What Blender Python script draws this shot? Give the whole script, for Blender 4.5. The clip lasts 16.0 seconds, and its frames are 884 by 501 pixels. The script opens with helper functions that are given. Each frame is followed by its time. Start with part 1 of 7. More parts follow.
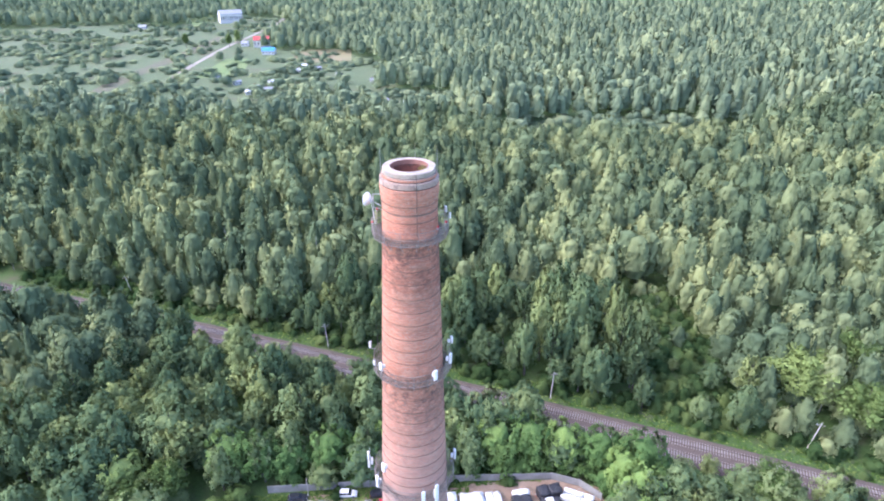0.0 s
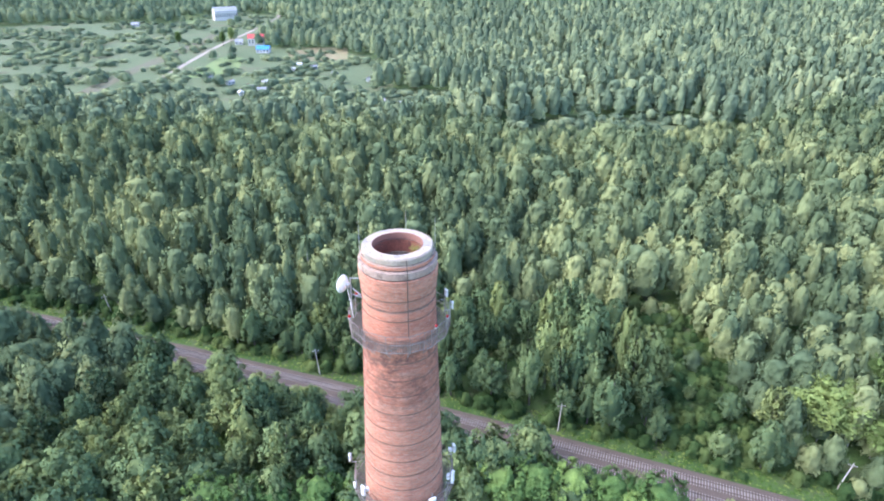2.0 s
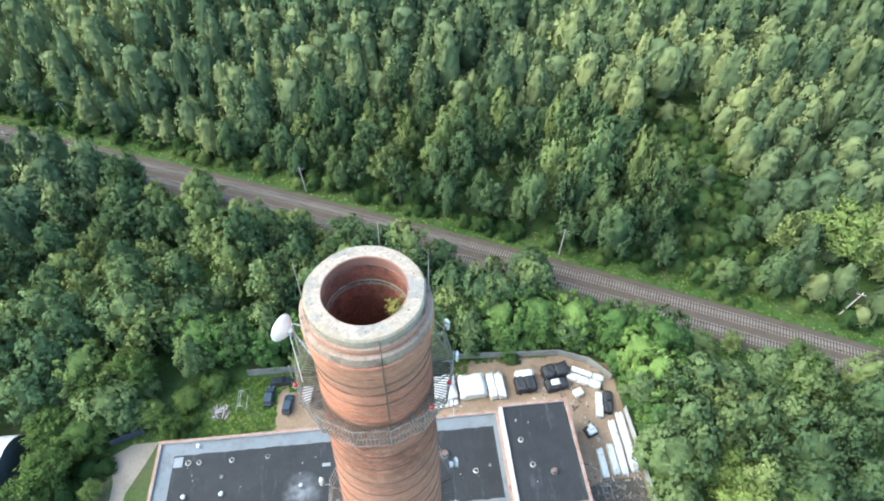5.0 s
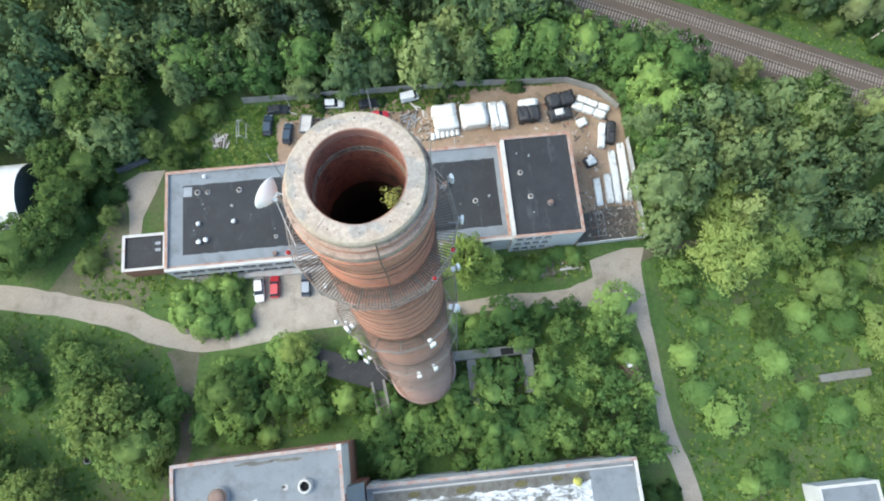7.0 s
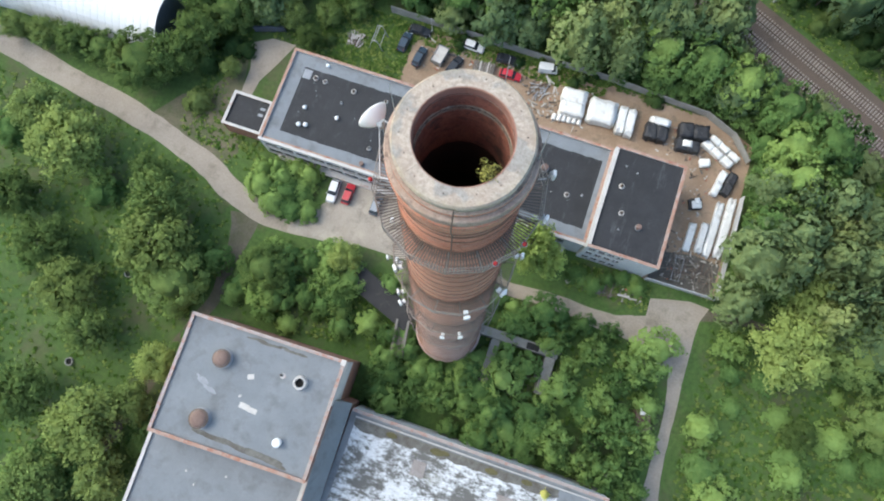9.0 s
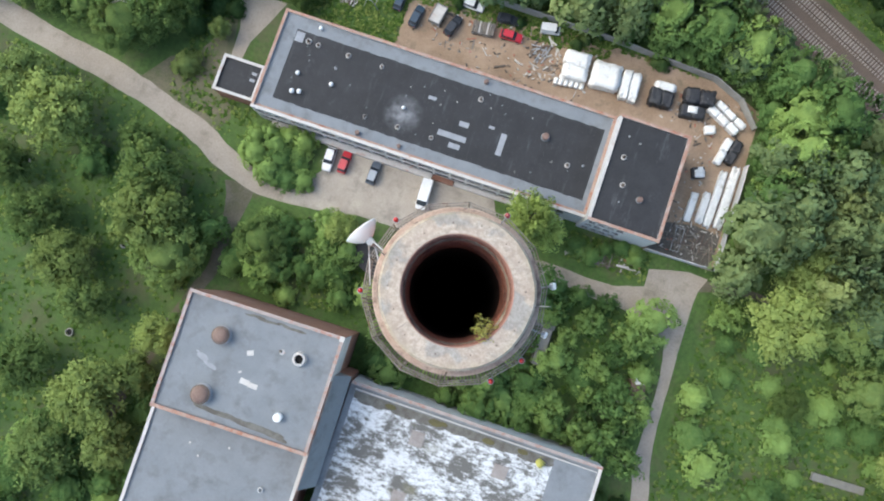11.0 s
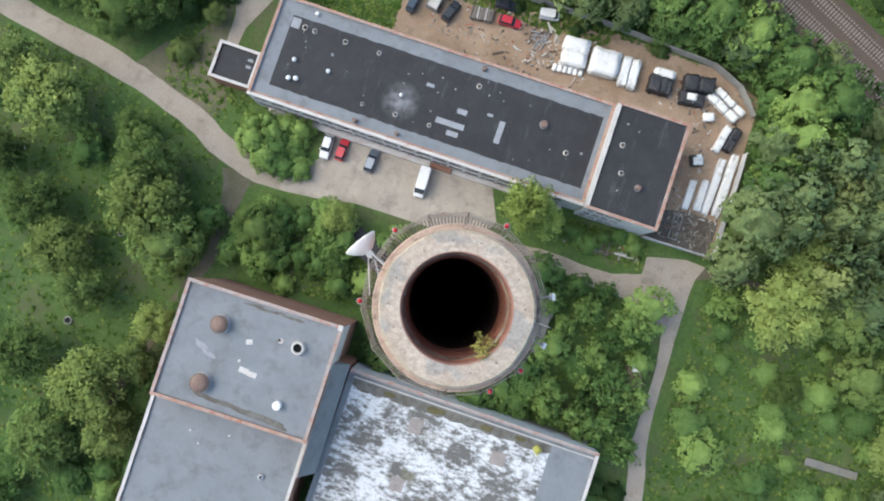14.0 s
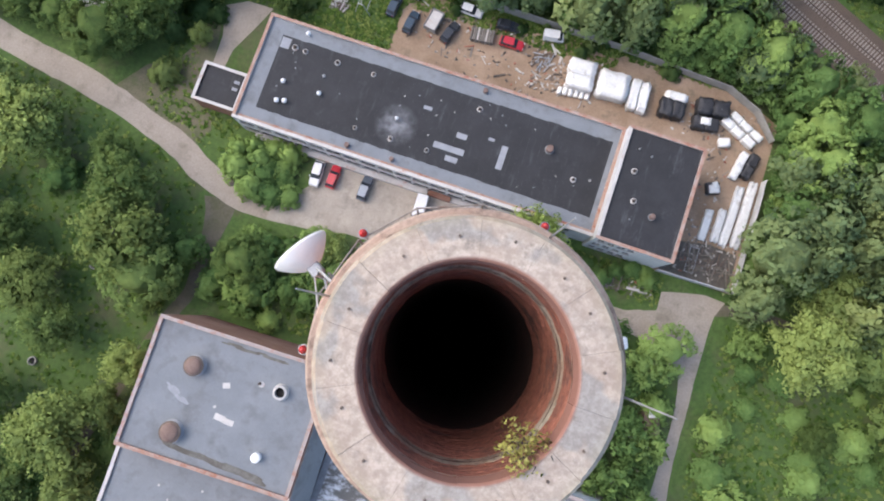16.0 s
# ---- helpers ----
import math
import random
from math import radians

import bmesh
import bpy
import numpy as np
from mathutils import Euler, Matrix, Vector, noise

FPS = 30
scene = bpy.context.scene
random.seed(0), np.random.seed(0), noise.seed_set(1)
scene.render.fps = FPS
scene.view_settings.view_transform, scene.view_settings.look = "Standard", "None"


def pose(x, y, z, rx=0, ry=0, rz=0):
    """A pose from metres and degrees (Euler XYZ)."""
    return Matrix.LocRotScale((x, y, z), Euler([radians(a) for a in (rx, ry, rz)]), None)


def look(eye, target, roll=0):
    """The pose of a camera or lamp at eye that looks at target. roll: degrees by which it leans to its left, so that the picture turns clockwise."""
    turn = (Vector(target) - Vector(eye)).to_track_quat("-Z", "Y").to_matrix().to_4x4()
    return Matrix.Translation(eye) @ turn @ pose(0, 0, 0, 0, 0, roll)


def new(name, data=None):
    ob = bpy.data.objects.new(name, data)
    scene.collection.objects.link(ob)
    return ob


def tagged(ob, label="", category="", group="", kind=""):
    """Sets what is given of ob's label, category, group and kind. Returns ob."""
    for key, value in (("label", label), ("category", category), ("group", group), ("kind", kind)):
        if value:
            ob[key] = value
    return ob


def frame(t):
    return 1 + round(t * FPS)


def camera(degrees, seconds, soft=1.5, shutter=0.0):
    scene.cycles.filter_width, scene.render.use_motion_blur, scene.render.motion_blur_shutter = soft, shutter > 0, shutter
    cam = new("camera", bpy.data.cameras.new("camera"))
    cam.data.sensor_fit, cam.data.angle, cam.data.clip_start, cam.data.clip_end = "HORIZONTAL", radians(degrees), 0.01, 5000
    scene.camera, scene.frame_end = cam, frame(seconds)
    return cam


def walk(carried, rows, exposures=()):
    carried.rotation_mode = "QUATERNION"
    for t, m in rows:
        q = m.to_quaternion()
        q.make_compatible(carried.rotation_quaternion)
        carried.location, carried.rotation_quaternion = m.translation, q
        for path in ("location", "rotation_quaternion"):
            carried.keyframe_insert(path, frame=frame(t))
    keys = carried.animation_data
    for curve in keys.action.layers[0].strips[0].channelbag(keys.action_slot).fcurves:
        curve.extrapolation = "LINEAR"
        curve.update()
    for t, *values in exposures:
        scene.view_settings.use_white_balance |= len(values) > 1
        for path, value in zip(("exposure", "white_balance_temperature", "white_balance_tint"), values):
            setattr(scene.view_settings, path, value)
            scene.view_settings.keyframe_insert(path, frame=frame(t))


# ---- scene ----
# camera: a drone that flies in level, tilts its lens down over the chimney and then sinks towards it
cam = camera(71.22, 16.0, soft=2.0)
ROWS = [
    (0.0, -1.775, -45.742, 108.552, 63.443, -0.372, -5.293),
    (0.5, -1.450, -42.435, 108.622, 63.513, -0.325, -5.321),
    (1.0, -1.141, -39.037, 108.662, 63.599, -0.367, -5.341),
    (1.5, -0.863, -35.578, 108.766, 63.665, -0.384, -5.402),
    (2.0, -0.582, -32.224, 108.906, 63.089, -0.342, -5.466),
    (2.5, -0.308, -28.895, 108.998, 56.065, -0.353, -5.473),
    (3.0, 0.005, -25.574, 109.163, 48.276, -0.380, -5.469),
    (3.2, 0.095, -24.209, 109.215, 45.150, -0.418, -5.447),
    (5.3, 1.290, -11.528, 109.724, 40.451, -0.448, -6.027),
    (5.5, 1.374, -10.395, 109.801, 37.872, -0.496, -5.967),
    (6.0, 1.626, -8.190, 109.810, 30.174, -0.501, -5.880),
    (6.5, 1.667, -7.125, 109.876, 22.383, -0.504, -5.863),
    (7.0, 1.697, -6.818, 109.938, 14.488, -0.457, -5.760),
    (7.5, 1.702, -6.644, 109.772, 10.629, -0.437, -5.413),
    (8.0, 1.661, -6.557, 109.719, 10.621, -0.053, 5.822),
    (8.5, 1.642, -6.463, 109.593, 10.652, 0.225, 14.673),
    (9.0, 1.557, -6.183, 109.521, 10.637, 0.303, 18.809),
    (9.2, 1.469, -5.843, 109.520, 10.658, 0.315, 18.857),
    (11.3, -0.370, -0.015, 109.340, 4.380, 0.190, 18.775),
    (11.5, -0.423, 0.046, 109.393, 4.362, 0.163, 18.778),
    (12.0, -0.526, 0.187, 109.527, 4.419, 0.091, 18.789),
    (12.5, -0.504, 0.378, 109.425, 10.604, 0.085, 18.690),
    (13.0, -0.584, 0.380, 109.645, 14.381, 0.007, 18.758),
    (13.5, -0.591, 0.415, 109.673, 7.051, 0.004, 18.745),
    (14.0, -0.560, 0.458, 109.402, 3.187, 0.037, 18.713),
    (14.5, -0.560, 0.471, 107.662, 3.753, -0.149, 18.716),
    (15.0, -0.564, 0.485, 105.262, 4.442, -0.116, 18.717),
    (15.5, -0.562, 0.503, 103.155, 5.193, -0.122, 18.722),
    (16.0, -0.548, 0.482, 101.374, 6.598, -0.117, 18.720),
]
EXPOSURES = [(0.0, 2.03, 5720, 24), (1.8, 2.03, 5720, 19), (2.5, 1.97, 5720, 12), (3.2, 1.94, 5850, 7), (5.5, 1.78, 6300, -4), (7.0, 1.52, 6450, -1), (9.0, 1.24, 6580, 2), (13.4, 1.23, 6650, 4), (14.0, 1.17, 6680, 4), (16.0, 1.2, 6700, 13)]
walk(cam, [(t, pose(x, y, z, rx, ry, rz)) for t, x, y, z, rx, ry, rz in ROWS], EXPOSURES)

# ---- light: bright overcast evening, soft sun from the west ----
SUN_EL, SUN_AZ = 46.0, 272.0  # degrees; azimuth clockwise from +y
world = bpy.data.worlds.new("world")
scene.world = world
world.use_nodes = True
_wn = world.node_tree.nodes
_bg = _wn["Background"]
_sky = _wn.new("ShaderNodeTexSky")
_sky.sky_type = "NISHITA"
_sky.sun_disc = False
_sky.sun_elevation, _sky.sun_rotation = radians(SUN_EL), radians(SUN_AZ)
_sky.air_density, _sky.dust_density, _sky.ozone_density = 1.0, 2.0, 1.5
world.node_tree.links.new(_sky.outputs[0], _bg.inputs[0])
_bg.inputs[1].default_value = 0.15
_sun = new("sun", bpy.data.lights.new("sun", "SUN"))
_sun.data.energy, _sun.data.angle, _sun.data.color = 0.9, radians(65), (1.0, 0.95, 0.86)
_az, _el = radians(SUN_AZ), radians(SUN_EL)
_to = Vector((math.sin(_az) * math.cos(_el), math.cos(_az) * math.cos(_el), math.sin(_el)))
_sun.matrix_world = look(_to * 300, (0, 0, 0))

# ---- materials ----
def nodes_of(name):
    m = bpy.data.materials.new(name)
    m.use_nodes = True
    t = m.node_tree
    return m, t, t.nodes["Principled BSDF"]


def add(t, kind, ins=(), **props):
    n = t.nodes.new("ShaderNode" + kind)
    for k, v in props.items():
        if k == "blend":
            n.blend_type = v
        elif k == "dtype":
            n.data_type = v
        elif k == "op":
            n.operation = v
        elif k == "attr":
            n.attribute_name = v
    for i, v in ins:
        if hasattr(v, "is_output"):
            t.links.new(v, n.inputs[i])
        else:
            n.inputs[i].default_value = v
    return n


def noise_of(t, co, scale, detail=4.0, rough=0.6):
    return add(t, "TexNoise", [("Vector", co), ("Scale", scale), ("Detail", detail), ("Roughness", rough)]).outputs["Fac"]


def ramp(t, fac, a, b):
    """0 below a, 1 above b."""
    return add(t, "MapRange", [(0, fac), (1, a), (2, b)]).outputs[0]


def mix(t, fac, a, b, blend="MIX"):
    n = add(t, "Mix", dtype="RGBA", blend=blend)
    for i, v in ((0, fac), (6, a), (7, b)):
        if hasattr(v, "is_output"):
            t.links.new(v, n.inputs[i])
        elif i:
            n.inputs[i].default_value = (*v, 1) if len(v) == 3 else v
        else:
            n.inputs[i].default_value = v
    return n.outputs[2]


def surface(name, c1, c2, scale=0.3, rough=0.85, fine=6.0, fine_amount=0.25, bump=0.3, depth=0.02, stain=None, metal=0.0, per_object=0.0, world_co=True):
    """Two colours mixed by a broad noise, fine grain on top, optional stains (colour, scale, low, high)."""
    m, t, p = nodes_of(name)
    co = add(t, "NewGeometry").outputs["Position"] if world_co else add(t, "TexCoord").outputs["Object"]
    col = mix(t, ramp(t, noise_of(t, co, scale, 5, 0.65), 0.35, 0.65), c1, c2)
    g = noise_of(t, co, fine, 6, 0.7)
    dark = tuple(max(0, 1 - fine_amount) for _ in range(3))
    col = mix(t, ramp(t, g, 0.3, 0.7), mix(t, 1.0, col, dark, "MULTIPLY"), col)
    if stain:
        sc, ss, lo, hi = stain
        col = mix(t, ramp(t, noise_of(t, co, ss, 8, 0.7), lo, hi), col, sc)
    if per_object:
        r = add(t, "ObjectInfo").outputs["Random"]
        v = add(t, "MapRange", [(0, r), (1, 0.0), (2, 1.0), (3, 1 - per_object), (4, 1 + per_object)]).outputs[0]
        hs = add(t, "HueSaturation", [("Value", v), ("Color", col)])
        col = hs.outputs[0]
    t.links.new(col, p.inputs["Base Color"])
    p.inputs["Roughness"].default_value, p.inputs["Metallic"].default_value = rough, metal
    if bump:
        b = add(t, "Bump", [("Strength", bump), ("Distance", depth), ("Height", g)])
        t.links.new(b.outputs[0], p.inputs["Normal"])
    return m


def leaves(name, c1, c2, c3, per_object=True, grain=2.2):
    """Foliage: each leaf clump its own tone, each tree its own tint, light passing through. Leaves take the bough's soft roundness from 'bough'."""
    m, t, p = nodes_of(name)
    geo = add(t, "NewGeometry")
    isl, pos = geo.outputs["Random Per Island"], geo.outputs["Position"]
    col = mix(t, isl, c1, c2)
    if per_object:
        r = add(t, "ObjectInfo").outputs["Random"]
    else:
        r = add(t, "Attribute", attr="tint").outputs["Fac"]
    col = mix(t, ramp(t, r, 0.35, 1.0), col, c3)
    tuft = noise_of(t, pos, grain, 3, 0.7)
    v = add(t, "MapRange", [(0, tuft), (1, 0.3), (2, 0.7), (3, 0.88), (4, 1.13)]).outputs[0]
    w = add(t, "MapRange", [(0, r), (1, 0.0), (2, 1.0), (3, 0.66), (4, 1.22)]).outputs[0]
    v = add(t, "Math", [(0, v), (1, w)], op="MULTIPLY").outputs[0]
    col = add(t, "HueSaturation", [("Value", v), ("Color", col)]).outputs[0]
    nrm = add(t, "Attribute", attr="bough").outputs["Vector"]
    if per_object:
        n = add(t, "VectorTransform", [(0, nrm)])
        n.vector_type, n.convert_from, n.convert_to = "NORMAL", "OBJECT", "WORLD"
        nrm = n.outputs[0]
    d = add(t, "BsdfDiffuse", [("Color", col), ("Normal", nrm)])
    tr = add(t, "BsdfTranslucent", [("Color", col), ("Normal", nrm)])
    a = add(t, "MixShader", [(0, 0.3), (1, d.outputs[0]), (2, tr.outputs[0])])
    t.links.new(a.outputs[0], t.nodes["Material Output"].inputs["Surface"])
    t.nodes.remove(p)
    return m


M_LEAF = leaves("leaf_green", (0.126, 0.236, 0.075), (0.182, 0.3, 0.095), (0.249, 0.354, 0.103))
M_LEAF_Y = leaves("leaf_light_green", (0.158, 0.253, 0.079), (0.213, 0.303, 0.094), (0.248, 0.32, 0.104))
M_LEAF_W = leaves("leaf_woodland", (0.164, 0.23, 0.119), (0.194, 0.263, 0.132), (0.287, 0.318, 0.136), False, 0.6)
M_LEAF_N = leaves("leaf_birch", (0.152, 0.246, 0.124), (0.199, 0.27, 0.114), (0.26, 0.307, 0.114))
# far leaves paler and bluer: distance haze mixed into their colour
M_LEAF_F = leaves("leaf_far_hazed", (0.194, 0.271, 0.162), (0.24, 0.315, 0.183), (0.317, 0.363, 0.183), False, 0.25)
M_LEAF_P = leaves("leaf_pale_willow", (0.236, 0.323, 0.0966), (0.302, 0.383, 0.119), (0.302, 0.377, 0.114))
M_LEAF_V = leaves("leaf_bright_willow", (0.413, 0.562, 0.144), (0.5, 0.625, 0.18), (0.5, 0.613, 0.18))
M_LEAF_S = leaves("leaf_scrub", (0.0648, 0.126, 0.044), (0.0952, 0.159, 0.0544), (0.152, 0.2, 0.0648), False, 2.0)
M_WEED = leaves("weed_green", (0.088, 0.171, 0.0352), (0.121, 0.204, 0.0462), (0.198, 0.237, 0.0715), False)
M_SAPLING = leaves("leaf_sapling", (0.52, 0.52, 0.14), (0.68, 0.64, 0.2), (0.6, 0.58, 0.17))
M_BARK = surface("bark", (0.10, 0.085, 0.07), (0.2, 0.18, 0.16), 1.5, 0.9, 14, 0.5, 0.5)
M_GRASS = surface("grass_ground", (0.0612, 0.128, 0.0255), (0.106, 0.174, 0.0408), 0.07, 0.95, 1.3, 0.5, 0.6, 0.1, ((0.0978, 0.0935, 0.0493), 0.09, 0.5, 0.68))
M_DRYGRASS = surface("dry_trampled_grass", (0.2, 0.17, 0.11), (0.125, 0.135, 0.065), 0.22, 0.95, 2.5, 0.4, 0.4, 0.03, ((0.08, 0.12, 0.035), 0.3, 0.52, 0.66))
M_TRAIL = surface("trodden_earth", (0.17, 0.145, 0.11), (0.11, 0.11, 0.06), 0.3, 0.95, 3, 0.35, 0.4, 0.03)
M_MEADOW = surface("hay_meadow", (0.105, 0.15, 0.0575), (0.142, 0.175, 0.075), 0.02, 0.95, 0.3, 0.35, 0.5, 0.2, ((0.11, 0.1, 0.05), 0.02, 0.55, 0.68))
M_HAY = surface("dry_hay", (0.27, 0.255, 0.12), (0.3, 0.24, 0.128), 0.05, 0.95, 0.6, 0.3, 0.4, 0.1)
M_LAWN = surface("mown_lawn", (0.163, 0.245, 0.0748), (0.204, 0.258, 0.0884), 0.03, 0.95, 0.5, 0.25, 0.4, 0.1)
M_ROAD = surface("dusty_road", (0.36, 0.305, 0.25), (0.43, 0.37, 0.305), 0.15, 0.95, 3, 0.3, 0.3, 0.02, ((0.21, 0.185, 0.145), 0.25, 0.53, 0.7))
M_CONC = surface("concrete_apron", (0.38, 0.33, 0.275), (0.47, 0.415, 0.35), 0.2, 0.9, 5, 0.28, 0.2, 0.01, ((0.22, 0.195, 0.165), 0.3, 0.5, 0.68))
M_YARDSLAB = surface("dark_stained_slab", (0.1, 0.092, 0.08), (0.16, 0.145, 0.125), 0.35, 0.95, 4, 0.4, 0.3, 0.02, ((0.26, 0.19, 0.13), 0.4, 0.55, 0.7))
M_ASH = surface("ash_and_rubble", (0.36, 0.33, 0.3), (0.22, 0.2, 0.17), 0.6, 0.95, 4, 0.4, 0.5, 0.04, ((0.1, 0.12, 0.05), 0.6, 0.5, 0.62))
M_DIRT = surface("sandy_yard", (0.42, 0.30, 0.21), (0.28, 0.19, 0.125), 0.16, 0.95, 3, 0.25, 0.4, 0.03, ((0.16, 0.13, 0.09), 0.25, 0.55, 0.7))
M_BALLAST = surface("ballast", (0.12, 0.09, 0.07), (0.175, 0.13, 0.1), 0.3, 0.95, 8, 0.4, 0.6, 0.05, ((0.075, 0.06, 0.05), 0.3, 0.5, 0.7))


def cap_material():
    """Worn mortar cap: pinkish plaster, grey patched areas, soot, moss along the outer edge."""
    m, t, p = nodes_of("chimney_cap_mortar")
    pos = add(t, "NewGeometry").outputs["Position"]
    xyz = add(t, "SeparateXYZ", [(0, pos)])
    flat = add(t, "CombineXYZ", [(0, xyz.outputs[0]), (1, xyz.outputs[1])]).outputs[0]
    rad = add(t, "VectorMath", [(0, flat)], op="LENGTH").outputs["Value"]
    col = mix(t, ramp(t, noise_of(t, pos, 1.3, 5, 0.65), 0.35, 0.65), (0.48, 0.385, 0.31), (0.56, 0.475, 0.395))
    patch = ramp(t, noise_of(t, add(t, "VectorMath", [(0, pos), (1, (4.0, 7.0, 0))], op="ADD").outputs[0], 0.9, 3, 0.5), 0.54, 0.585)
    col = mix(t, add(t, "Math", [(0, patch), (1, 0.75)], op="MULTIPLY").outputs[0], col, (0.35, 0.335, 0.31))
    g = noise_of(t, pos, 8, 7, 0.75)
    col = mix(t, ramp(t, g, 0.62, 0.42), col, mix(t, 1.0, col, (0.72, 0.7, 0.68), "MULTIPLY"))
    dark_marks = ramp(t, noise_of(t, pos, 2.6, 8, 0.75), 0.55, 0.68)
    col = mix(t, add(t, "Math", [(0, dark_marks), (1, 0.7)], op="MULTIPLY").outputs[0], col, (0.17, 0.145, 0.12))
    moss = add(t, "Math", [(0, ramp(t, rad, 1.86, 2.06)), (1, ramp(t, noise_of(t, pos, 2.0, 6, 0.7), 0.4, 0.58))], op="MULTIPLY").outputs[0]
    col = mix(t, add(t, "Math", [(0, moss), (1, 0.3)], op="MULTIPLY").outputs[0], col, (0.27, 0.23, 0.11))
    inner = add(t, "Math", [(0, ramp(t, rad, 1.53, 1.48)), (1, 0.9)], op="MULTIPLY").outputs[0]
    col = mix(t, inner, col, (0.27, 0.115, 0.08))
    t.links.new(col, p.inputs["Base Color"])
    p.inputs["Roughness"].default_value = 0.92
    b = add(t, "Bump", [("Strength", 0.5), ("Distance", 0.015), ("Height", g)])
    t.links.new(b.outputs[0], p.inputs["Normal"])
    return m


M_CAP = cap_material()
M_BLACKROOF = surface("bitumen_roof", (0.033, 0.033, 0.036), (0.05, 0.05, 0.054), 0.25, 0.8, 3, 0.25, 0.2, 0.01, ((0.1, 0.1, 0.106), 0.35, 0.58, 0.8))
M_GREYROOF = surface("grey_roof_felt", (0.19, 0.205, 0.22), (0.225, 0.24, 0.255), 0.2, 0.8, 4, 0.12, 0.15, 0.01, ((0.14, 0.145, 0.152), 0.3, 0.5, 0.68))
M_WHITEWALL = surface("white_brick_wall", (0.5, 0.5, 0.5), (0.6, 0.6, 0.59), 0.4, 0.9, 6, 0.15, 0.2, 0.01, ((0.45, 0.42, 0.38), 0.5, 0.6, 0.75))
M_BRICKWALL = surface("red_brick_wall", (0.27, 0.125, 0.085), (0.33, 0.18, 0.13), 0.5, 0.9, 9, 0.3, 0.3, 0.01)
M_RUST = surface("rusty_flashing", (0.40, 0.22, 0.155), (0.46, 0.345, 0.29), 0.6, 0.8, 7, 0.3, 0.2, 0.005, ((0.3, 0.11, 0.065), 0.7, 0.52, 0.66))
M_WHITEMETAL = surface("white_sheet_metal", (0.72, 0.72, 0.72), (0.8, 0.8, 0.79), 0.2, 0.5, 4, 0.06, 0.05, 0.005, ((0.55, 0.5, 0.44), 0.35, 0.62, 0.8))
M_DARKSTEEL = surface("rusty_steel", (0.13, 0.10, 0.085), (0.22, 0.165, 0.13), 2, 0.75, 12, 0.3, 0.2, 0.003, None, 0.3)
M_WHITEPAINT = surface("white_painted_plastic", (0.78, 0.78, 0.77), (0.83, 0.83, 0.82), 1, 0.45, 8, 0.06, 0.0)
M_GALV = surface("galvanised_steel", (0.36, 0.37, 0.38), (0.46, 0.47, 0.48), 2, 0.5, 12, 0.15, 0.05, 0.002, None, 0.4)
M_RED = surface("red_lamp_glass", (0.4, 0.02, 0.025), (0.5, 0.04, 0.04), 3, 0.2, 8, 0.05, 0)


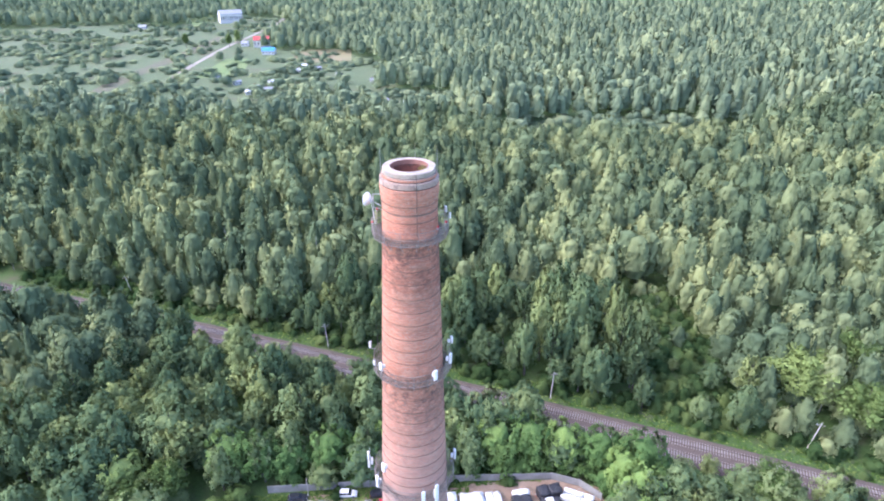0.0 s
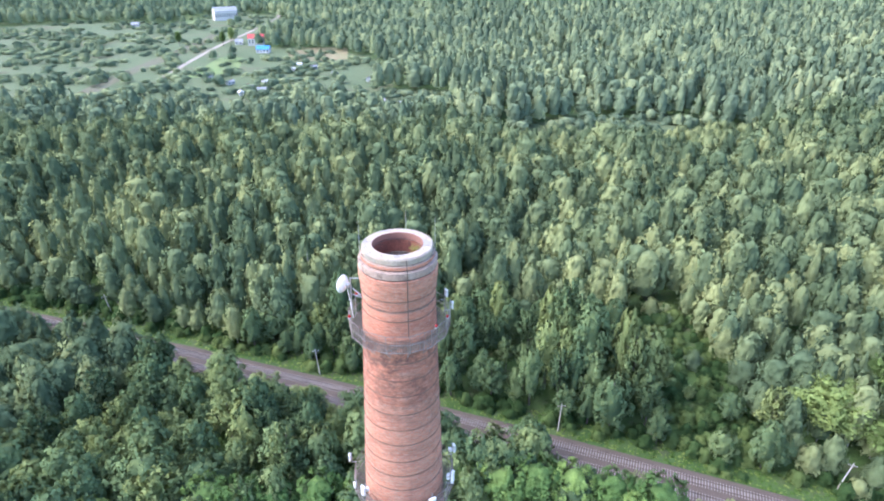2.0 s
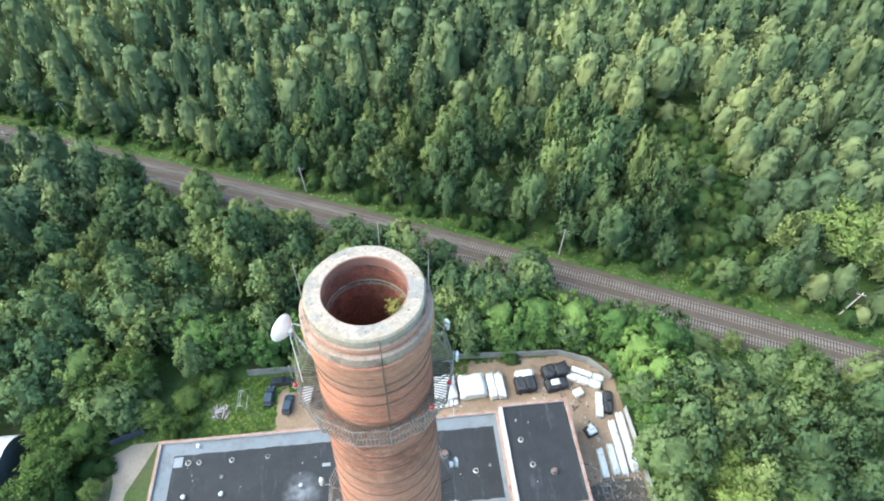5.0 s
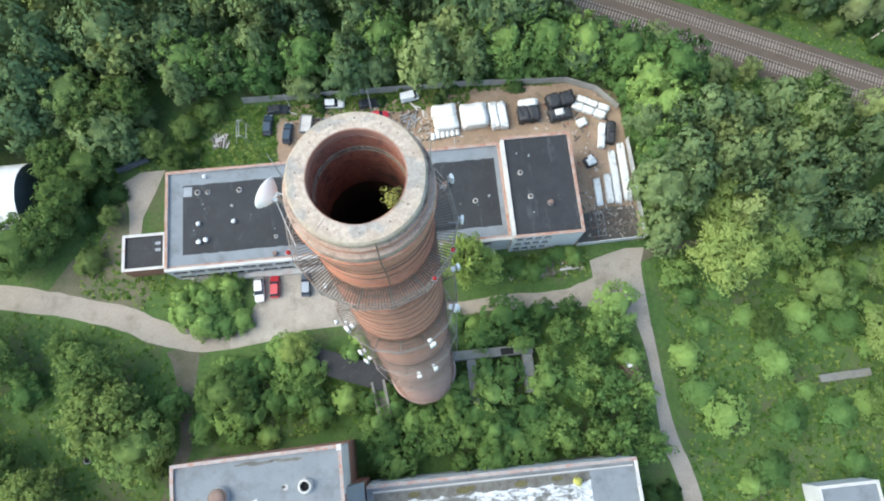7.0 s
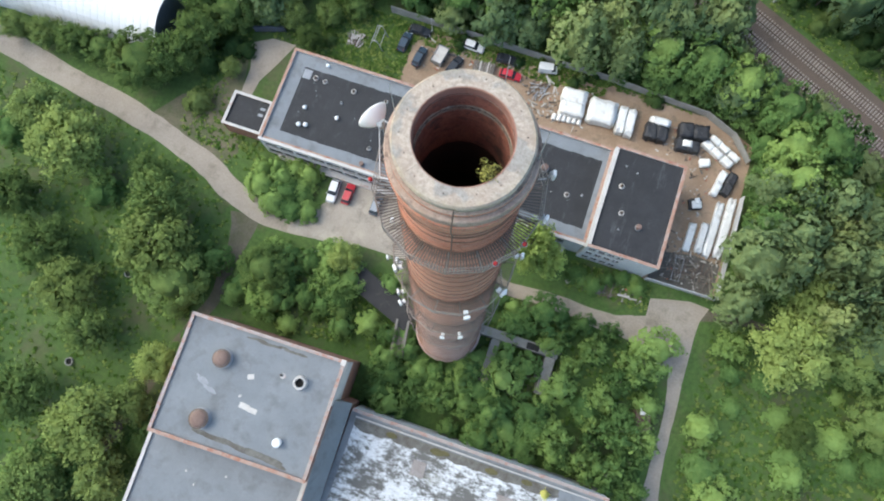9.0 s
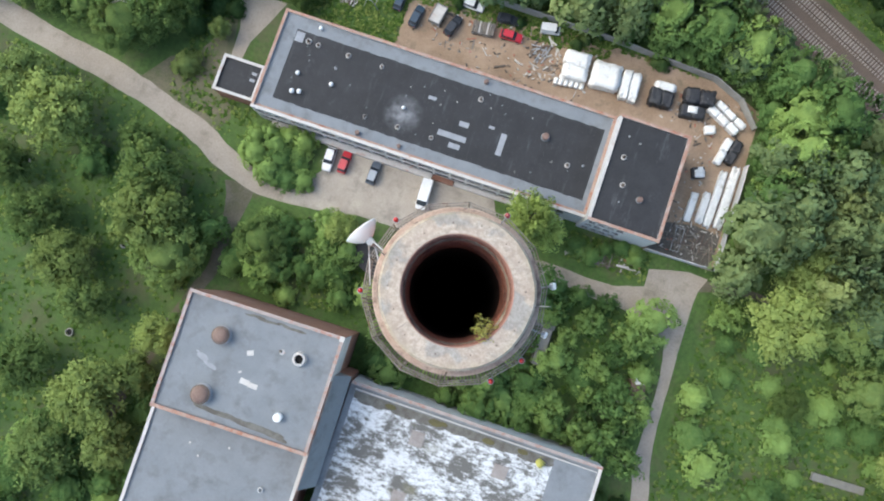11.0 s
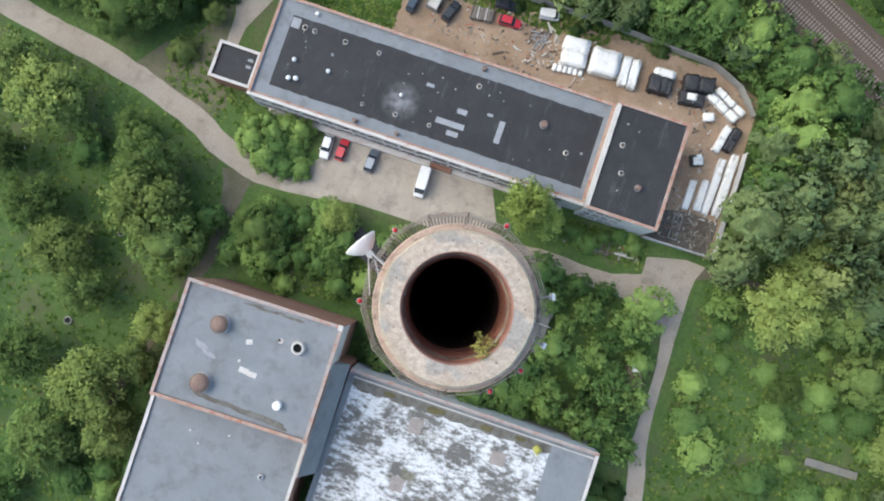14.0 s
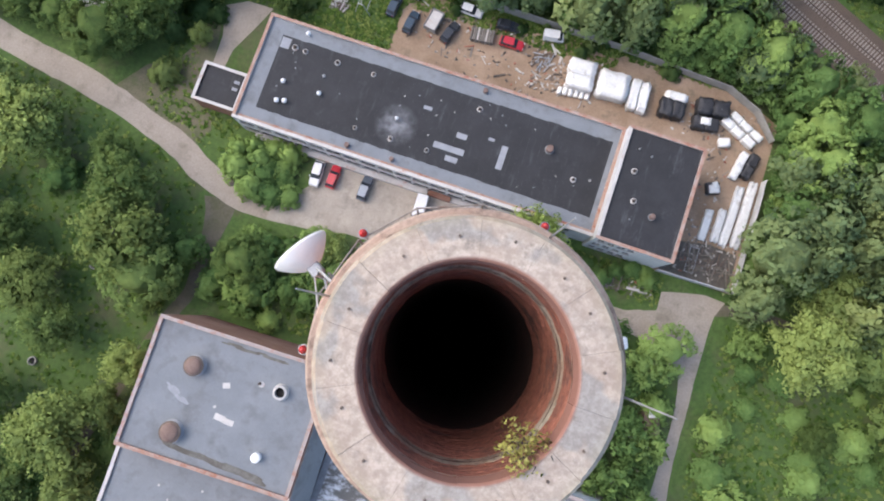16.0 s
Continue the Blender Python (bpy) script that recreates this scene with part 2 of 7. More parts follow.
# ---- mesh helpers ----
class Mesh:
    """Collects corners and faces of one part."""

    def __init__(self):
        self.v, self.f = [], []

    def add(self, vs, fs, m=None):
        o = len(self.v)
        self.v += [tuple(m @ Vector(p)) if m is not None else tuple(p) for p in vs]
        self.f += [tuple(i + o for i in q) for q in fs]
        return self

    def box(self, x0, y0, z0, x1, y1, z1, m=None, bevel=0.0):
        if bevel:
            bm = bmesh.new()
            bmesh.ops.create_cube(bm, size=1)
            for q in bm.verts:
                q.co = Vector(((x0 + x1) / 2 + q.co.x * (x1 - x0), (y0 + y1) / 2 + q.co.y * (y1 - y0), (z0 + z1) / 2 + q.co.z * (z1 - z0)))
            bmesh.ops.bevel(bm, geom=bm.edges, offset=bevel, segments=1, affect="EDGES")
            bm.verts.index_update()
            self.add([q.co for q in bm.verts], [[q.index for q in f.verts] for f in bm.faces], m)
            bm.free()
            return self
        vs = [(x, y, z) for z in (z0, z1) for x, y in ((x0, y0), (x1, y0), (x1, y1), (x0, y1))]
        return self.add(vs, [(3, 2, 1, 0), (4, 5, 6, 7), (0, 1, 5, 4), (1, 2, 6, 5), (2, 3, 7, 6), (3, 0, 4, 7)], m)

    def rod(self, a, b, r0, r1=None, n=8, caps=True):
        a, b = Vector(a), Vector(b)
        r1 = r0 if r1 is None else r1
        q = (b - a).to_track_quat("Z", "Y").to_matrix()
        ring = [Vector((math.cos(2 * math.pi * i / n), math.sin(2 * math.pi * i / n), 0)) for i in range(n)]
        vs = [a + q @ (c * r0) for c in ring] + [b + q @ (c * r1) for c in ring]
        fs = [(i, (i + 1) % n, n + (i + 1) % n, n + i) for i in range(n)]
        if caps:
            fs += [tuple(range(n - 1, -1, -1)), tuple(range(n, 2 * n))]
        return self.add(vs, fs)

    def path(self, pts, r, n=6):
        for a, b in zip(pts, pts[1:]):
            self.rod(a, b, r, r, n)
        return self

    def lathe(self, prof, n=48, closed=False, cx=0.0, cy=0.0, m=None):
        """prof: (radius, z) from start to end; faces look to the right of the way."""
        vs = [(cx + r * math.cos(2 * math.pi * i / n), cy + r * math.sin(2 * math.pi * i / n), z) for r, z in prof for i in range(n)]
        k = len(prof)
        fs = [(j * n + i, j * n + (i + 1) % n, (j + 1) % k * n + (i + 1) % n, (j + 1) % k * n + i) for j in range(k if closed else k - 1) for i in range(n)]
        return self.add(vs, fs, m)

    def disc(self, r, z, n=48, cx=0.0, cy=0.0, up=True, m=None):
        vs = [(cx + r * math.cos(2 * math.pi * i / n), cy + r * math.sin(2 * math.pi * i / n), z) for i in range(n)]
        return self.add(vs, [tuple(range(n)) if up else tuple(range(n - 1, -1, -1))], m)

    def data(self, name, material, smooth=False):
        me = bpy.data.meshes.new(name)
        me.from_pydata(self.v, [], self.f)
        if smooth:
            me.polygons.foreach_set("use_smooth", [True] * len(me.polygons))
        for one in material if isinstance(material, (list, tuple)) else (material,):
            me.materials.append(one)
        me.update()
        return me


def part(name, mesh, material, parent=None, label="", smooth=False, m=None):
    ob = new(name, mesh.data(name, material, smooth) if isinstance(mesh, Mesh) else mesh)
    if parent is not None:
        ob.parent = parent
    if m is not None:
        ob.matrix_basis = m
    return tagged(ob, label)


def thing(name, label, category, group="", m=None):
    ob = new(name)
    ob.empty_display_size = 0.3
    if m is not None:
        ob.matrix_basis = m
    return tagged(ob, label, category, group)


def strip(name, pts, widths, z, material, kind="structure", thick=0.25):
    """A road or path along pts (x, y), each with its width; a slab whose top lies at z."""
    n = len(pts)
    mesh = Mesh()
    L, R = [], []
    for i, (x, y) in enumerate(pts):
        a, b = pts[max(i - 1, 0)], pts[min(i + 1, n - 1)]
        d = Vector((b[0] - a[0], b[1] - a[1])).normalized()
        w = widths[i] / 2
        wl, wr = (w + min(0.45, 0.08 * widths[i]) * noise.noise(Vector((x * 0.35, y * 0.35, s))) for s in (1, 7))
        L.append((x - d.y * wl, y + d.x * wl))
        R.append((x + d.y * wr, y - d.x * wr))
    vs = [(*p, z) for p in L] + [(*p, z) for p in R] + [(*p, z - thick) for p in L] + [(*p, z - thick) for p in R]
    fs = []
    for i in range(n - 1):
        fs += [(n + i, n + i + 1, i + 1, i), (i, i + 1, 2 * n + i + 1, 2 * n + i), (n + i + 1, n + i, 3 * n + i, 3 * n + i + 1)]
    mesh.add(vs, fs)
    return tagged(part(name, mesh, material), kind=kind)


def slab(name, outline, z, material, kind="structure", thick=0.25):
    """A flat sheet with the given outline (counter-clockwise), top at z."""
    n = len(outline)
    mesh = Mesh().add([(*p, z) for p in outline] + [(*p, z - thick) for p in outline], [tuple(range(n))] + [(i, n + i, n + (i + 1) % n, (i + 1) % n) for i in range(n)])
    return tagged(part(name, mesh, material), kind=kind)


def smooth_line(pts, k=6):
    """A Catmull-Rom line through pts of any dimension."""
    a = np.array(pts, float)
    a = np.vstack([2 * a[0] - a[1], a, 2 * a[-1] - a[-2]])
    out = []
    for i in range(1, len(a) - 2):
        for s in np.arange(k) / k:
            out.append(0.5 * (2 * a[i] + (a[i + 1] - a[i - 1]) * s + (2 * a[i - 1] - 5 * a[i] + 4 * a[i + 1] - a[i + 2]) * s**2 + (3 * a[i] - a[i - 1] - 3 * a[i + 1] + a[i + 2]) * s**3))
    out.append(a[-2])
    return [tuple(float(c) for c in p) for p in out]


def tri_mesh(name, v, k, material, tint=None, bough=None):
    """One mesh from corner arrays (faces, k, 3)."""
    n = len(v)
    me = bpy.data.meshes.new(name)
    me.vertices.add(n * k)
    me.vertices.foreach_set("co", v.reshape(-1).astype(np.float32))
    me.loops.add(n * k)
    me.loops.foreach_set("vertex_index", np.arange(n * k, dtype=np.int32))
    me.polygons.add(n)
    me.polygons.foreach_set("loop_start", np.arange(0, n * k, k, dtype=np.int32))
    if tint is not None:
        at = me.attributes.new("tint", "FLOAT", "FACE")
        at.data.foreach_set("value", tint.astype(np.float32))
    if bough is not None:
        if bough.ndim == 2:
            bough = np.repeat(bough[:, None], k, 1)
        at = me.attributes.new("bough", "FLOAT_VECTOR", "POINT")
        at.data.foreach_set("vector", bough.reshape(-1).astype(np.float32))
    me.materials.append(material)
    me.update(calc_edges=True)
    return me


def ball():
    bm = bmesh.new()
    bmesh.ops.create_icosphere(bm, subdivisions=1, radius=1)
    bm.verts.index_update()
    v = np.array([tuple(p.co) for p in bm.verts])
    f = np.array([[p.index for p in q.verts] for q in bm.faces])
    bm.free()
    return v, f


BALL_V, BALL_F = ball()


def leaf_tris(pos, nrm, leaf, r):
    """One small leaf spray, a crooked triangle, at each place."""
    n = len(pos)
    nrm = nrm / (np.linalg.norm(nrm, axis=1)[:, None] + 1e-9)
    a = np.cross(nrm, r.normal(size=(n, 3)))
    a /= np.linalg.norm(a, axis=1)[:, None] + 1e-9
    b = np.cross(nrm, a)
    s = leaf * r.uniform(0.55, 1.4, n)[:, None]
    return np.stack([pos - a * s * 0.55 - b * s * r.uniform(0.1, 0.5, (n, 1)), pos + a * s * 0.5 - b * s * r.uniform(0.0, 0.4, (n, 1)), pos + b * s * 0.6 + a * s * r.uniform(-0.3, 0.3, (n, 1))], 1)


def outline_of(shape, u):
    """Radius of a crown at the height u, from 0 at its foot to 1 at its tip."""
    u = np.clip(u, 0.0, 1.0)
    if shape == "birch":
        return np.where(u < 0.3, 0.62 + 0.38 * np.sqrt(u / 0.3), np.clip((1.03 - u) / 0.73, 0, 1) ** 0.56)
    if shape == "conifer":
        return (1.04 - u) * (0.5 + 0.5 * np.clip(u / 0.1, 0, 1))
    if shape == "bush":
        return np.sqrt(np.clip(1 - (u * 0.97) ** 2.2, 0.0, 1))
    if shape == "round":
        return np.sqrt(np.clip(1 - (np.abs(u - 0.42) / 0.6) ** 2.3, 0.0, 1))
    return np.clip(1 - u**2.1, 0, 1) ** 0.68 * (0.66 + 0.34 * np.clip(u / 0.3, 0, 1))


def crown(n, clumps, leaf, seed, shape="ovate", core=0.74):
    """A crown 2 high and about 1 in radius: many leaf tufts on short boughs round a slim dark core, so that its edge is ragged.
    Returns triangles (m, 3, 3) and for each the way its bough faces."""
    r = np.random.default_rng(seed)
    k = (np.arange(clumps) + r.uniform(0.15, 0.85, clumps)) / clumps
    cu = 0.04 + 0.92 * k**0.9
    ca = np.arange(clumps) * 2.4 + r.uniform(-0.7, 0.7, clumps)
    co = outline_of(shape, cu)
    size = (0.34 + 0.5 * co) * r.uniform(0.75, 1.3, clumps) * 1.75 / math.sqrt(clumps) + 0.03
    cr = np.maximum(co * r.uniform(0.84, 1.12, clumps) - size * 0.6, 0.0)
    cu[-1], cr[-1] = 0.93, 0.0
    mid = np.stack([np.cos(ca) * cr, np.sin(ca) * cr, cu * 1.94], 1)
    # inner body of dense foliage, swelling where the boughs are
    tris = []
    fine = n > 700
    q, m = (10, 7) if fine else (7, 5) if n > 150 else (6, 4)
    uu = np.repeat(np.linspace(0.05, 0.74 if fine else 0.86, m), q)
    aa = np.tile(np.arange(q) * 2 * math.pi / q, m) + np.repeat(np.arange(m) * 0.5, q)
    rr = outline_of(shape, uu) * (core - (0.22 if fine else 0)) * r.uniform(0.84, 1.1, q * m)
    g = np.stack([np.cos(aa) * rr, np.sin(aa) * rr, uu * 1.94], 1).reshape(m, q, 3)
    for i in range(m - 1):
        e = [g[i], np.roll(g[i], -1, 0), np.roll(g[i + 1], -1, 0), g[i + 1]]
        tris += [np.stack([e[0], e[1], e[2]], 1), np.stack([e[0], e[2], e[3]], 1)]
    tip = np.tile(g[-1].mean(0) + np.array([0, 0, 0.16]), (q, 1))
    tris.append(np.stack([g[-1], np.roll(g[-1], -1, 0), tip], 1))
    body = np.concatenate(tris)
    w = body * np.array([1, 1, 0]) / (np.linalg.norm(body[:, :, :2], axis=2)[:, :, None] + 0.05)
    w[:, :, 2] = 0.1 + 1.1 * (body[:, :, 2] / 1.94) ** 1.5
    ways = [w / np.linalg.norm(w, axis=2)[:, :, None]]
    # leaf sprays
    pick = r.choice(clumps, n, p=size**1.6 / (size**1.6).sum())
    d = r.normal(size=(n, 3)) + np.stack([np.cos(ca), np.sin(ca), ca * 0 + 0.55], 1)[pick] * 0.75
    d /= np.linalg.norm(d, axis=1)[:, None] + 1e-9
    pos = mid[pick] + d * (size[pick] * r.uniform(0.45, 1.12, n))[:, None] * np.array([1, 1, 1.25])
    pos[:, 2] = np.maximum(pos[:, 2], 0.0)
    out = np.stack([np.cos(ca), np.sin(ca), 0.25 + 0.9 * cu], 1)[pick]
    tris.append(leaf_tris(pos, out * 0.5 + d * 0.6 + r.normal(size=(n, 3)) * 0.45, leaf, r))
    w = d * (0.5 if fine else 0.3) + out * (0.55 if fine else 0.7) + r.normal(size=(n, 3)) * (0.25 if fine else 0.1)
    w[:, 2] += 0.36
    ways.append(np.repeat((w / (np.linalg.norm(w, axis=1)[:, None] + 1e-9))[:, None], 3, 1))
    return np.concatenate(tris), np.concatenate(ways)


def plume_crown(n, boughs, leaf, seed):
    """An open crown of long feathery boughs that lean outwards and up, 2 high and about 1 in radius."""
    r = np.random.default_rng(seed)
    k = (np.arange(boughs) + 0.5) / boughs
    th = np.arange(boughs) * 2.4 + r.uniform(-0.5, 0.5, boughs)
    far = np.sqrt(np.clip(1 - (k * 1.9 - 0.75) ** 2 / 1.5, 0.03, 1)) * r.uniform(0.55, 0.95, boughs)
    tip = np.stack([np.cos(th) * far, np.sin(th) * far, 0.4 + 1.5 * k * r.uniform(0.9, 1.05, boughs)], 1)
    foot = tip * np.array([0.2, 0.2, 0.62])
    along = tip - foot
    size = r.uniform(0.15, 0.27, boughs)
    tris, ways = [], []
    for c, s, l in zip(foot + along * 0.62, size, along):
        v = c + BALL_V * s * 0.42 + np.outer(BALL_V @ (l / np.linalg.norm(l)), l) * 0.25
        tris.append(v[BALL_F])
        ways.append(v[BALL_F].mean(1) - c)
    pick = r.choice(boughs, n, p=size / size.sum())
    s = r.random(n) ** 0.75
    girth = size[pick] * (0.55 + 1.0 * np.sin(math.pi * np.clip(s * 0.93, 0, 1)))
    d = r.normal(size=(n, 3))
    d[:, 2] = np.abs(d[:, 2]) - 0.45 * r.random(n)
    d /= np.linalg.norm(d, axis=1)[:, None]
    pos = foot[pick] + along[pick] * s[:, None] + d * (girth * r.uniform(0.55, 1.05, n))[:, None]
    out = pos - np.array([0, 0, 0.7])
    out /= np.linalg.norm(out, axis=1)[:, None] + 1e-6
    tris.append(leaf_tris(pos, d + r.normal(size=(n, 3)) * 0.6, leaf, r))
    w = d * 0.6 + out * 0.4 + r.normal(size=(n, 3)) * 0.36
    w[:, 2] += 0.45
    ways.append(w)
    w = np.concatenate(ways)
    return np.concatenate(tris), w / (np.linalg.norm(w, axis=1)[:, None] + 1e-9)


def crown_mesh(name, made, material):
    return tri_mesh(name, made[0], 3, material, None, made[1])


# ---- ground, roads, railway ----
def rail_y(x):
    """The railway's middle line."""
    return 91.4 - 0.4685 * x - 0.00024 * x * x


def rail_dir(x):
    return Vector((1, -0.4685 - 0.00048 * x, 0)).normalized()


def ground_sheet():
    mesh = Mesh()
    n, half = 90, 1
    c = [math.copysign(abs(s) ** 2.2, s) * 3000 for s in np.linspace(-1, 1, n + 1)]
    vs = [(x, y + 200, 0.0) for y in c for x in c]
    fs = [(j * (n + 1) + i, j * (n + 1) + i + 1, (j + 1) * (n + 1) + i + 1, (j + 1) * (n + 1) + i) for j in range(n) for i in range(n)]
    mesh.add(vs, fs)
    return tagged(part("ground", mesh, M_GRASS), "rough green grass and undergrowth with bare earth patches", "ground", kind="structure")


ground_sheet()
road_line = smooth_line([(-150, 35, 5), (-97.8, 24.8, 4.8), (-84.8, 22.2, 4.3), (-72.3, 20.1, 4.5), (-60.7, 17.2, 4.0), (-52, 14.4, 4.3), (-46, 11.4, 4.3), (-40.3, 9.4, 3.9), (-34.6, 9.2, 4.2), (-27, 10.6, 5.4)])
tagged(strip("road", [p[:2] for p in road_line], [p[2] for p in road_line], 0.03, M_ROAD), "pale dusty gravel lane through grass", "road")
path_line = smooth_line([(-41.8, 8.2, 6), (-41.2, 4.2, 4), (-41.4, -2, 2.6), (-41.1, -8, 2.2), (-42.9, -13, 2.1), (-46, -24, 2), (-50, -40, 2)])
tagged(strip("footpath", [p[:2] for p in path_line], [p[2] for p in path_line], 0.022, M_TRAIL), "trodden earth path beside the works", "path")
tagged(slab("pavement", [(-33.5, 7.4), (-27, 7.8), (-20, 9.2), (-14, 9.3), (-6, 9.4), (3, 11), (5, 14), (2, 20.4), (-28, 20.4), (-28.2, 15.4), (-30.4, 12.7), (-33.5, 11.4)], 0.045, M_CONC), "worn concrete parking apron in front of the long building", "pavement")
lane = smooth_line([(0, 10.8, 5), (7.5, 10.3, 2.6), (15.4, 10.7, 2.7), (24.8, 10.2, 3.1), (31, 10.7, 4.6)])
tagged(strip("road", [p[:2] for p in lane], [p[2] for p in lane], 0.034, M_ROAD), "grey cracked asphalt drive", "road")
lane2 = smooth_line([(40.2, 3.6, 2.3), (40.6, -3, 1.9), (40.6, -9, 2.0), (41, -16, 2.8), (42.6, -23, 3), (44, -40, 3), (46, -70, 3)])
tagged(strip("road", [p[:2] for p in lane2], [p[2] for p in lane2], 0.026, M_ROAD), "narrow asphalt drive leading south", "road")
earth_track = smooth_line([(40.5, 16.6, 2.2), (47, 17.8, 1.5), (52.4, 18.2, 1.3), (60, 17.6, 1.0)])
tagged(strip("footpath", [p[:2] for p in earth_track], [p[2] for p in earth_track], 0.02, M_TRAIL), "trodden earth path into the bushes", "path")
forecourt = [(29.5, 12.6), (32.3, 13.6), (32.2, 16.8), (35.5, 17.7), (39, 18.5), (42.6, 18.3), (41.5, 15.6), (41.3, 13), (41.3, 9.3), (41.3, 5), (41.2, 2), (39.2, 2), (38.6, 4.8), (35.9, 5.5), (34.2, 7.2), (32.4, 8.3), (29, 8.6)]
tagged(slab("pavement", forecourt[::-1], 0.03, M_ROAD), "pale cracked asphalt forecourt before the yard gate", "pavement")
tagged(slab("pavement", [(-24, 39), (43, 39), (43, 50), (36, 53), (14, 53.6), (-24, 53.2)], 0.02, M_DIRT), "sandy brown storage yard behind the building", "yard")
tagged(slab("pavement", [(29, 19.9), (43, 19.9), (43, 39.1), (29, 39.1)], 0.024, M_DIRT), "sandy brown storage yard strip", "yard")


def railway():
    xs = [-420 + 8 * i for i in range(95)]
    mesh = Mesh()
    prof = [(-5.2, -0.1), (-4.1, 0.45), (4.0, 0.45), (5.8, -0.05)]
    vs, fs = [], []
    for x in xs:
        d = rail_dir(x)
        nrm = Vector((-d.y, d.x, 0))
        for o, z in prof:
            p = Vector((x, rail_y(x), z)) + nrm * o
            vs.append(tuple(p))
    for i in range(len(xs) - 1):
        for k in range(3):
            fs.append((4 * i + k, 4 * i + k + 4, 4 * i + k + 5, 4 * i + k + 1)[::-1])
    mesh.add(vs, fs)
    bed = tagged(part("railway_bed", mesh, M_BALLAST), "brown ballast bed of a double railway line", "railway", kind="structure")
    return bed


bed = railway()

for k, (cx, cy, a, b) in enumerate(((-125, 530, 140, 155), (-380, 650, 255, 270), (-205, 850, 90, 175), (12, 420, 52, 44), (150, 318, 88, 53))):
    ring = [(cx + a * (1 + 0.12 * noise.noise(Vector((math.cos(i * 0.2) * 2, math.sin(i * 0.2) * 2, k)))) * math.cos(i * math.pi / 20), cy + b * (1 + 0.12 * noise.noise(Vector((math.cos(i * 0.3) * 2, 5, k)))) * math.sin(i * math.pi / 20)) for i in range(40)]
    tagged(slab("meadow", ring, 0.012 + 0.006 * k, M_MEADOW), "pale hay meadow and gardens beyond the wood", "meadow")


# ---- buildings ----
def flaking(name):
    """White roof paint flaking off dark felt."""
    m, t, p = nodes_of(name)
    pos = add(t, "NewGeometry").outputs["Position"]
    big = noise_of(t, pos, 0.16, 5, 0.7)
    fine = noise_of(t, add(t, "VectorMath", [(0, pos), (1, (0.6, 1.3, 1))], op="MULTIPLY").outputs[0], 1.1, 9, 0.78)
    s = add(t, "Math", [(0, big), (1, fine)], op="ADD").outputs[0]
    col = mix(t, ramp(t, s, 0.90, 1.06), (0.62, 0.63, 0.64), (0.13, 0.125, 0.115))
    col = mix(t, ramp(t, noise_of(t, pos, 2.5, 8, 0.8), 0.56, 0.66), col, (0.09, 0.085, 0.08))
    col = mix(t, ramp(t, noise_of(t, pos, 0.12, 4, 0.6), 0.62, 0.74), col, (0.16, 0.145, 0.09))
    t.links.new(col, p.inputs["Base Color"])
    p.inputs["Roughness"].default_value = 0.9
    b = add(t, "Bump", [("Strength", 0.3), ("Distance", 0.02), ("Height", s)])
    t.links.new(b.outputs[0], p.inputs["Normal"])
    return m


def lime_splash(name):
    """Black roofing with a burst of spilt lime and scuffed lanes."""
    m = surface(name, (0.024, 0.024, 0.026), (0.036, 0.036, 0.039), 0.25, 0.8, 3, 0.25, 0.2, 0.01, ((0.07, 0.07, 0.075), 0.35, 0.6, 0.8))
    t = m.node_tree
    p = t.nodes["Principled BSDF"]
    old = p.inputs["Base Color"].links[0].from_socket
    pos = add(t, "NewGeometry").outputs["Position"]
    d = add(t, "VectorMath", [(0, pos), (1, (-17.2, 27.6, 6.55))], op="DISTANCE").outputs["Value"]
    near = ramp(t, d, 3.6, 0.3)
    s = add(t, "Math", [(0, near), (1, ramp(t, noise_of(t, pos, 0.7, 5, 0.6), 0.3, 0.7))], op="MULTIPLY").outputs[0]
    scuff = ramp(t, noise_of(t, add(t, "VectorMath", [(0, pos), (1, (1.6, 0.25, 1))], op="MULTIPLY").outputs[0], 0.6, 8, 0.7), 0.58, 0.75)
    s = add(t, "Math", [(0, s), (1, add(t, "Math", [(0, scuff), (1, 0.22)], op="MULTIPLY").outputs[0])], op="ADD").outputs[0]
    t.links.new(mix(t, s, old, (0.26, 0.265, 0.28)), p.inputs["Base Color"])
    return m


M_BLACKROOF = lime_splash("bitumen_roof_scuffed")
M_FLAKE = flaking("flaking_white_roof")
M_WHITECOPE = surface("white_coping", (0.5, 0.47, 0.44), (0.6, 0.57, 0.54), 0.5, 0.7, 6, 0.2, 0.1, 0.005, ((0.4, 0.2, 0.13), 0.7, 0.58, 0.7))
M_GLASS = surface("dark_window_glass", (0.03, 0.035, 0.045), (0.06, 0.07, 0.085), 0.3, 0.12, 2, 0.1, 0)
M_FRAME = surface("white_window_frame", (0.6, 0.6, 0.6), (0.7, 0.7, 0.69), 1, 0.6, 6, 0.1, 0)
M_VENTRUST = surface("brown_vent_metal", (0.17, 0.105, 0.085), (0.24, 0.16, 0.13), 1.2, 0.75, 8, 0.25, 0.15, 0.004)
# near-black that paints the shade inside openings; trailer wheels use it too
M_DARKHOLE = surface("near_black", (0.01, 0.01, 0.01), (0.02, 0.018, 0.016), 2, 0.95, 6, 0.1, 0)
M_PINKCOPE = surface("pinkish_mortar_coping", (0.36, 0.29, 0.265), (0.44, 0.375, 0.345), 0.8, 0.8, 7, 0.25, 0.15, 0.005, ((0.36, 0.17, 0.12), 0.9, 0.5, 0.66))
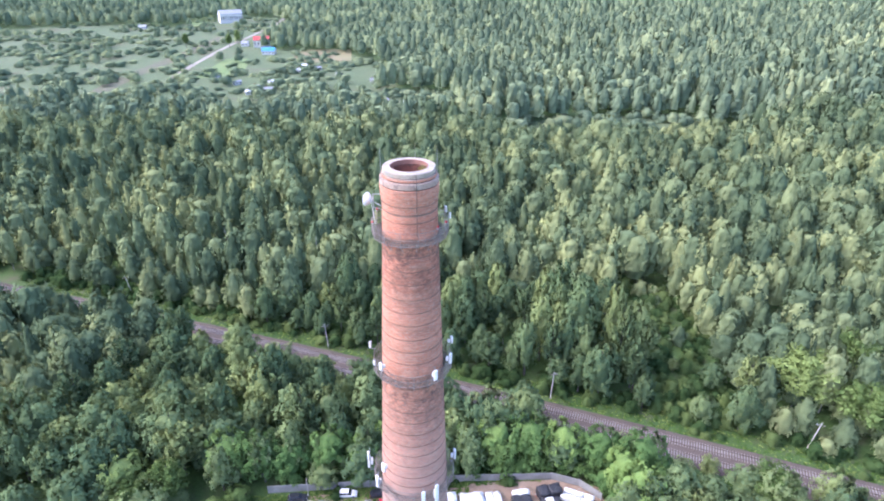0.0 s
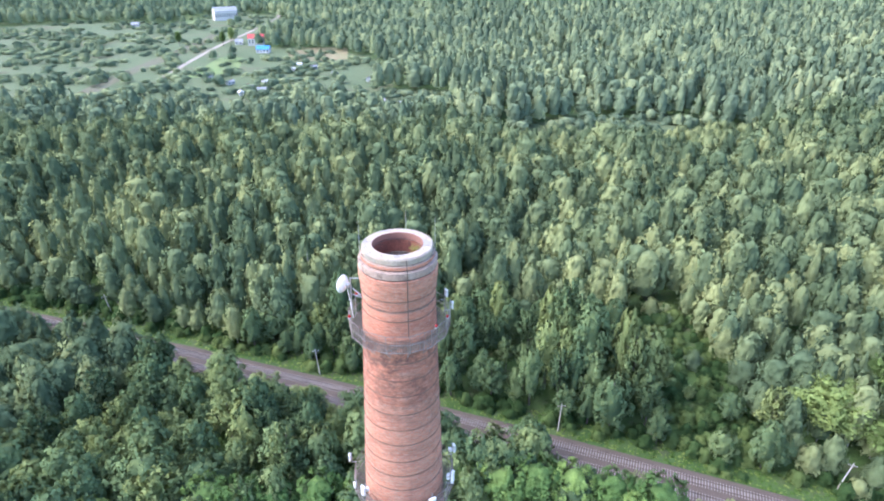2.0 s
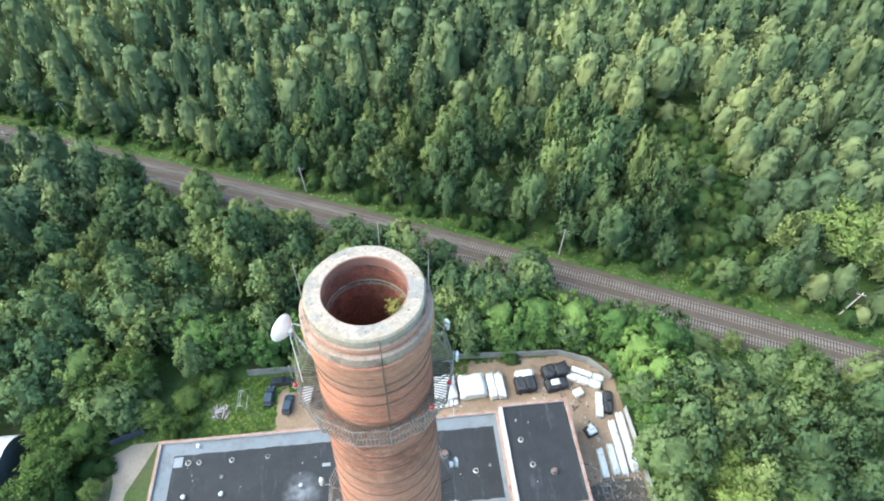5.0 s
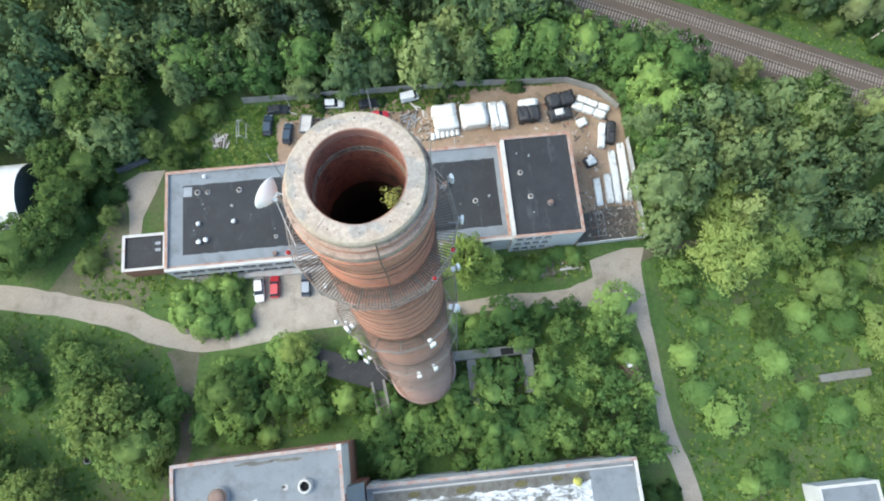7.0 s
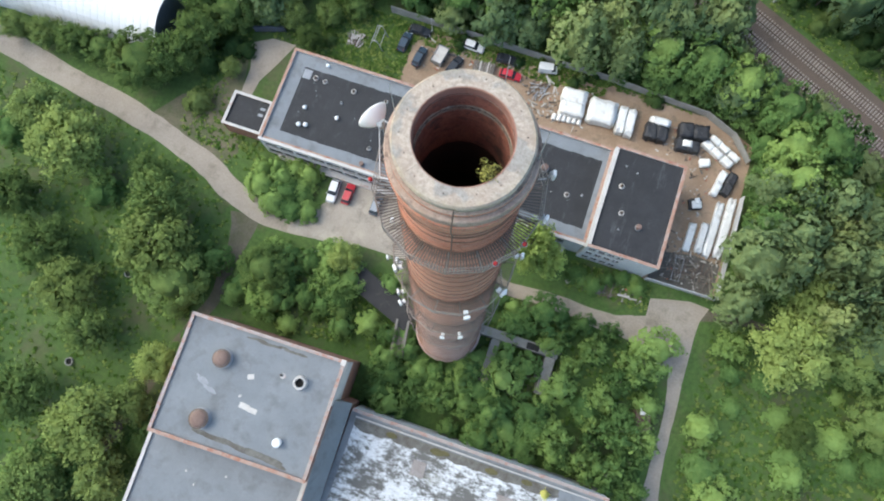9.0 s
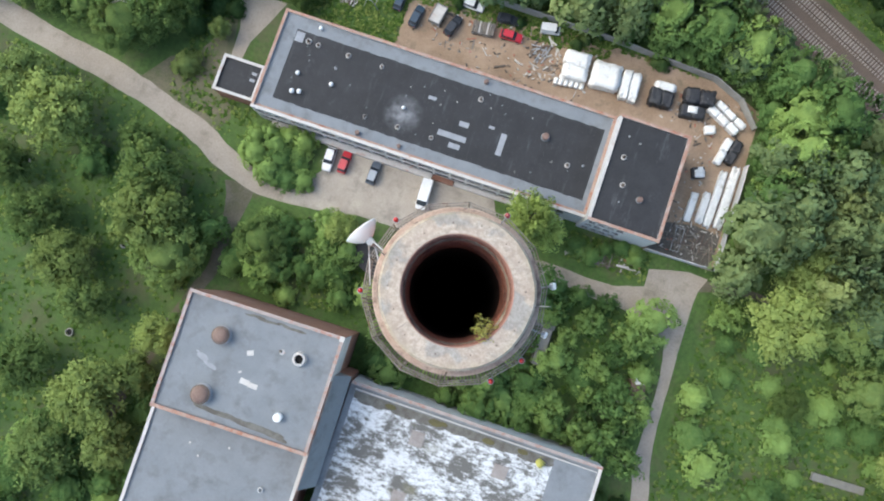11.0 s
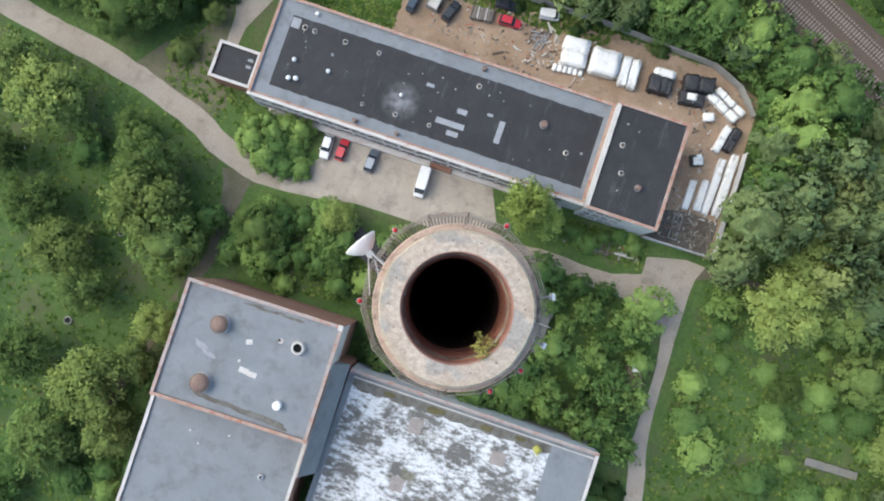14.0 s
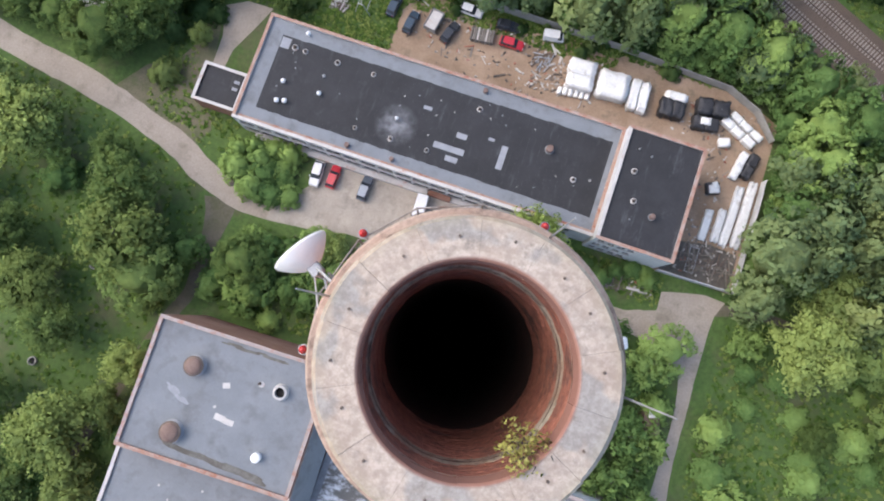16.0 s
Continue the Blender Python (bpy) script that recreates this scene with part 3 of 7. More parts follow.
M_CUSHION = surface("moss_cushion", (0.11, 0.1, 0.045), (0.16, 0.14, 0.06), 1.5, 0.95, 9, 0.4, 0.6, 0.02)
M_SKYBOARD = surface("weathered_board", (0.3, 0.26, 0.235), (0.37, 0.33, 0.31), 0.9, 0.9, 8, 0.3, 0.3, 0.01)
M_PATCH = surface("pale_felt_patch", (0.27, 0.28, 0.30), (0.33, 0.34, 0.36), 0.8, 0.85, 6, 0.15, 0.1, 0.004)
M_MOSS = surface("mossy_dirt", (0.125, 0.112, 0.092), (0.21, 0.2, 0.18), 0.8, 0.95, 6, 0.4, 0.4, 0.02)


def holed(mesh, a0, a1, h, cols, rows, at, t0, t1, axis):
    """A wall from a0 to a1 along axis, with window openings; at: its outer face, t0, t1: depths."""

    def put(u0, u1, z0, z1):
        if u1 - u0 > 0.01 and z1 - z0 > 0.01:
            if axis == "x":
                mesh.box(u0, at + t0, z0, u1, at + t1, z1)
            else:
                mesh.box(at + t0, u0, z0, at + t1, u1, z1)

    z = 0.0
    for lo, hi in rows:
        put(a0, a1, z, lo)
        u = a0
        for c0, c1 in cols:
            put(u, c0, lo, hi)
            u = c1
        put(u, a1, lo, hi)
        z = hi
    put(a0, a1, z, h)


def south_windows(ob, cols, rows, y, label=""):
    for lo, hi in rows:
        for c0, c1 in cols:
            win = part("window", Mesh().box(c0, y + 0.10, lo, c0 + 0.07, y + 0.17, hi).box(c1 - 0.07, y + 0.10, lo, c1, y + 0.17, hi).box(c0, y + 0.10, lo, c1, y + 0.17, lo + 0.07).box(c0, y + 0.10, hi - 0.07, c1, y + 0.17, hi).box((c0 + c1) / 2 - 0.03, y + 0.10, lo, (c0 + c1) / 2 + 0.03, y + 0.17, hi), M_FRAME, ob)
            part("pane", Mesh().box(c0 + 0.07, y + 0.125, lo + 0.07, (c0 + c1) / 2 - 0.03, y + 0.14, hi - 0.07), M_GLASS, win)
            part("pane", Mesh().box((c0 + c1) / 2 + 0.03, y + 0.125, lo + 0.07, c1 - 0.07, y + 0.14, hi - 0.07), M_GLASS, win)
            part("sill", Mesh().box(c0 - 0.05, y - 0.09, lo - 0.05, c1 + 0.05, y + 0.12, lo), M_WHITECOPE, win)


def flat_building(name, x0, y0, x1, y1, h, wall, roof, label, copes, parapet=0.4, cols=(), rows=(), category="building", turn=0.0):
    """A flat-roofed block: four walls, roof slab, a coping on each side (s, e, n, w)."""
    cx, cy = (x0 + x1) / 2, (y0 + y1) / 2
    ob = thing(name, label, category, m=pose(cx, cy, 0, 0, 0, turn))
    a, b, w = (x1 - x0) / 2, (y1 - y0) / 2, 0.38
    mesh = Mesh()
    if cols:
        holed(mesh, -a, a, h, cols, rows, -b, 0, w, "x")
    else:
        mesh.box(-a, -b, 0, a, -b + w, h)
    part("wall", mesh, wall, ob)
    part("wall", Mesh().box(-a, b - w, 0, a, b, h), wall, ob)
    part("wall", Mesh().box(-a, -b + w, 0, -a + w, b - w, h), wall, ob)
    part("wall", Mesh().box(a - w, -b + w, 0, a, b - w, h), wall, ob)
    part("roof", Mesh().box(-a + w, -b + w, h - parapet - 0.35, a - w, b - w, h - parapet), roof, ob)
    if cols:
        south_windows(ob, cols, rows, -b)
    # copings in lengths with joints and small offsets
    r = random.Random(name)
    for side, mat_ in zip("senw", copes):
        horiz = side in "sn"
        L = 2 * a + 0.16 if horiz else 2 * b - 2 * w
        n = max(1, round(L / 3.2))
        for i in range(n):
            u0, u1 = -L / 2 + L * i / n + 0.008, -L / 2 + L * (i + 1) / n - 0.008
            d, e = r.uniform(-0.02, 0.02), r.uniform(0, 0.02)
            if side == "s":
                box = (u0, -b - 0.08 + d, h, u1, -b + w + 0.05 + d, h + 0.07 + e)
            elif side == "n":
                box = (u0, b - w - 0.05 + d, h, u1, b + 0.08 + d, h + 0.07 + e)
            elif side == "e":
                box = (a - w - 0.05 + d, u0, h, a + 0.08 + d, u1, h + 0.07 + e)
            else:
                box = (-a - 0.08 + d, u0, h, -a + w + 0.05 + d, u1, h + 0.07 + e)
            part("coping", Mesh().box(*box), mat_, ob)
    return ob


def roof_vent(ob, x, y, z, kind, s=1.0):
    """Roof vents: 'ring' collar pipe, 'dome' white cap, 'pipe' small stub."""
    cx, cy = ob.matrix_basis.translation.xy
    m = pose(x - cx, y - cy, z)
    if kind == "dome":
        v = part("vent", Mesh().lathe([(0.22 * s, 0), (0.22 * s, 0.45)], 14), M_WHITEMETAL, ob, m=m)
        part("cap", Mesh().lathe([(0.30 * s, 0.42), (0.36 * s, 0.5), (0.28 * s, 0.68), (0.0, 0.76)], 16), M_WHITEMETAL, v, smooth=True)
    elif kind == "ring":
        v = part("vent", Mesh().lathe([(0.40 * s, 0), (0.36 * s, 0.25), (0.27 * s, 0.27), (0.25 * s, 0.05)], 16), M_WHITECOPE, ob, m=m)
        part("pipe", Mesh().lathe([(0.17 * s, 0), (0.17 * s, 0.55), (0.13 * s, 0.55), (0.13 * s, 0.1)], 12), M_DARKSTEEL, v)
    elif kind == "tank":
        v = part("vent", Mesh().lathe([(0.5 * s, 0), (0.5 * s, 0.7), (0.44 * s, 0.78), (0.0, 0.82)], 18), M_VENTRUST, ob, m=m)
        part("flange", Mesh().lathe([(0.62 * s, 0), (0.62 * s, 0.12), (0.5 * s, 0.14)], 18), M_GREYROOF, v)
    else:
        v = part("vent", Mesh().lathe([(0.16 * s, 0), (0.15 * s, 0.3), (0.09 * s, 0.32), (0.08 * s, 0.1)], 10), M_GALV, ob, m=m)
    return v


cols = [(-29.2 + 2.95 * i, -26.6 + 2.95 * i) for i in range(19)]
long_hall = flat_building("long_building", -42.2, 20.5, 17.4, 38.6, 6.9, M_WHITEWALL, M_GREYROOF, "long low white brick building with black bitumen roof", (M_WHITECOPE, M_RUST, M_RUST, M_RUST), 0.35, cols, [(0.9, 2.6), (4.2, 5.7)])
LX, LY = -12.4, 29.55
# black felt field laid in lengths, edges a little uneven
r_ = random.Random(11)
xs = [-39.3 + 1.02 * i for i in range(55)] + [16.2]
for i in range(len(xs) - 1):
    part("felt_strip", Mesh().box(xs[i] + 0.002 - LX, 23.2 + r_.uniform(-0.08, 0.08) - LY, 6.545, xs[i + 1] - 0.002 - LX, 35.9 + r_.uniform(-0.08, 0.08) - LY, 6.560 + r_.uniform(0, 0.007)), M_BLACKROOF, long_hall)
for x0, y0, x1, y1 in ((-10.6, 26.1, -5.6, 27.1), (-7.6, 28.7, -5.9, 29.6), (-8.2, 24.6, -6.2, 25.5), (-0.2, 25.9, 0.8, 29.8), (-39.2, 33.8, -37.7, 35.6), (-2.6, 29.9, -1.6, 30.4), (-14, 31.5, -12.6, 32.1)):
    part("felt_patch", Mesh().box(x0 - LX, y0 - LY, 6.556, x1 - LX, y1 - LY, 6.576), M_PATCH, long_hall)
part("red_flashing", Mesh().box(-41.7 - LX, 21.0 - LY, 6.552, 17.0 - LX, 21.35 - LY, 6.62), M_RUST, long_hall, "rust-red flashing strip")
for x, y, k, s in ((-36.7, 34.4, "ring", 1.3), (-34.9, 34.3, "ring", 1.1), (-35.4, 37.2, "dome", 1), (-29.4, 34.2, "ring", 1.2), (-23.3, 34.2, "ring", 1.0), (-36.5, 28.5, "dome", 1.1), (-30.4, 28.4, "dome", 1.1), (-36.4, 25.2, "dome", 1.2), (-35.2, 25.5, "dome", 1.2),
                   (-30.7, 31.4, "pipe", 1.6), (-23.2, 25.0, "ring", 0.9), (-17.3, 25.1, "ring", 1.1), (-17.4, 28.5, "dome", 0.9), (-11.3, 25.2, "ring", 1.0), (-5.4, 34.2, "ring", 1.2), (-5.5, 37.3, "tank", 0.8), (7.0, 31.5, "tank", 1.2), (12.0, 28.1, "ring", 1.2), (14.5, 28.8, "pipe", 1.3), (-23.4, 21.9, "tank", 0.8), (-16.0, 22.0, "tank", 0.7)):
    roof_vent(long_hall, x, y, 6.55, k, s)
for i in range(26):  # scraps of felt and lime on the roof
    x, y = r_.uniform(-38, 15), r_.uniform(24, 35.5)
    part("roof_debris", Mesh().box(-0.1, -0.06, 0, 0.1 * r_.uniform(0.5, 2), 0.06, 0.05), M_PATCH if i % 3 else M_WHITECOPE, long_hall, m=pose(x - LX, y - LY, 6.565, 0, 0, r_.uniform(0, 180)))
# concrete loading edge along the front, with a low brick length
part("loading_edge", Mesh().box(-40 - LX, 19.5 - LY, 0, -9.5 - LX, 20.45 - LY, 0.9, None, 0.04), M_WHITECOPE, long_hall, "worn pale concrete ledge")
part("loading_edge", Mesh().box(-9.4 - LX, 19.6 - LY, 0, -5.5 - LX, 20.45 - LY, 1.0, None, 0.04), M_BRICKWALL, long_hall, "low brick ledge")
part("loading_edge", Mesh().box(-5.4 - LX, 19.7 - LY, 0, 15 - LX, 20.45 - LY, 0.6, None, 0.04), M_WHITECOPE, long_hall)

cols = [(-5.4 + 1.6 * i, -4.2 + 1.6 * i) for i in range(4)]
end_block = flat_building("end_block", 17.5, 19.9, 29.6, 38.35, 9.5, M_WHITEWALL, M_BLACKROOF, "taller white end block with black roof and rusty parapet", (M_RUST, M_RUST, M_RUST, M_WHITECOPE), 0.3, cols, [(0.9, 2.5), (4.2, 5.6), (7.2, 8.5)])
for x, y, k, s in ((20.1, 31.6, "ring", 1.2), (21.3, 27.1, "ring", 1.2), (24.6, 25.6, "tank", 0.9), (22.0, 34.6, "pipe", 1), (19.9, 35.2, "pipe", 1), (21.5, 24.2, "pipe", 0.8)):
    roof_vent(end_block, x, y, 9.2, k, s)
annex = flat_building("annex", -50.7, 21.9, -43.2, 28.4, 4.3, M_BRICKWALL, M_BLACKROOF, "small red brick annex with black roof and white coping", (M_WHITECOPE,) * 4, 0.25)
for y in (25.4, 26.6):
    part("roof_hatch", Mesh().box(-1.1 + 3, y - 25.15 - 0.25, 4.05, -0.2 + 3, y - 25.15 + 0.25, 4.2), M_PATCH, annex)
part("side_wall", Mesh().box(3.76, -3.2, 0, 4.9, 3.2, 4.9), M_WHITEWALL, annex, "white rendered link wall")

boiler_house = flat_building("boiler_house", -36.75, -28.48, -12.45, -10.48, 16.7, M_BRICKWALL, M_GREYROOF, "tall brick boiler house with grey felt roof", (M_RUST, M_PINKCOPE, M_PINKCOPE, M_PINKCOPE), 0.25, turn=1.2)


def on_boiler(x, y, z, rz=0.0):
    """A place on the boiler house's roof, in the house's own turned frame."""
    return pose(-24.6, -19.48, 0, 0, 0, 1.2).inverted() @ pose(x, y, z, 0, 0, rz)


for x, y, s in ((-30.05, -15.7, 1.3), (-29.9, -24.75, 1.4)):
    v = part("roof_ventilator", Mesh().lathe([(0.78 * s, 0), (0.78 * s, 0.75), (0.7 * s, 0.8)], 24), M_PATCH, boiler_house, "round roof ventilator with brown lid", m=on_boiler(x, y, 16.45))
    part("flashing", Mesh().lathe([(1.12 * s, 0), (1.1 * s, 0.07), (0.79 * s, 0.1), (0.79 * s, 0.02)], 24), M_PATCH, v, "grey felt flashing")
    part("gap_ring", Mesh().lathe([(0.74 * s, 0.75), (0.74 * s, 0.98)], 24), M_DARKHOLE, v)
    part("collar", Mesh().lathe([(1.0 * s, 0.9), (1.05 * s, 0.94), (1.05 * s, 1.02), (0.88 * s, 1.08)], 24), M_DARKSTEEL, v)
    part("lid", Mesh().lathe([(0.87 * s, 1.05), (0.86 * s, 1.16), (0.6 * s, 1.3), (0.3 * s, 1.37), (0.0, 1.4)], 24), M_VENTRUST, v, smooth=True)
    for i in range(6):
        c, n = math.cos(i * math.pi / 3), math.sin(i * math.pi / 3)
        part("bracket", Mesh().box(-0.04, -0.04, 0.7, 0.04, 0.04, 1.02), M_DARKSTEEL, v, m=pose(0.82 * s * c, 0.82 * s * n, 0))
v = part("flue_stub", Mesh().lathe([(1.12, 0), (1.05, 0.3), (0.95, 0.9), (0.68, 0.95), (0.66, 0.0)], 24), M_WHITECOPE, boiler_house, "open white flue stub, dark inside", m=on_boiler(-17.9, -15.35, 16.45))
# near-black disc closes the flue below its rim
part("soot_hole", Mesh().disc(0.66, 0.25, 24), M_DARKHOLE, v)
v = part("white_vent", Mesh().lathe([(0.62, 0), (0.62, 0.8), (0.66, 0.84), (0.5, 0.95), (0.0, 1.02)], 20), M_WHITEMETAL, boiler_house, m=on_boiler(-18.0, -24.3, 16.45), smooth=False)
part("pipe_stub", Mesh().lathe([(0.2, 0), (0.15, 0.5), (0.1, 0.5), (0.1, 0.1)], 10), M_DARKSTEEL, boiler_house, m=on_boiler(-21.0, -15.2, 16.45))
part("pipe_foot", Mesh().disc(0.42, 0.0, 9), M_WHITECOPE, boiler_house, m=on_boiler(-20.75, -15.25, 16.458))
for x, y, a, b, ang in ((-24.55, -21.15, 0.75, 0.42, -4), (-23.2, -21.35, 0.7, 0.38, -2), (-25.2, -16.9, 0.5, 0.38, 20), (-25.7, -20.0, 0.22, 0.15, 40)):
    part("felt_patch", Mesh().box(-a, -b, 0, a, b, 0.012), M_WHITECOPE, boiler_house, m=on_boiler(x, y, 16.455, ang))
for i in range(6):  # faint worn spots in the felt
    part("worn_spot", Mesh().disc(0.25 + 0.2 * abs(math.sin(i * 2.3)), 0.0, 11), M_PATCH, boiler_house, m=on_boiler(-32.6 + 0.55 * i, -19.2 - 0.33 * i + 0.3 * math.sin(i * 4), 16.456 + 0.0006 * i, -25) @ Matrix.Diagonal((1.8, 0.7, 1, 1)))
for i in range(26):  # a long brown stain where water stands along the south parapet
    x = -5.4 + 0.52 * i + 0.4 * math.sin(i * 2.7)
    part("moss_patch", Mesh().disc(0.3 + 0.25 * abs(math.sin(i * 1.9)), 0.0, 11), M_MOSS, boiler_house, m=pose(x, -7.0 - 0.055 * (x + 5.4) + 0.25 * math.sin(i * 3.1), 16.462 + 0.0008 * i, 0, 0, -6 + 5 * math.sin(i)) @ Matrix.Diagonal((2.8, 0.62, 1, 1)))
for i in range(7):
    part("moss_patch", Mesh().disc(0.25 + 0.2 * abs(math.sin(i * 2.3)), 0.0, 11), M_MOSS, boiler_house, m=pose(-2.5 + 1.3 * i, 7.9 + 0.15 * math.sin(i * 2), 16.462 + 0.0008 * i) @ Matrix.Diagonal((3.0, 0.5, 1, 1)))
part("plaster_patch", Mesh().box(12.15, 2.2, 9.3, 12.2, 8.9, 16.62), M_WHITEWALL, boiler_house, "pale plaster left on the brick wall")
part("corner_slab", Mesh().box(11.55, 8.25, 16.79, 12.29, 9.12, 16.86), M_WHITECOPE, boiler_house, "white coping slab at the corner")
boiler_wing = flat_building("boiler_wing", -37.22, -51.4, -12.32, -28.6, 13.4, M_BRICKWALL, M_GREYROOF, "lower brick wing with grey felt roof", (M_RUST, M_WHITECOPE, M_RUST, M_WHITECOPE), 0.25, turn=1.2)
v = roof_vent(boiler_wing, -17.4, -36.4, 13.15, "pipe", 3.0)
for x, y in ((-30, -33), (-28.2, -34.5), (-24, -32)):
    part("roof_debris", Mesh().box(-0.15, -0.12, 0, 0.15, 0.12, 0.06), M_WHITECOPE, boiler_wing, m=pose(x + 24.77, y + 40.0, 13.15, 0, 0, x * 9))

side_bay = thing("side_bay", "narrow lean-to bay with grey felt roof against the boiler house", "building", m=pose(-11.3, -25.2, 0, 0, 0, 1.2))
part("wall", Mesh().box(-1.0, -8.8, 0, 1.0, 8.8, 10.0), M_BRICKWALL, side_bay)
part("roof", Mesh().add([(x, y, z) for y in (-8.9, 8.9) for x, z in ((-1.02, 10.01), (1.1, 10.01), (1.1, 10.25), (-1.02, 14.8))], [(0, 1, 2, 3), (7, 6, 5, 4), (3, 2, 6, 7), (1, 5, 6, 2), (0, 3, 7, 4), (0, 4, 5, 1)]), M_GREYROOF, side_bay)
part("flashing", Mesh().box(-1.02, -8.9, 14.78, -0.9, 8.9, 14.95), M_PINKCOPE, side_bay)

workshop = flat_building("workshop", -10.1, -46.0, 31.8, -17.0, 9.2, M_WHITEWALL, M_GREYROOF, "low workshop hall with flaking white roof paint", (M_RUST, M_WHITECOPE, M_PINKCOPE, M_GREYROOF), 0.3)
WX, WY = 10.85, -31.5
part("flaking_field", Mesh().box(-9.2 - WX, -45 - WY, 8.902, 24.3 - WX, -19.3 - WY, 8.93), M_FLAKE, workshop, "white roof paint flaking from dark felt")
part("dirty_edge", Mesh().box(-9.2 - WX, -19.26 - WY, 8.903, 24.3 - WX, -18.35 - WY, 8.945), M_MOSS, workshop, "dirty mossy roof edge")
part("ledge", Mesh().box(-9.3 - WX, -18.15 - WY, 8.9, 31.2 - WX, -17.98 - WY, 9.16), M_WHITECOPE, workshop)
for i in range(30):  # dirt run in from the edge
    part("moss_patch", Mesh().disc(0.3 + 0.5 * abs(math.sin(i * 1.9)), 0.0, 11), M_MOSS, workshop, m=pose(-8.6 + 1.1 * i + 0.5 * math.sin(i * 2.3) - WX, -19.35 + 0.25 * math.sin(i * 3.7) - WY, 8.948 + 0.0006 * i) @ Matrix.Diagonal((1.9, 0.7, 1, 1)))
for x, y, q in ((-3.0, -19.0, 0.7), (4.6, -19.1, 0.9), (5.8, -18.9, 0.6), (13.5, -19.1, 0.8), (19.2, -18.9, 0.7)):
    part("moss_cushion", Mesh().lathe([(q, 0), (q * 0.8, 0.07), (q * 0.3, 0.11), (0.0, 0.12)], 10), M_CUSHION, workshop, "brown-green moss", m=pose(x - WX, y - WY, 8.945) @ Matrix.Diagonal((1.4, 0.6, 1, 1)))
for x, y, a, b in ((2.6, -22.4, 1.1, 1.2), (16.7, -23.0, 1.2, 1.1), (2.7, -32.0, 1.1, 1.1)):
    part("boarded_skylight", Mesh().box(x - a - WX, y - b - WY, 8.93, x + a - WX, y + b - WY, 9.05, None, 0.03), M_SKYBOARD, workshop)
part("roof_shrub", crown_mesh("roof_shrub", crown(200, 7, 0.2, 8, "bush"), M_SAPLING), None, workshop, m=pose(22.2 - WX, -19.6 - WY, 8.9) @ Matrix.Diagonal((0.9, 0.9, 0.5, 1)))


# round-roofed store
def hangar():
    ob = thing("hangar", "white corrugated metal arched hangar with rust spots", "hangar", m=pose(-93.5, 38.4, 0))
    R, n = 6.9, 18
    for i in range(34):
        x0 = -24.5 + 1.45 * i
        arc = [(R * math.cos(math.pi * k / n), R * math.sin(math.pi * k / n)) for k in range(n + 1)]
        mesh = Mesh()
        vs = [(x, y * f, max(z * f, 0)) for x, f in ((x0 + 0.01, 1.0), (x0 + 0.36, 1.006), (x0 + 1.09, 1.006), (x0 + 1.44, 1.0)) for y, z in arc]
        fs = [(j * (n + 1) + k, (j + 1) * (n + 1) + k, (j + 1) * (n + 1) + k + 1, j * (n + 1) + k + 1) for j in range(3) for k in range(n)]
        part("roof_panel", mesh.add(vs, fs), M_WHITEMETAL, ob)
    for s, nm in ((-24.4, "end_wall"), (24.75, "end_wall")):
        arc = [(s, 6.8 * math.cos(math.pi * k / n), 6.8 * math.sin(math.pi * k / n)) for k in range(n + 1)]
        part(nm, Mesh().add(arc + [(p[0] - 0.15, p[1], p[2]) for p in arc], [tuple(range(n + 1)), tuple(range(2 * n + 1, n, -1))]), M_DARKEND, ob, "blue-black end wall")
    for i in range(9):
        part("ridge_vent", Mesh().box(-0.3, -0.22, 0, 0.3, 0.22, 0.35, None, 0.04), M_VENTRUST, ob, m=pose(-20 + 4.6 * i, 0.3, 6.9))
    return ob


M_DARKEND = surface("dark_hangar_end", (0.077, 0.0924, 0.121), (0.121, 0.132, 0.165), 0.4, 0.6, 5, 0.2, 0.1)
hangar()


def box_house(name, x, y, w, d, h, wall, roofm, label, turn=0.0, pitch=0.45, category="house"):
    """A gabled house: walls, two roof slopes, windows, chimney."""
    ob = thing(name, label, category, m=pose(x, y, 0, 0, 0, turn))
    a, b = w / 2, d / 2
    rz = h + b * pitch * 1.3
    part("wall", Mesh().box(-a, -b, 0, a, b, h).add([(-a, -b, h), (-a, b, h), (-a, 0, rz), (a, -b, h), (a, b, h), (a, 0, rz)], [(0, 2, 1), (3, 4, 5)]), wall, ob)
    for s in (-1, 1):
        part("roof", Mesh().add([(-a - 0.4, s * (b + 0.5), h - 0.2), (a + 0.4, s * (b + 0.5), h - 0.2), (a + 0.4, 0, rz + 0.12), (-a - 0.4, 0, rz + 0.12), (-a - 0.4, s * (b + 0.5), h - 0.05), (a + 0.4, s * (b + 0.5), h - 0.05), (a + 0.4, 0, rz + 0.27), (-a - 0.4, 0, rz + 0.27)],
             [(0, 1, 2, 3), (4, 5, 6, 7), (0, 1, 5, 4), (1, 2, 6, 5), (3, 0, 4, 7)]), roofm, ob)
    for i in range(max(2, int(w / 3))):
        u = -a + w * (i + 0.5) / max(2, int(w / 3))
        part("window", Mesh().box(u - 0.6, -b - 0.04, h * 0.35, u + 0.6, -b + 0.02, h * 0.75), M_GLASS, ob)
    part("chimney_stack", Mesh().box(a * 0.4, -0.35, h, a * 0.4 + 0.7, 0.35, rz + 1.0), M_BRICKWALL, ob)
    return ob


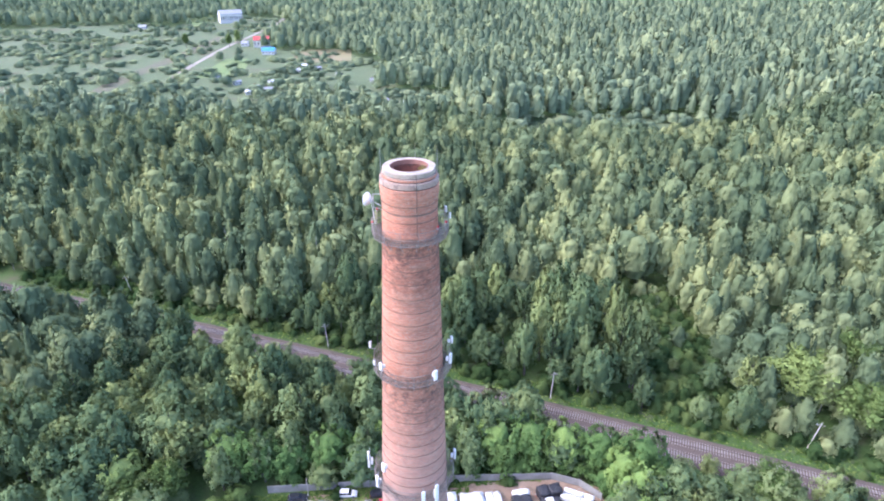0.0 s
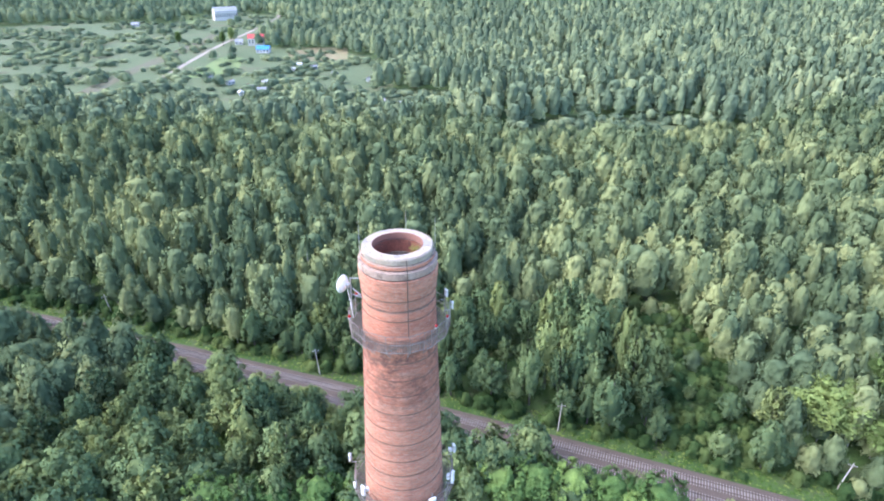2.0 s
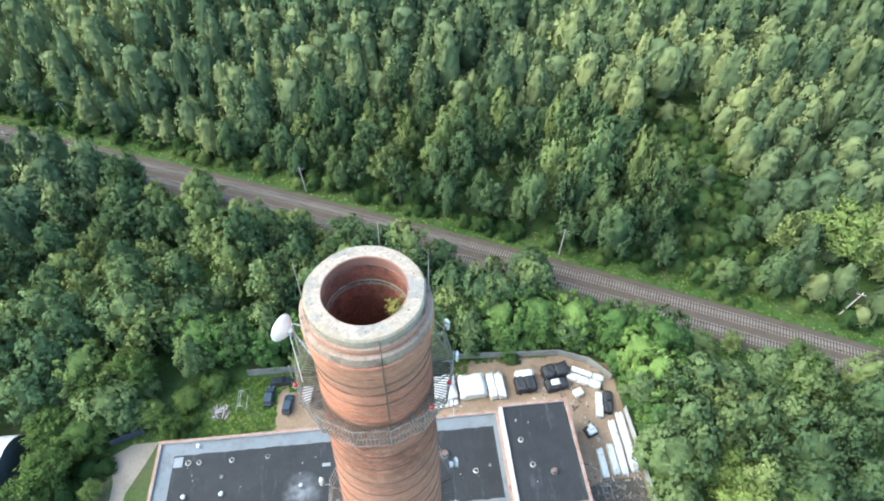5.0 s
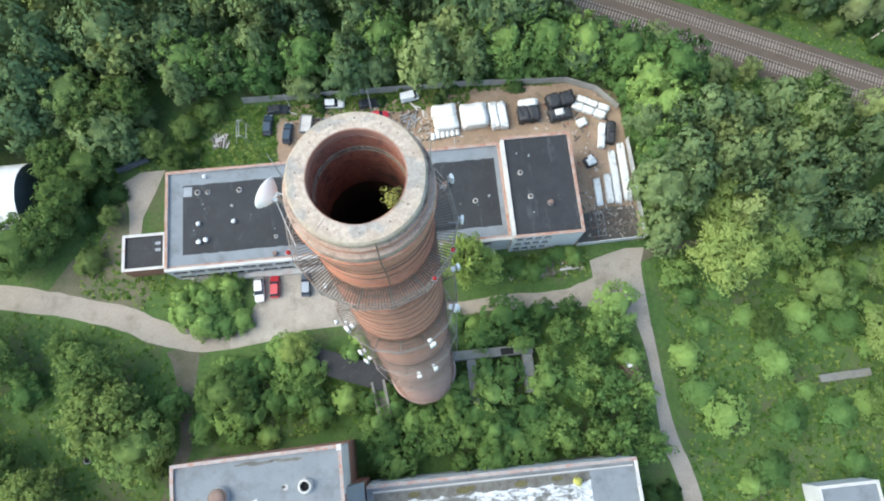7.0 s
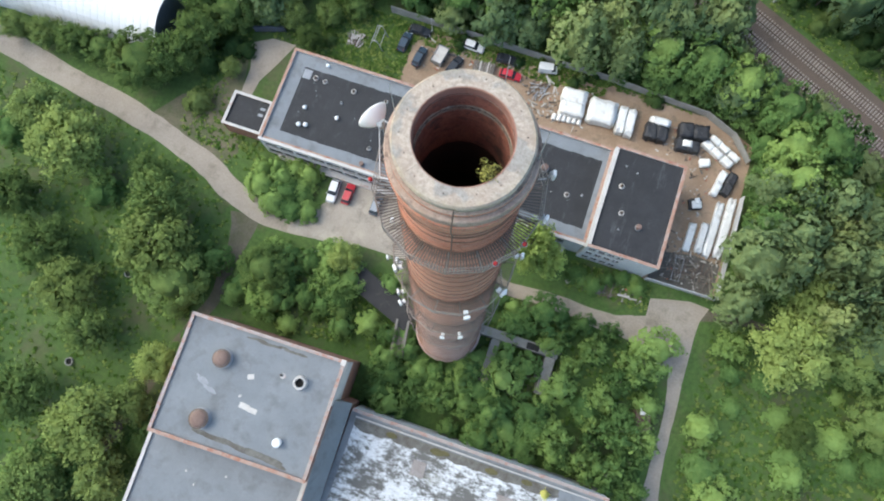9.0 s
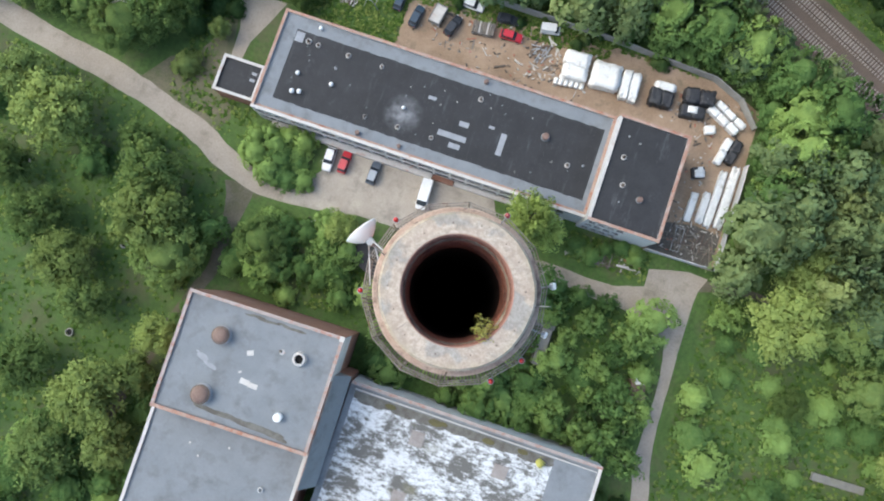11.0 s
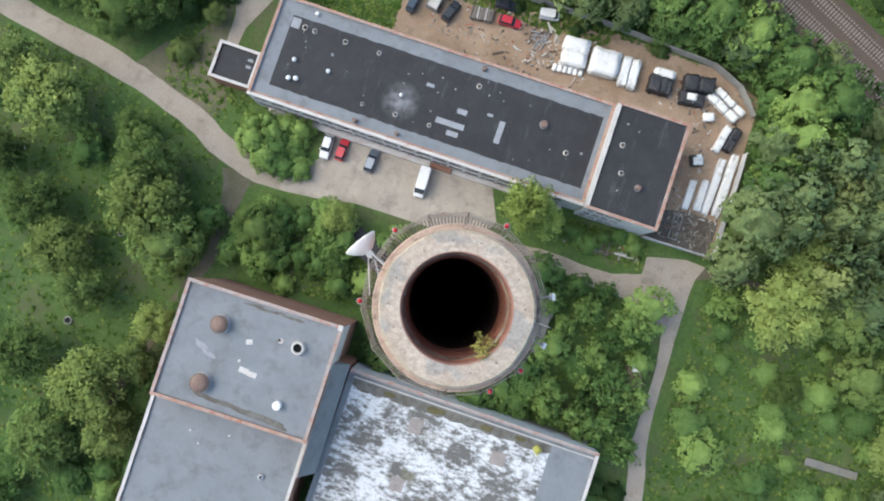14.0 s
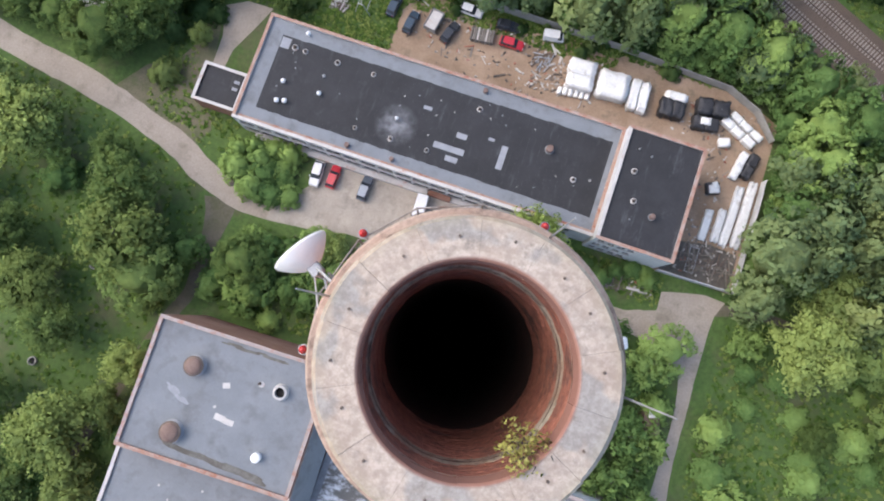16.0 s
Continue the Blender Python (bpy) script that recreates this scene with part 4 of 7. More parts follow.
M_REDROOF = surface("red_roof", (0.5, 0.06, 0.055), (0.58, 0.09, 0.075), 0.5, 0.5, 4, 0.1, 0.05)
M_BLUEROOF = surface("blue_roof", (0.03, 0.22, 0.55), (0.05, 0.3, 0.62), 0.5, 0.45, 4, 0.1, 0.05)
M_PALEWALL = surface("pale_plaster", (0.6, 0.58, 0.55), (0.7, 0.68, 0.65), 0.3, 0.9, 3, 0.1, 0.05)
M_SLATEROOF = surface("grey_slate_roof", (0.3, 0.31, 0.32), (0.4, 0.41, 0.42), 0.4, 0.8, 4, 0.2, 0.1)
box_house("house", -138, 706, 17, 12, 8, M_PALEWALL, M_REDROOF, "two-storey house with a bright red roof beyond the wood", 6)
box_house("house", -122, 654, 13, 10, 4, M_PALEWALL, M_BLUEROOF, "small house with a bright blue roof beyond the wood", -4)
box_house("house", -158, 712, 8, 7, 3.5, M_PALEWALL, M_SLATEROOF, "small outbuilding with a grey roof")
box_house("villa", -222, 944, 32, 16, 13, M_PALEWALL, M_SLATEROOF, "large white villa with a grey roof on a far meadow", 24)
box_house("house", -322, 868, 9, 7, 4, M_PALEWALL, M_SLATEROOF, "small far white cottage")
for i, (x, y) in enumerate(((-76, 572), (-62, 559), (-145, 517), (-108, 457), (-105, 477), (-94, 468), (-96, 495), (-11, 501), (2, 421), (13, 413), (25, 415), (-124, 496), (-79, 549), (-41, 528), (141, 265), (163, 268), (170, 266), (181, 270), (137, 363))):
    box_house("garden_shed", x, y, 4.5 + i % 3, 3.5, 2.6, M_PALEWALL, M_SLATEROOF if i % 3 else M_WHITEMETAL, "small weathered allotment shed with a pale roof", i * 37, 0.3, "shed")
shed = flat_building("brick_shed", 61.6, -41.0, 71.6, -24.9, 4.6, M_WHITEWALL, M_GREYROOF, "low white shed with blue-grey flat roof in grass", (M_WHITECOPE,) * 4, 0.12, category="shed")
for y in (3.9, 2.6, 1.4):
    part("shed_window", Mesh().box(-5.03, y - 0.4, 2.2, -4.9, y + 0.4, 3.4), M_DARKHOLE, shed)


# ---- chimney ----
def shaft_r(z):
    return 2.09 + 0.0353 * (93.0 - z)


def chimney_brick(name, coursed):
    """Red brick round a chimney: courses wrapped round the axis, dark speckled bands, pale salts."""
    m, t, p = nodes_of(name)
    pos = add(t, "NewGeometry").outputs["Position"]
    xyz = add(t, "SeparateXYZ", [(0, pos)])
    ang = add(t, "Math", [(0, xyz.outputs[1]), (1, xyz.outputs[0])], op="ARCTAN2").outputs[0]
    u = add(t, "Math", [(0, ang), (1, 2.6)], op="MULTIPLY").outputs[0]
    uv = add(t, "CombineXYZ", [(0, u), (1, xyz.outputs[2])]).outputs[0]
    flat = add(t, "VectorMath", [(0, pos), (1, (0.35, 0.35, 1.6))], op="MULTIPLY").outputs[0]
    tone = noise_of(t, flat, 0.55, 6, 0.65)
    c1, c2 = (0.4, 0.15, 0.092), (0.5, 0.215, 0.135)
    if coursed:
        bt = add(t, "TexBrick", [("Vector", uv), ("Color1", (*c1, 1)), ("Color2", (*c2, 1)), ("Mortar", (0.30, 0.22, 0.17, 1)), ("Scale", 1.0), ("Mortar Size", 0.007), ("Bias", 0.0), ("Brick Width", 0.26), ("Row Height", 0.077)])
        col = bt.outputs["Color"]
    else:
        rnd = add(t, "NewGeometry").outputs["Random Per Island"]
        rob = add(t, "ObjectInfo").outputs["Random"]
        col = mix(t, add(t, "Math", [(0, rnd), (1, rob)], op="ADD").outputs[0], c1, c2)
    col = mix(t, ramp(t, tone, 0.38, 0.66), col, mix(t, 1.0, col, (1.4, 1.38, 1.35), "MULTIPLY"))
    patch = ramp(t, noise_of(t, flat, 1.6, 9, 0.8), 0.52, 0.64)
    col = mix(t, add(t, "Math", [(0, patch), (1, 0.6)], op="MULTIPLY").outputs[0], col, (0.54, 0.34, 0.24))
    # dark speckled bands every 13.3 m from the top gallery down, plus long streaks
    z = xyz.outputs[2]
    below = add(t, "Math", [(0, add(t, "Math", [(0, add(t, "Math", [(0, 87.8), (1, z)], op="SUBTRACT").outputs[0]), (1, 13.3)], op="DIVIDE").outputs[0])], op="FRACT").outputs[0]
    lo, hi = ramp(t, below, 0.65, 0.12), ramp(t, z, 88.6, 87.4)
    blotch = ramp(t, noise_of(t, pos, 0.5, 4, 0.6), 0.22, 0.52)
    dark_marks = add(t, "Math", [(0, add(t, "Math", [(0, lo), (1, hi)], op="MULTIPLY").outputs[0]), (1, blotch)], op="MULTIPLY").outputs[0]
    speck = ramp(t, noise_of(t, add(t, "VectorMath", [(0, pos), (1, (1.0, 1.0, 1.5))], op="MULTIPLY").outputs[0], 2.2, 6, 0.75), 0.38, 0.58)
    dark_marks = add(t, "Math", [(0, dark_marks), (1, speck)], op="MULTIPLY").outputs[0]
    pit = ramp(t, noise_of(t, flat, 4.5, 8, 0.8), 0.51, 0.62)
    col = mix(t, add(t, "Math", [(0, pit), (1, 0.4)], op="MULTIPLY").outputs[0], col, (0.12, 0.06, 0.045))
    salt = ramp(t, noise_of(t, flat, 7.0, 6, 0.8), 0.57, 0.65)
    col = mix(t, add(t, "Math", [(0, salt), (1, 0.65)], op="MULTIPLY").outputs[0], col, (0.6, 0.46, 0.37))
    streak = ramp(t, noise_of(t, add(t, "VectorMath", [(0, pos), (1, (1.3, 1.3, 0.12))], op="MULTIPLY").outputs[0], 0.8, 6, 0.7), 0.58, 0.75)
    dark_marks = add(t, "Math", [(0, dark_marks), (1, add(t, "Math", [(0, streak), (1, 0.35)], op="MULTIPLY").outputs[0])], op="MAXIMUM").outputs[0]
    col = mix(t, add(t, "Math", [(0, dark_marks), (1, 0.8)], op="MULTIPLY").outputs[0], col, (0.055, 0.042, 0.04))
    # eroded courses: thin dark and pale lines round the shaft
    lines = noise_of(t, add(t, "VectorMath", [(0, pos), (1, (1.1, 1.1, 4.0))], op="MULTIPLY").outputs[0], 1.3, 6, 0.7)
    col = mix(t, add(t, "Math", [(0, ramp(t, lines, 0.55, 0.66)), (1, 0.3)], op="MULTIPLY").outputs[0], col, (0.13, 0.07, 0.055))
    col = mix(t, add(t, "Math", [(0, ramp(t, lines, 0.44, 0.36)), (1, 0.25)], op="MULTIPLY").outputs[0], col, (0.56, 0.40, 0.31))
    # the lower shaft turns paler and greyer towards its foot
    paler_low = add(t, "Math", [(0, ramp(t, z, 72.0, 52.0)), (1, add(t, "MapRange", [(0, tone), (1, 0.3), (2, 0.7), (3, 0.5), (4, 0.9)]).outputs[0])], op="MULTIPLY").outputs[0]
    col = mix(t, paler_low, col, (0.47, 0.36, 0.325))
    t.links.new(col, p.inputs["Base Color"])
    p.inputs["Roughness"].default_value = 0.92
    g = noise_of(t, pos, 14, 5, 0.7)
    h = g
    if coursed:
        h = add(t, "Math", [(0, g), (1, bt.outputs["Fac"])], op="SUBTRACT").outputs[0]
    b = add(t, "Bump", [("Strength", 0.5), ("Distance", 0.015), ("Height", h)])
    t.links.new(b.outputs[0], p.inputs["Normal"])
    return m


M_BRICK = chimney_brick("chimney_brick", True)
M_BRICK1 = chimney_brick("chimney_brick_single", False)
M_HOOP = surface("rusted_hoop", (0.182, 0.105, 0.077), (0.294, 0.168, 0.119), 0.9, 0.85, 9, 0.3, 0.2, 0.004, ((0.42, 0.21, 0.14), 0.7, 0.55, 0.68))
M_MORTAR = surface("old_mortar", (0.24, 0.17, 0.13), (0.31, 0.235, 0.185), 0.8, 0.95, 12, 0.3, 0.4, 0.01, ((0.10, 0.08, 0.07), 0.9, 0.5, 0.65))
M_LINING = surface("sooty_lining", (0.11, 0.055, 0.042), (0.07, 0.04, 0.034), 0.6, 0.95, 10, 0.35, 0.4, 0.01, ((0.07, 0.05, 0.045), 0.4, 0.52, 0.75))
M_INBRICK = surface("inner_brick", (0.50, 0.2, 0.13), (0.38, 0.145, 0.1), 1.3, 0.95, 9, 0.5, 0.4, 0.01, ((0.12, 0.07, 0.055), 1.5, 0.5, 0.66))
M_JOINT = surface("eroded_joint", (0.05, 0.038, 0.032), (0.09, 0.065, 0.052), 2.0, 0.95, 10, 0.3, 0.3)
M_DEPOSIT = surface("lime_deposit", (0.5, 0.46, 0.36), (0.32, 0.2, 0.14), 1.6, 0.95, 12, 0.4, 0.6, 0.02, ((0.1, 0.07, 0.055), 1.8, 0.5, 0.65))
M_CORBEL = surface("weathered_corbel", (0.44, 0.3, 0.23), (0.53, 0.41, 0.33), 0.9, 0.92, 10, 0.35, 0.5, 0.015, ((0.12, 0.085, 0.07), 1.2, 0.5, 0.68))

chimney = thing("chimney", "tall tapering red brick factory chimney with steel hoops", "chimney")
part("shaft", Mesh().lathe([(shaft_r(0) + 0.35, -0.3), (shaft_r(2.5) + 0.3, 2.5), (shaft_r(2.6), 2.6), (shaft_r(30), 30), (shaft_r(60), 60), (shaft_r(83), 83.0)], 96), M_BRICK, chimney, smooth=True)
part("shaft_core", Mesh().lathe([(shaft_r(83) - 0.012, 83.0), (shaft_r(89.7) - 0.012, 89.7)], 96), M_MORTAR, chimney, smooth=True)
part("inner_ring", Mesh().lathe([(1.47, 92.66), (1.53, 92.62), (1.54, 91.72)], 72), M_INBRICK, chimney)
ledge, n = Mesh(), 90
lv = []
for i in range(n):
    a = 2 * math.pi * i / n
    wob = noise.noise(Vector((math.cos(a) * 3, math.sin(a) * 3, 2)))
    fine = noise.noise(Vector((math.cos(a) * 14, math.sin(a) * 14, 5)))
    for r, z in ((1.57, 91.80 + 0.05 * wob), (1.525 + 0.015 * fine, 91.77 + 0.09 * wob + 0.03 * fine), (1.485 + 0.012 * wob, 91.70 + 0.08 * fine), (1.468, 91.52 + 0.12 * wob + 0.06 * fine)):
        lv.append((r * math.cos(a), r * math.sin(a), z))
ledge.add(lv, [(4 * i + k, 4 * ((i + 1) % n) + k, 4 * ((i + 1) % n) + k + 1, 4 * i + k + 1) for i in range(n) for k in range(3)])
part("lining_ledge", ledge, M_DEPOSIT, chimney, "ledge grey with crumbled mortar and droppings")
part("lining", Mesh().lathe([(1.482, 91.72), (1.52, 88.6), (2.2, 60), (3.6, 1)], 72), M_LINING, chimney, smooth=True)
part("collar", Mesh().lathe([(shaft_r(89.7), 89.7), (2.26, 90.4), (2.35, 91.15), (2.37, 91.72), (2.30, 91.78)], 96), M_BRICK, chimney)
part("corbel", Mesh().lathe([(2.2, 91.83), (2.335, 91.85), (2.345, 91.9), (2.335, 92.26), (2.30, 92.30), (2.02, 92.32)], 96), M_CORBEL, chimney)
for z0, z1, r in ((91.72, 91.85, 2.24), (92.3, 92.38, 2.1), (92.62, 92.69, 2.0)):
    part("joint", Mesh().lathe([(r, z0), (r, z1)], 96), M_JOINT, chimney, "dark eroded mortar joint")
part("corbel", Mesh().lathe([(2.02, 92.38), (2.175, 92.385), (2.185, 92.42), (2.18, 92.59)], 96), M_BRICK, chimney)
part("corbel_top", Mesh().lathe([(2.18, 92.59), (2.165, 92.615), (1.47, 92.625)], 96), M_CORBEL, chimney)
q = random.Random(5)
SEG = 14
for i in range(SEG):
    a0, a1 = 2 * math.pi * i / SEG + 0.0008, 2 * math.pi * (i + 1) / SEG - 0.0008
    mesh, k = Mesh(), 6
    dz, ro, ri = q.uniform(-0.005, 0.005), 2.09 + q.uniform(-0.012, 0.012), 1.47 + q.uniform(-0.008, 0.008)
    prof = [(ri, 92.665), (ro, 92.665), (ro + 0.012, 92.97 + dz), (ro - 0.05, 93.05 + dz), (ri + 0.03, 93.07 + dz), (ri, 93.04 + dz)]
    vs = [(r * math.cos(a0 + (a1 - a0) * j / k), r * math.sin(a0 + (a1 - a0) * j / k), z) for j in range(k + 1) for r, z in prof]
    n = len(prof)
    fs = [(j * n + c, j * n + (c + 1) % n, (j + 1) * n + (c + 1) % n, (j + 1) * n + c)[::-1] for j in range(k) for c in range(n)] + [tuple(range(n)), tuple(range(k * n + n - 1, k * n - 1, -1))]
    part("cap_stone", Mesh().add(vs, fs), M_CAP, chimney)
    am = a0 + (a1 - a0) * q.uniform(0.3, 0.7)
    rr = q.uniform(1.72, 1.84)
    part("bolt", Mesh().rod((rr * math.cos(am), rr * math.sin(am), 93.0), (rr * math.cos(am), rr * math.sin(am), 93.085 + dz), 0.022), M_DARKSTEEL, chimney)
hoop_z, hz = [], 3.2
while hz < 88.2:
    hoop_z.append(hz)
    hz += 1.28 + 0.12 * math.sin(hz * 1.7)
hoop_z += [89.05, 89.75, 90.4]
for hz in hoop_z:
    r = (shaft_r(hz) if hz < 89.6 else 2.22 if hz < 90 else 2.265) + 0.012
    part("hoop", Mesh().lathe([(r - 0.03, hz - 0.035), (r + 0.02, hz - 0.035), (r + 0.02, hz + 0.035), (r - 0.03, hz + 0.035)], 64), M_HOOP, chimney)
# lightning rods and their down conductor
for a, l in ((8, 1.5), (172, 1.4), (75, 1.1)):
    x, y = 2.24 * math.cos(radians(a)), 2.24 * math.sin(radians(a))
    part("lightning_rod", Mesh().rod((x, y, 91.9), (x, y, 93.0 + l), 0.022, 0.01, 6), M_GALV, chimney)
part("conductor", Mesh().path([(0.42, -2.12, 93.0), (0.45, -2.37, 92.4), (0.45, -2.42, 91.6), (0.45, -2.24, 90.2), (0.45, -2.30, 88.0)], 0.025, 6), M_DARKSTEEL, chimney)
part("climbing_iron", Mesh().path([(-0.3, 2.5, 88), (-0.3, 5.4, 4)], 0.03, 6), M_DARKSTEEL, chimney)


M_GALLERY = surface("weathered_gallery_steel", (0.24, 0.21, 0.185), (0.38, 0.345, 0.31), 1.5, 0.8, 10, 0.3, 0.2, 0.004, ((0.17, 0.09, 0.06), 1.2, 0.55, 0.68))


def gallery(zf, ro, sides, turn, label, zr=1.15):
    """A ring gallery on brackets: grating, posts, rails and balusters."""
    ob = thing("gallery", label, "gallery", m=pose(0, 0, zf))
    ri = shaft_r(zf) + 0.02
    pts = [(ro * math.cos(radians(turn) + 2 * math.pi * i / sides), ro * math.sin(radians(turn) + 2 * math.pi * i / sides)) for i in range(sides)]
    for i in range(sides):
        (x0, y0), (x1, y1) = pts[i], pts[(i + 1) % sides]
        # grating bars of this bay
        k = 11
        for j in range(k):
            s = (j + 0.5) / k
            x, y = x0 + (x1 - x0) * s, y0 + (y1 - y0) * s
            l = math.hypot(x, y)
            part("deck_bar", DECK_BAR, None, ob, m=pose(x, y, -0.02, 0, 0, math.degrees(math.atan2(y, x))) @ Matrix.Diagonal((l - ri, 1, 1, 1)))
        for h in (0.0, 0.55, zr):
            part("rail", Mesh().rod((x0, y0, h), (x1, y1, h), 0.019, n=6), M_GALLERY, ob)
        l0 = math.hypot(x0, y0)
        part("post", Mesh().rod((x0, y0, -0.06), (x0, y0, zr + 0.03), 0.024, n=6), M_GALLERY, ob)
        part("bracket", Mesh().path([(x0, y0, -0.05), (x0 / l0 * ri, y0 / l0 * ri, -0.05), (x0 / l0 * (ri + 0.04), y0 / l0 * (ri + 0.04), -0.85), (x0 * 0.97, y0 * 0.97, -0.06)], 0.02, 5), M_GALLERY, ob)
        for j in range(1, 9):
            if (i * 9 + j) % 13 == 4:
                continue
            s = j / 9
            x, y = x0 + (x1 - x0) * s, y0 + (y1 - y0) * s
            part("baluster", BALUSTER, None, ob, m=pose(x, y, 0) @ Matrix.Diagonal((1, 1, zr, 1)))
    return ob


M_DECK = surface("rusty_deck_grating", (0.12, 0.095, 0.08), (0.2, 0.16, 0.135), 1.5, 0.85, 10, 0.3, 0.2, 0.004)
DECK_BAR = Mesh().box(-1, -0.022, -0.012, 0, 0.022, 0.012).data("deck_bar", M_DECK)
BALUSTER = Mesh().rod((0, 0, 0), (0, 0, 1), 0.01, n=4).data("baluster", M_GALLERY)
gallery(87.45, 3.12, 14, 21.9, "rusty steel ring gallery with railing near the chimney top")
gallery(74.2, 3.55, 14, 12.0, "rusty steel ring gallery with railing round the shaft")
gallery(60.9, 4.0, 14, 8.0, "rusty steel ring gallery low on the shaft")
gallery(45.0, 4.55, 14, 3.0, "rusty steel ring gallery half way up the shaft")


def red_lamp(r, a, z):
    ob = thing("obstruction_lamp", "small red aviation warning lamp on the gallery railing", "lamp", "warning lamps", pose(r * math.cos(radians(a)), r * math.sin(radians(a)), z, 0, 0, a))
    part("base", Mesh().rod((0, 0, -0.05), (0, 0, 0.06), 0.07, 0.09, 12), M_GALV, ob)
    part("globe", Mesh().lathe([(0.065, 0.06), (0.088, 0.11), (0.082, 0.17), (0.05, 0.225), (0.0, 0.245)], 12), M_RED, ob, smooth=True)
    part("guard", Mesh().lathe([(0.09, 0.05), (0.112, 0.06), (0.112, 0.08), (0.09, 0.08)], 12), M_GALV, ob, "grey guard ring")
    return ob


for a in (147.5, 74.1, 197.3, 333.4, 311.0):
    red_lamp(3.14, a, 88.66)


def panel_antenna(x, y, z, h, label="white panel antenna on a steel mast", tilt=0.0):
    a = math.degrees(math.atan2(y, x))
    ob = thing("panel_antenna", label, "antenna", "antennas", pose(x, y, z, 0, 0, a))
    part("mast", Mesh().rod((0, 0, -0.75 * h), (0, 0, 0.75 * h), 0.03, n=8), M_GALV, ob)
    b = min(0.18, 0.22 * h)
    part("panel", Mesh().box(0.08, -b, -h / 2, 0.08 + b, b, h / 2, pose(0, 0, 0, 0, tilt, 0), 0.03), M_WHITEPAINT, ob)
    if h > 0.6:
        part("radio_unit", Mesh().box(-0.24, -0.13, -h * 0.3, -0.04, 0.13, h * 0.1, None, 0.02), M_WHITEPAINT, ob)
    for s in (-0.3, 0.3):
        part("clamp", Mesh().box(-0.03, -0.04, h * s, 0.09, 0.04, h * s + 0.06), M_GALV, ob)
    part("strut", Mesh().rod((0, 0, -h * 0.7), (-0.35, 0, -h * 0.7), 0.02, n=5), M_GALV, ob)
    return ob


for x, y, z, h in ((-2.7, -1.9, 75.5, 0.8), (1.75, -3.15, 75.3, 1.0), (3.15, -1.35, 75.6, 1.0), (3.5, 0.8, 76.0, 0.7), (-3.65, 0.4, 76.2, 0.6), (-3.3, -1.5, 75.6, 0.5),
                   (-4.35, 0.2, 62.6, 1.9), (-3.55, -1.9, 61.9, 1.4), (1.85, -3.6, 61.6, 2.3), (3.95, 0.6, 62.2, 1.2), (-2.9, -2.8, 64.6, 1.0), (0.6, -4.05, 61.8, 1.4), (2.9, 1.2, 88.8, 0.55), (3.1, -0.35, 88.9, 0.5)):
    panel_antenna(x, y, z, h)


def dish(x, y, z, az, d):
    ob = thing("dish_antenna", "white drum-backed microwave dish on a steel bracket", "antenna", "antennas", pose(x, y, z, 0, 0, az))
    m = pose(0, 0, 0, 0, 90, 0)
    part("reflector", Mesh().lathe([(0.05, -0.14), (0.2 * d, -0.08), (0.36 * d, 0.06), (0.5 * d, 0.24), (0.505 * d, 0.29), (0.48 * d, 0.29), (0.34 * d, 0.1), (0.0, 0.0)], 32, m=m), M_WHITEPAINT, ob, smooth=True)
    part("radome", Mesh().lathe([(0.485 * d, 0.285), (0.3 * d, 0.31), (0.0, 0.315)], 32, m=m), M_WHITEPAINT, ob, smooth=True)
    part("radio_unit", Mesh().box(-0.3, -0.12, -0.14, -0.02, 0.12, 0.14, None, 0.02), M_GALV, ob)
    part("mast", Mesh().rod((-0.35, 0, -1.6), (-0.35, 0, 0.6), 0.045, n=8), M_GALV, ob)
    return ob


dish(-3.2, 0.75, 90.0, 148, 1.12)
part("dish_arm", Mesh().path([(-2.93, 0.68, 90.5), (-2.33, 0.42, 90.6)], 0.03).path([(-2.93, 0.68, 89.4), (-2.25, 0.35, 89.3)], 0.03).path([(-2.93, 0.68, 89.9), (-2.28, -0.35, 89.9)], 0.03), M_GALV, chimney, "grey steel dish bracket")
part("dish_arm", Mesh().path([(-3.1, 0.6, 89.8), (-2.78, -0.65, 88.5)], 0.015), M_WHITEPAINT, chimney)


def rim_bush():
    ob = thing("rim_bush", "small yellow-green birch sapling growing on the chimney rim", "bush", m=pose(1.22, -0.73, 92.45, 0, 0, 40))
    t, n = plume_crown(620, 16, 0.1, 91)
    t = t * np.array([0.5, 0.46, 0.42]) + np.array([-0.16, 0.14, 0.1])
    part("foliage", tri_mesh("foliage", t[16 * 20:], 3, M_SAPLING, None, n[16 * 20:]), None, ob)
    stems = Mesh()
    for i in range(6):
        a = i * 1.1
        stems.rod((0.2, -0.1, -0.05), (0.3 * math.cos(a) - 0.1, 0.25 * math.sin(a) + 0.1, 0.6 + 0.06 * i), 0.014, 0.005, 5)
    part("stem", stems, M_BARK, ob)
    return ob


# moss and pebbles are left to the cap's material; single bricks near the top
def brick_rows(z0, z1, radius, out, per):
    """Corner blocks of bricks laid in courses; out is +1 for the outer face, -1 for the inner."""
    rows, h = [], 0.077
    n = int((z1 - z0) / h)
    r_ = np.random.default_rng(3 if out > 0 else 4)
    for c in range(n):
        z = z0 + c * h
        r = radius(z)
        k = int(2 * math.pi * r / per)
        a = (np.arange(k) + 0.5 * (c % 2)) * 2 * math.pi / k
        rows.append(np.stack([a, np.full(k, z), r + r_.normal(size=k) * 0.004, np.full(k, 2 * math.pi / k)], 1))
    return np.concatenate(rows)


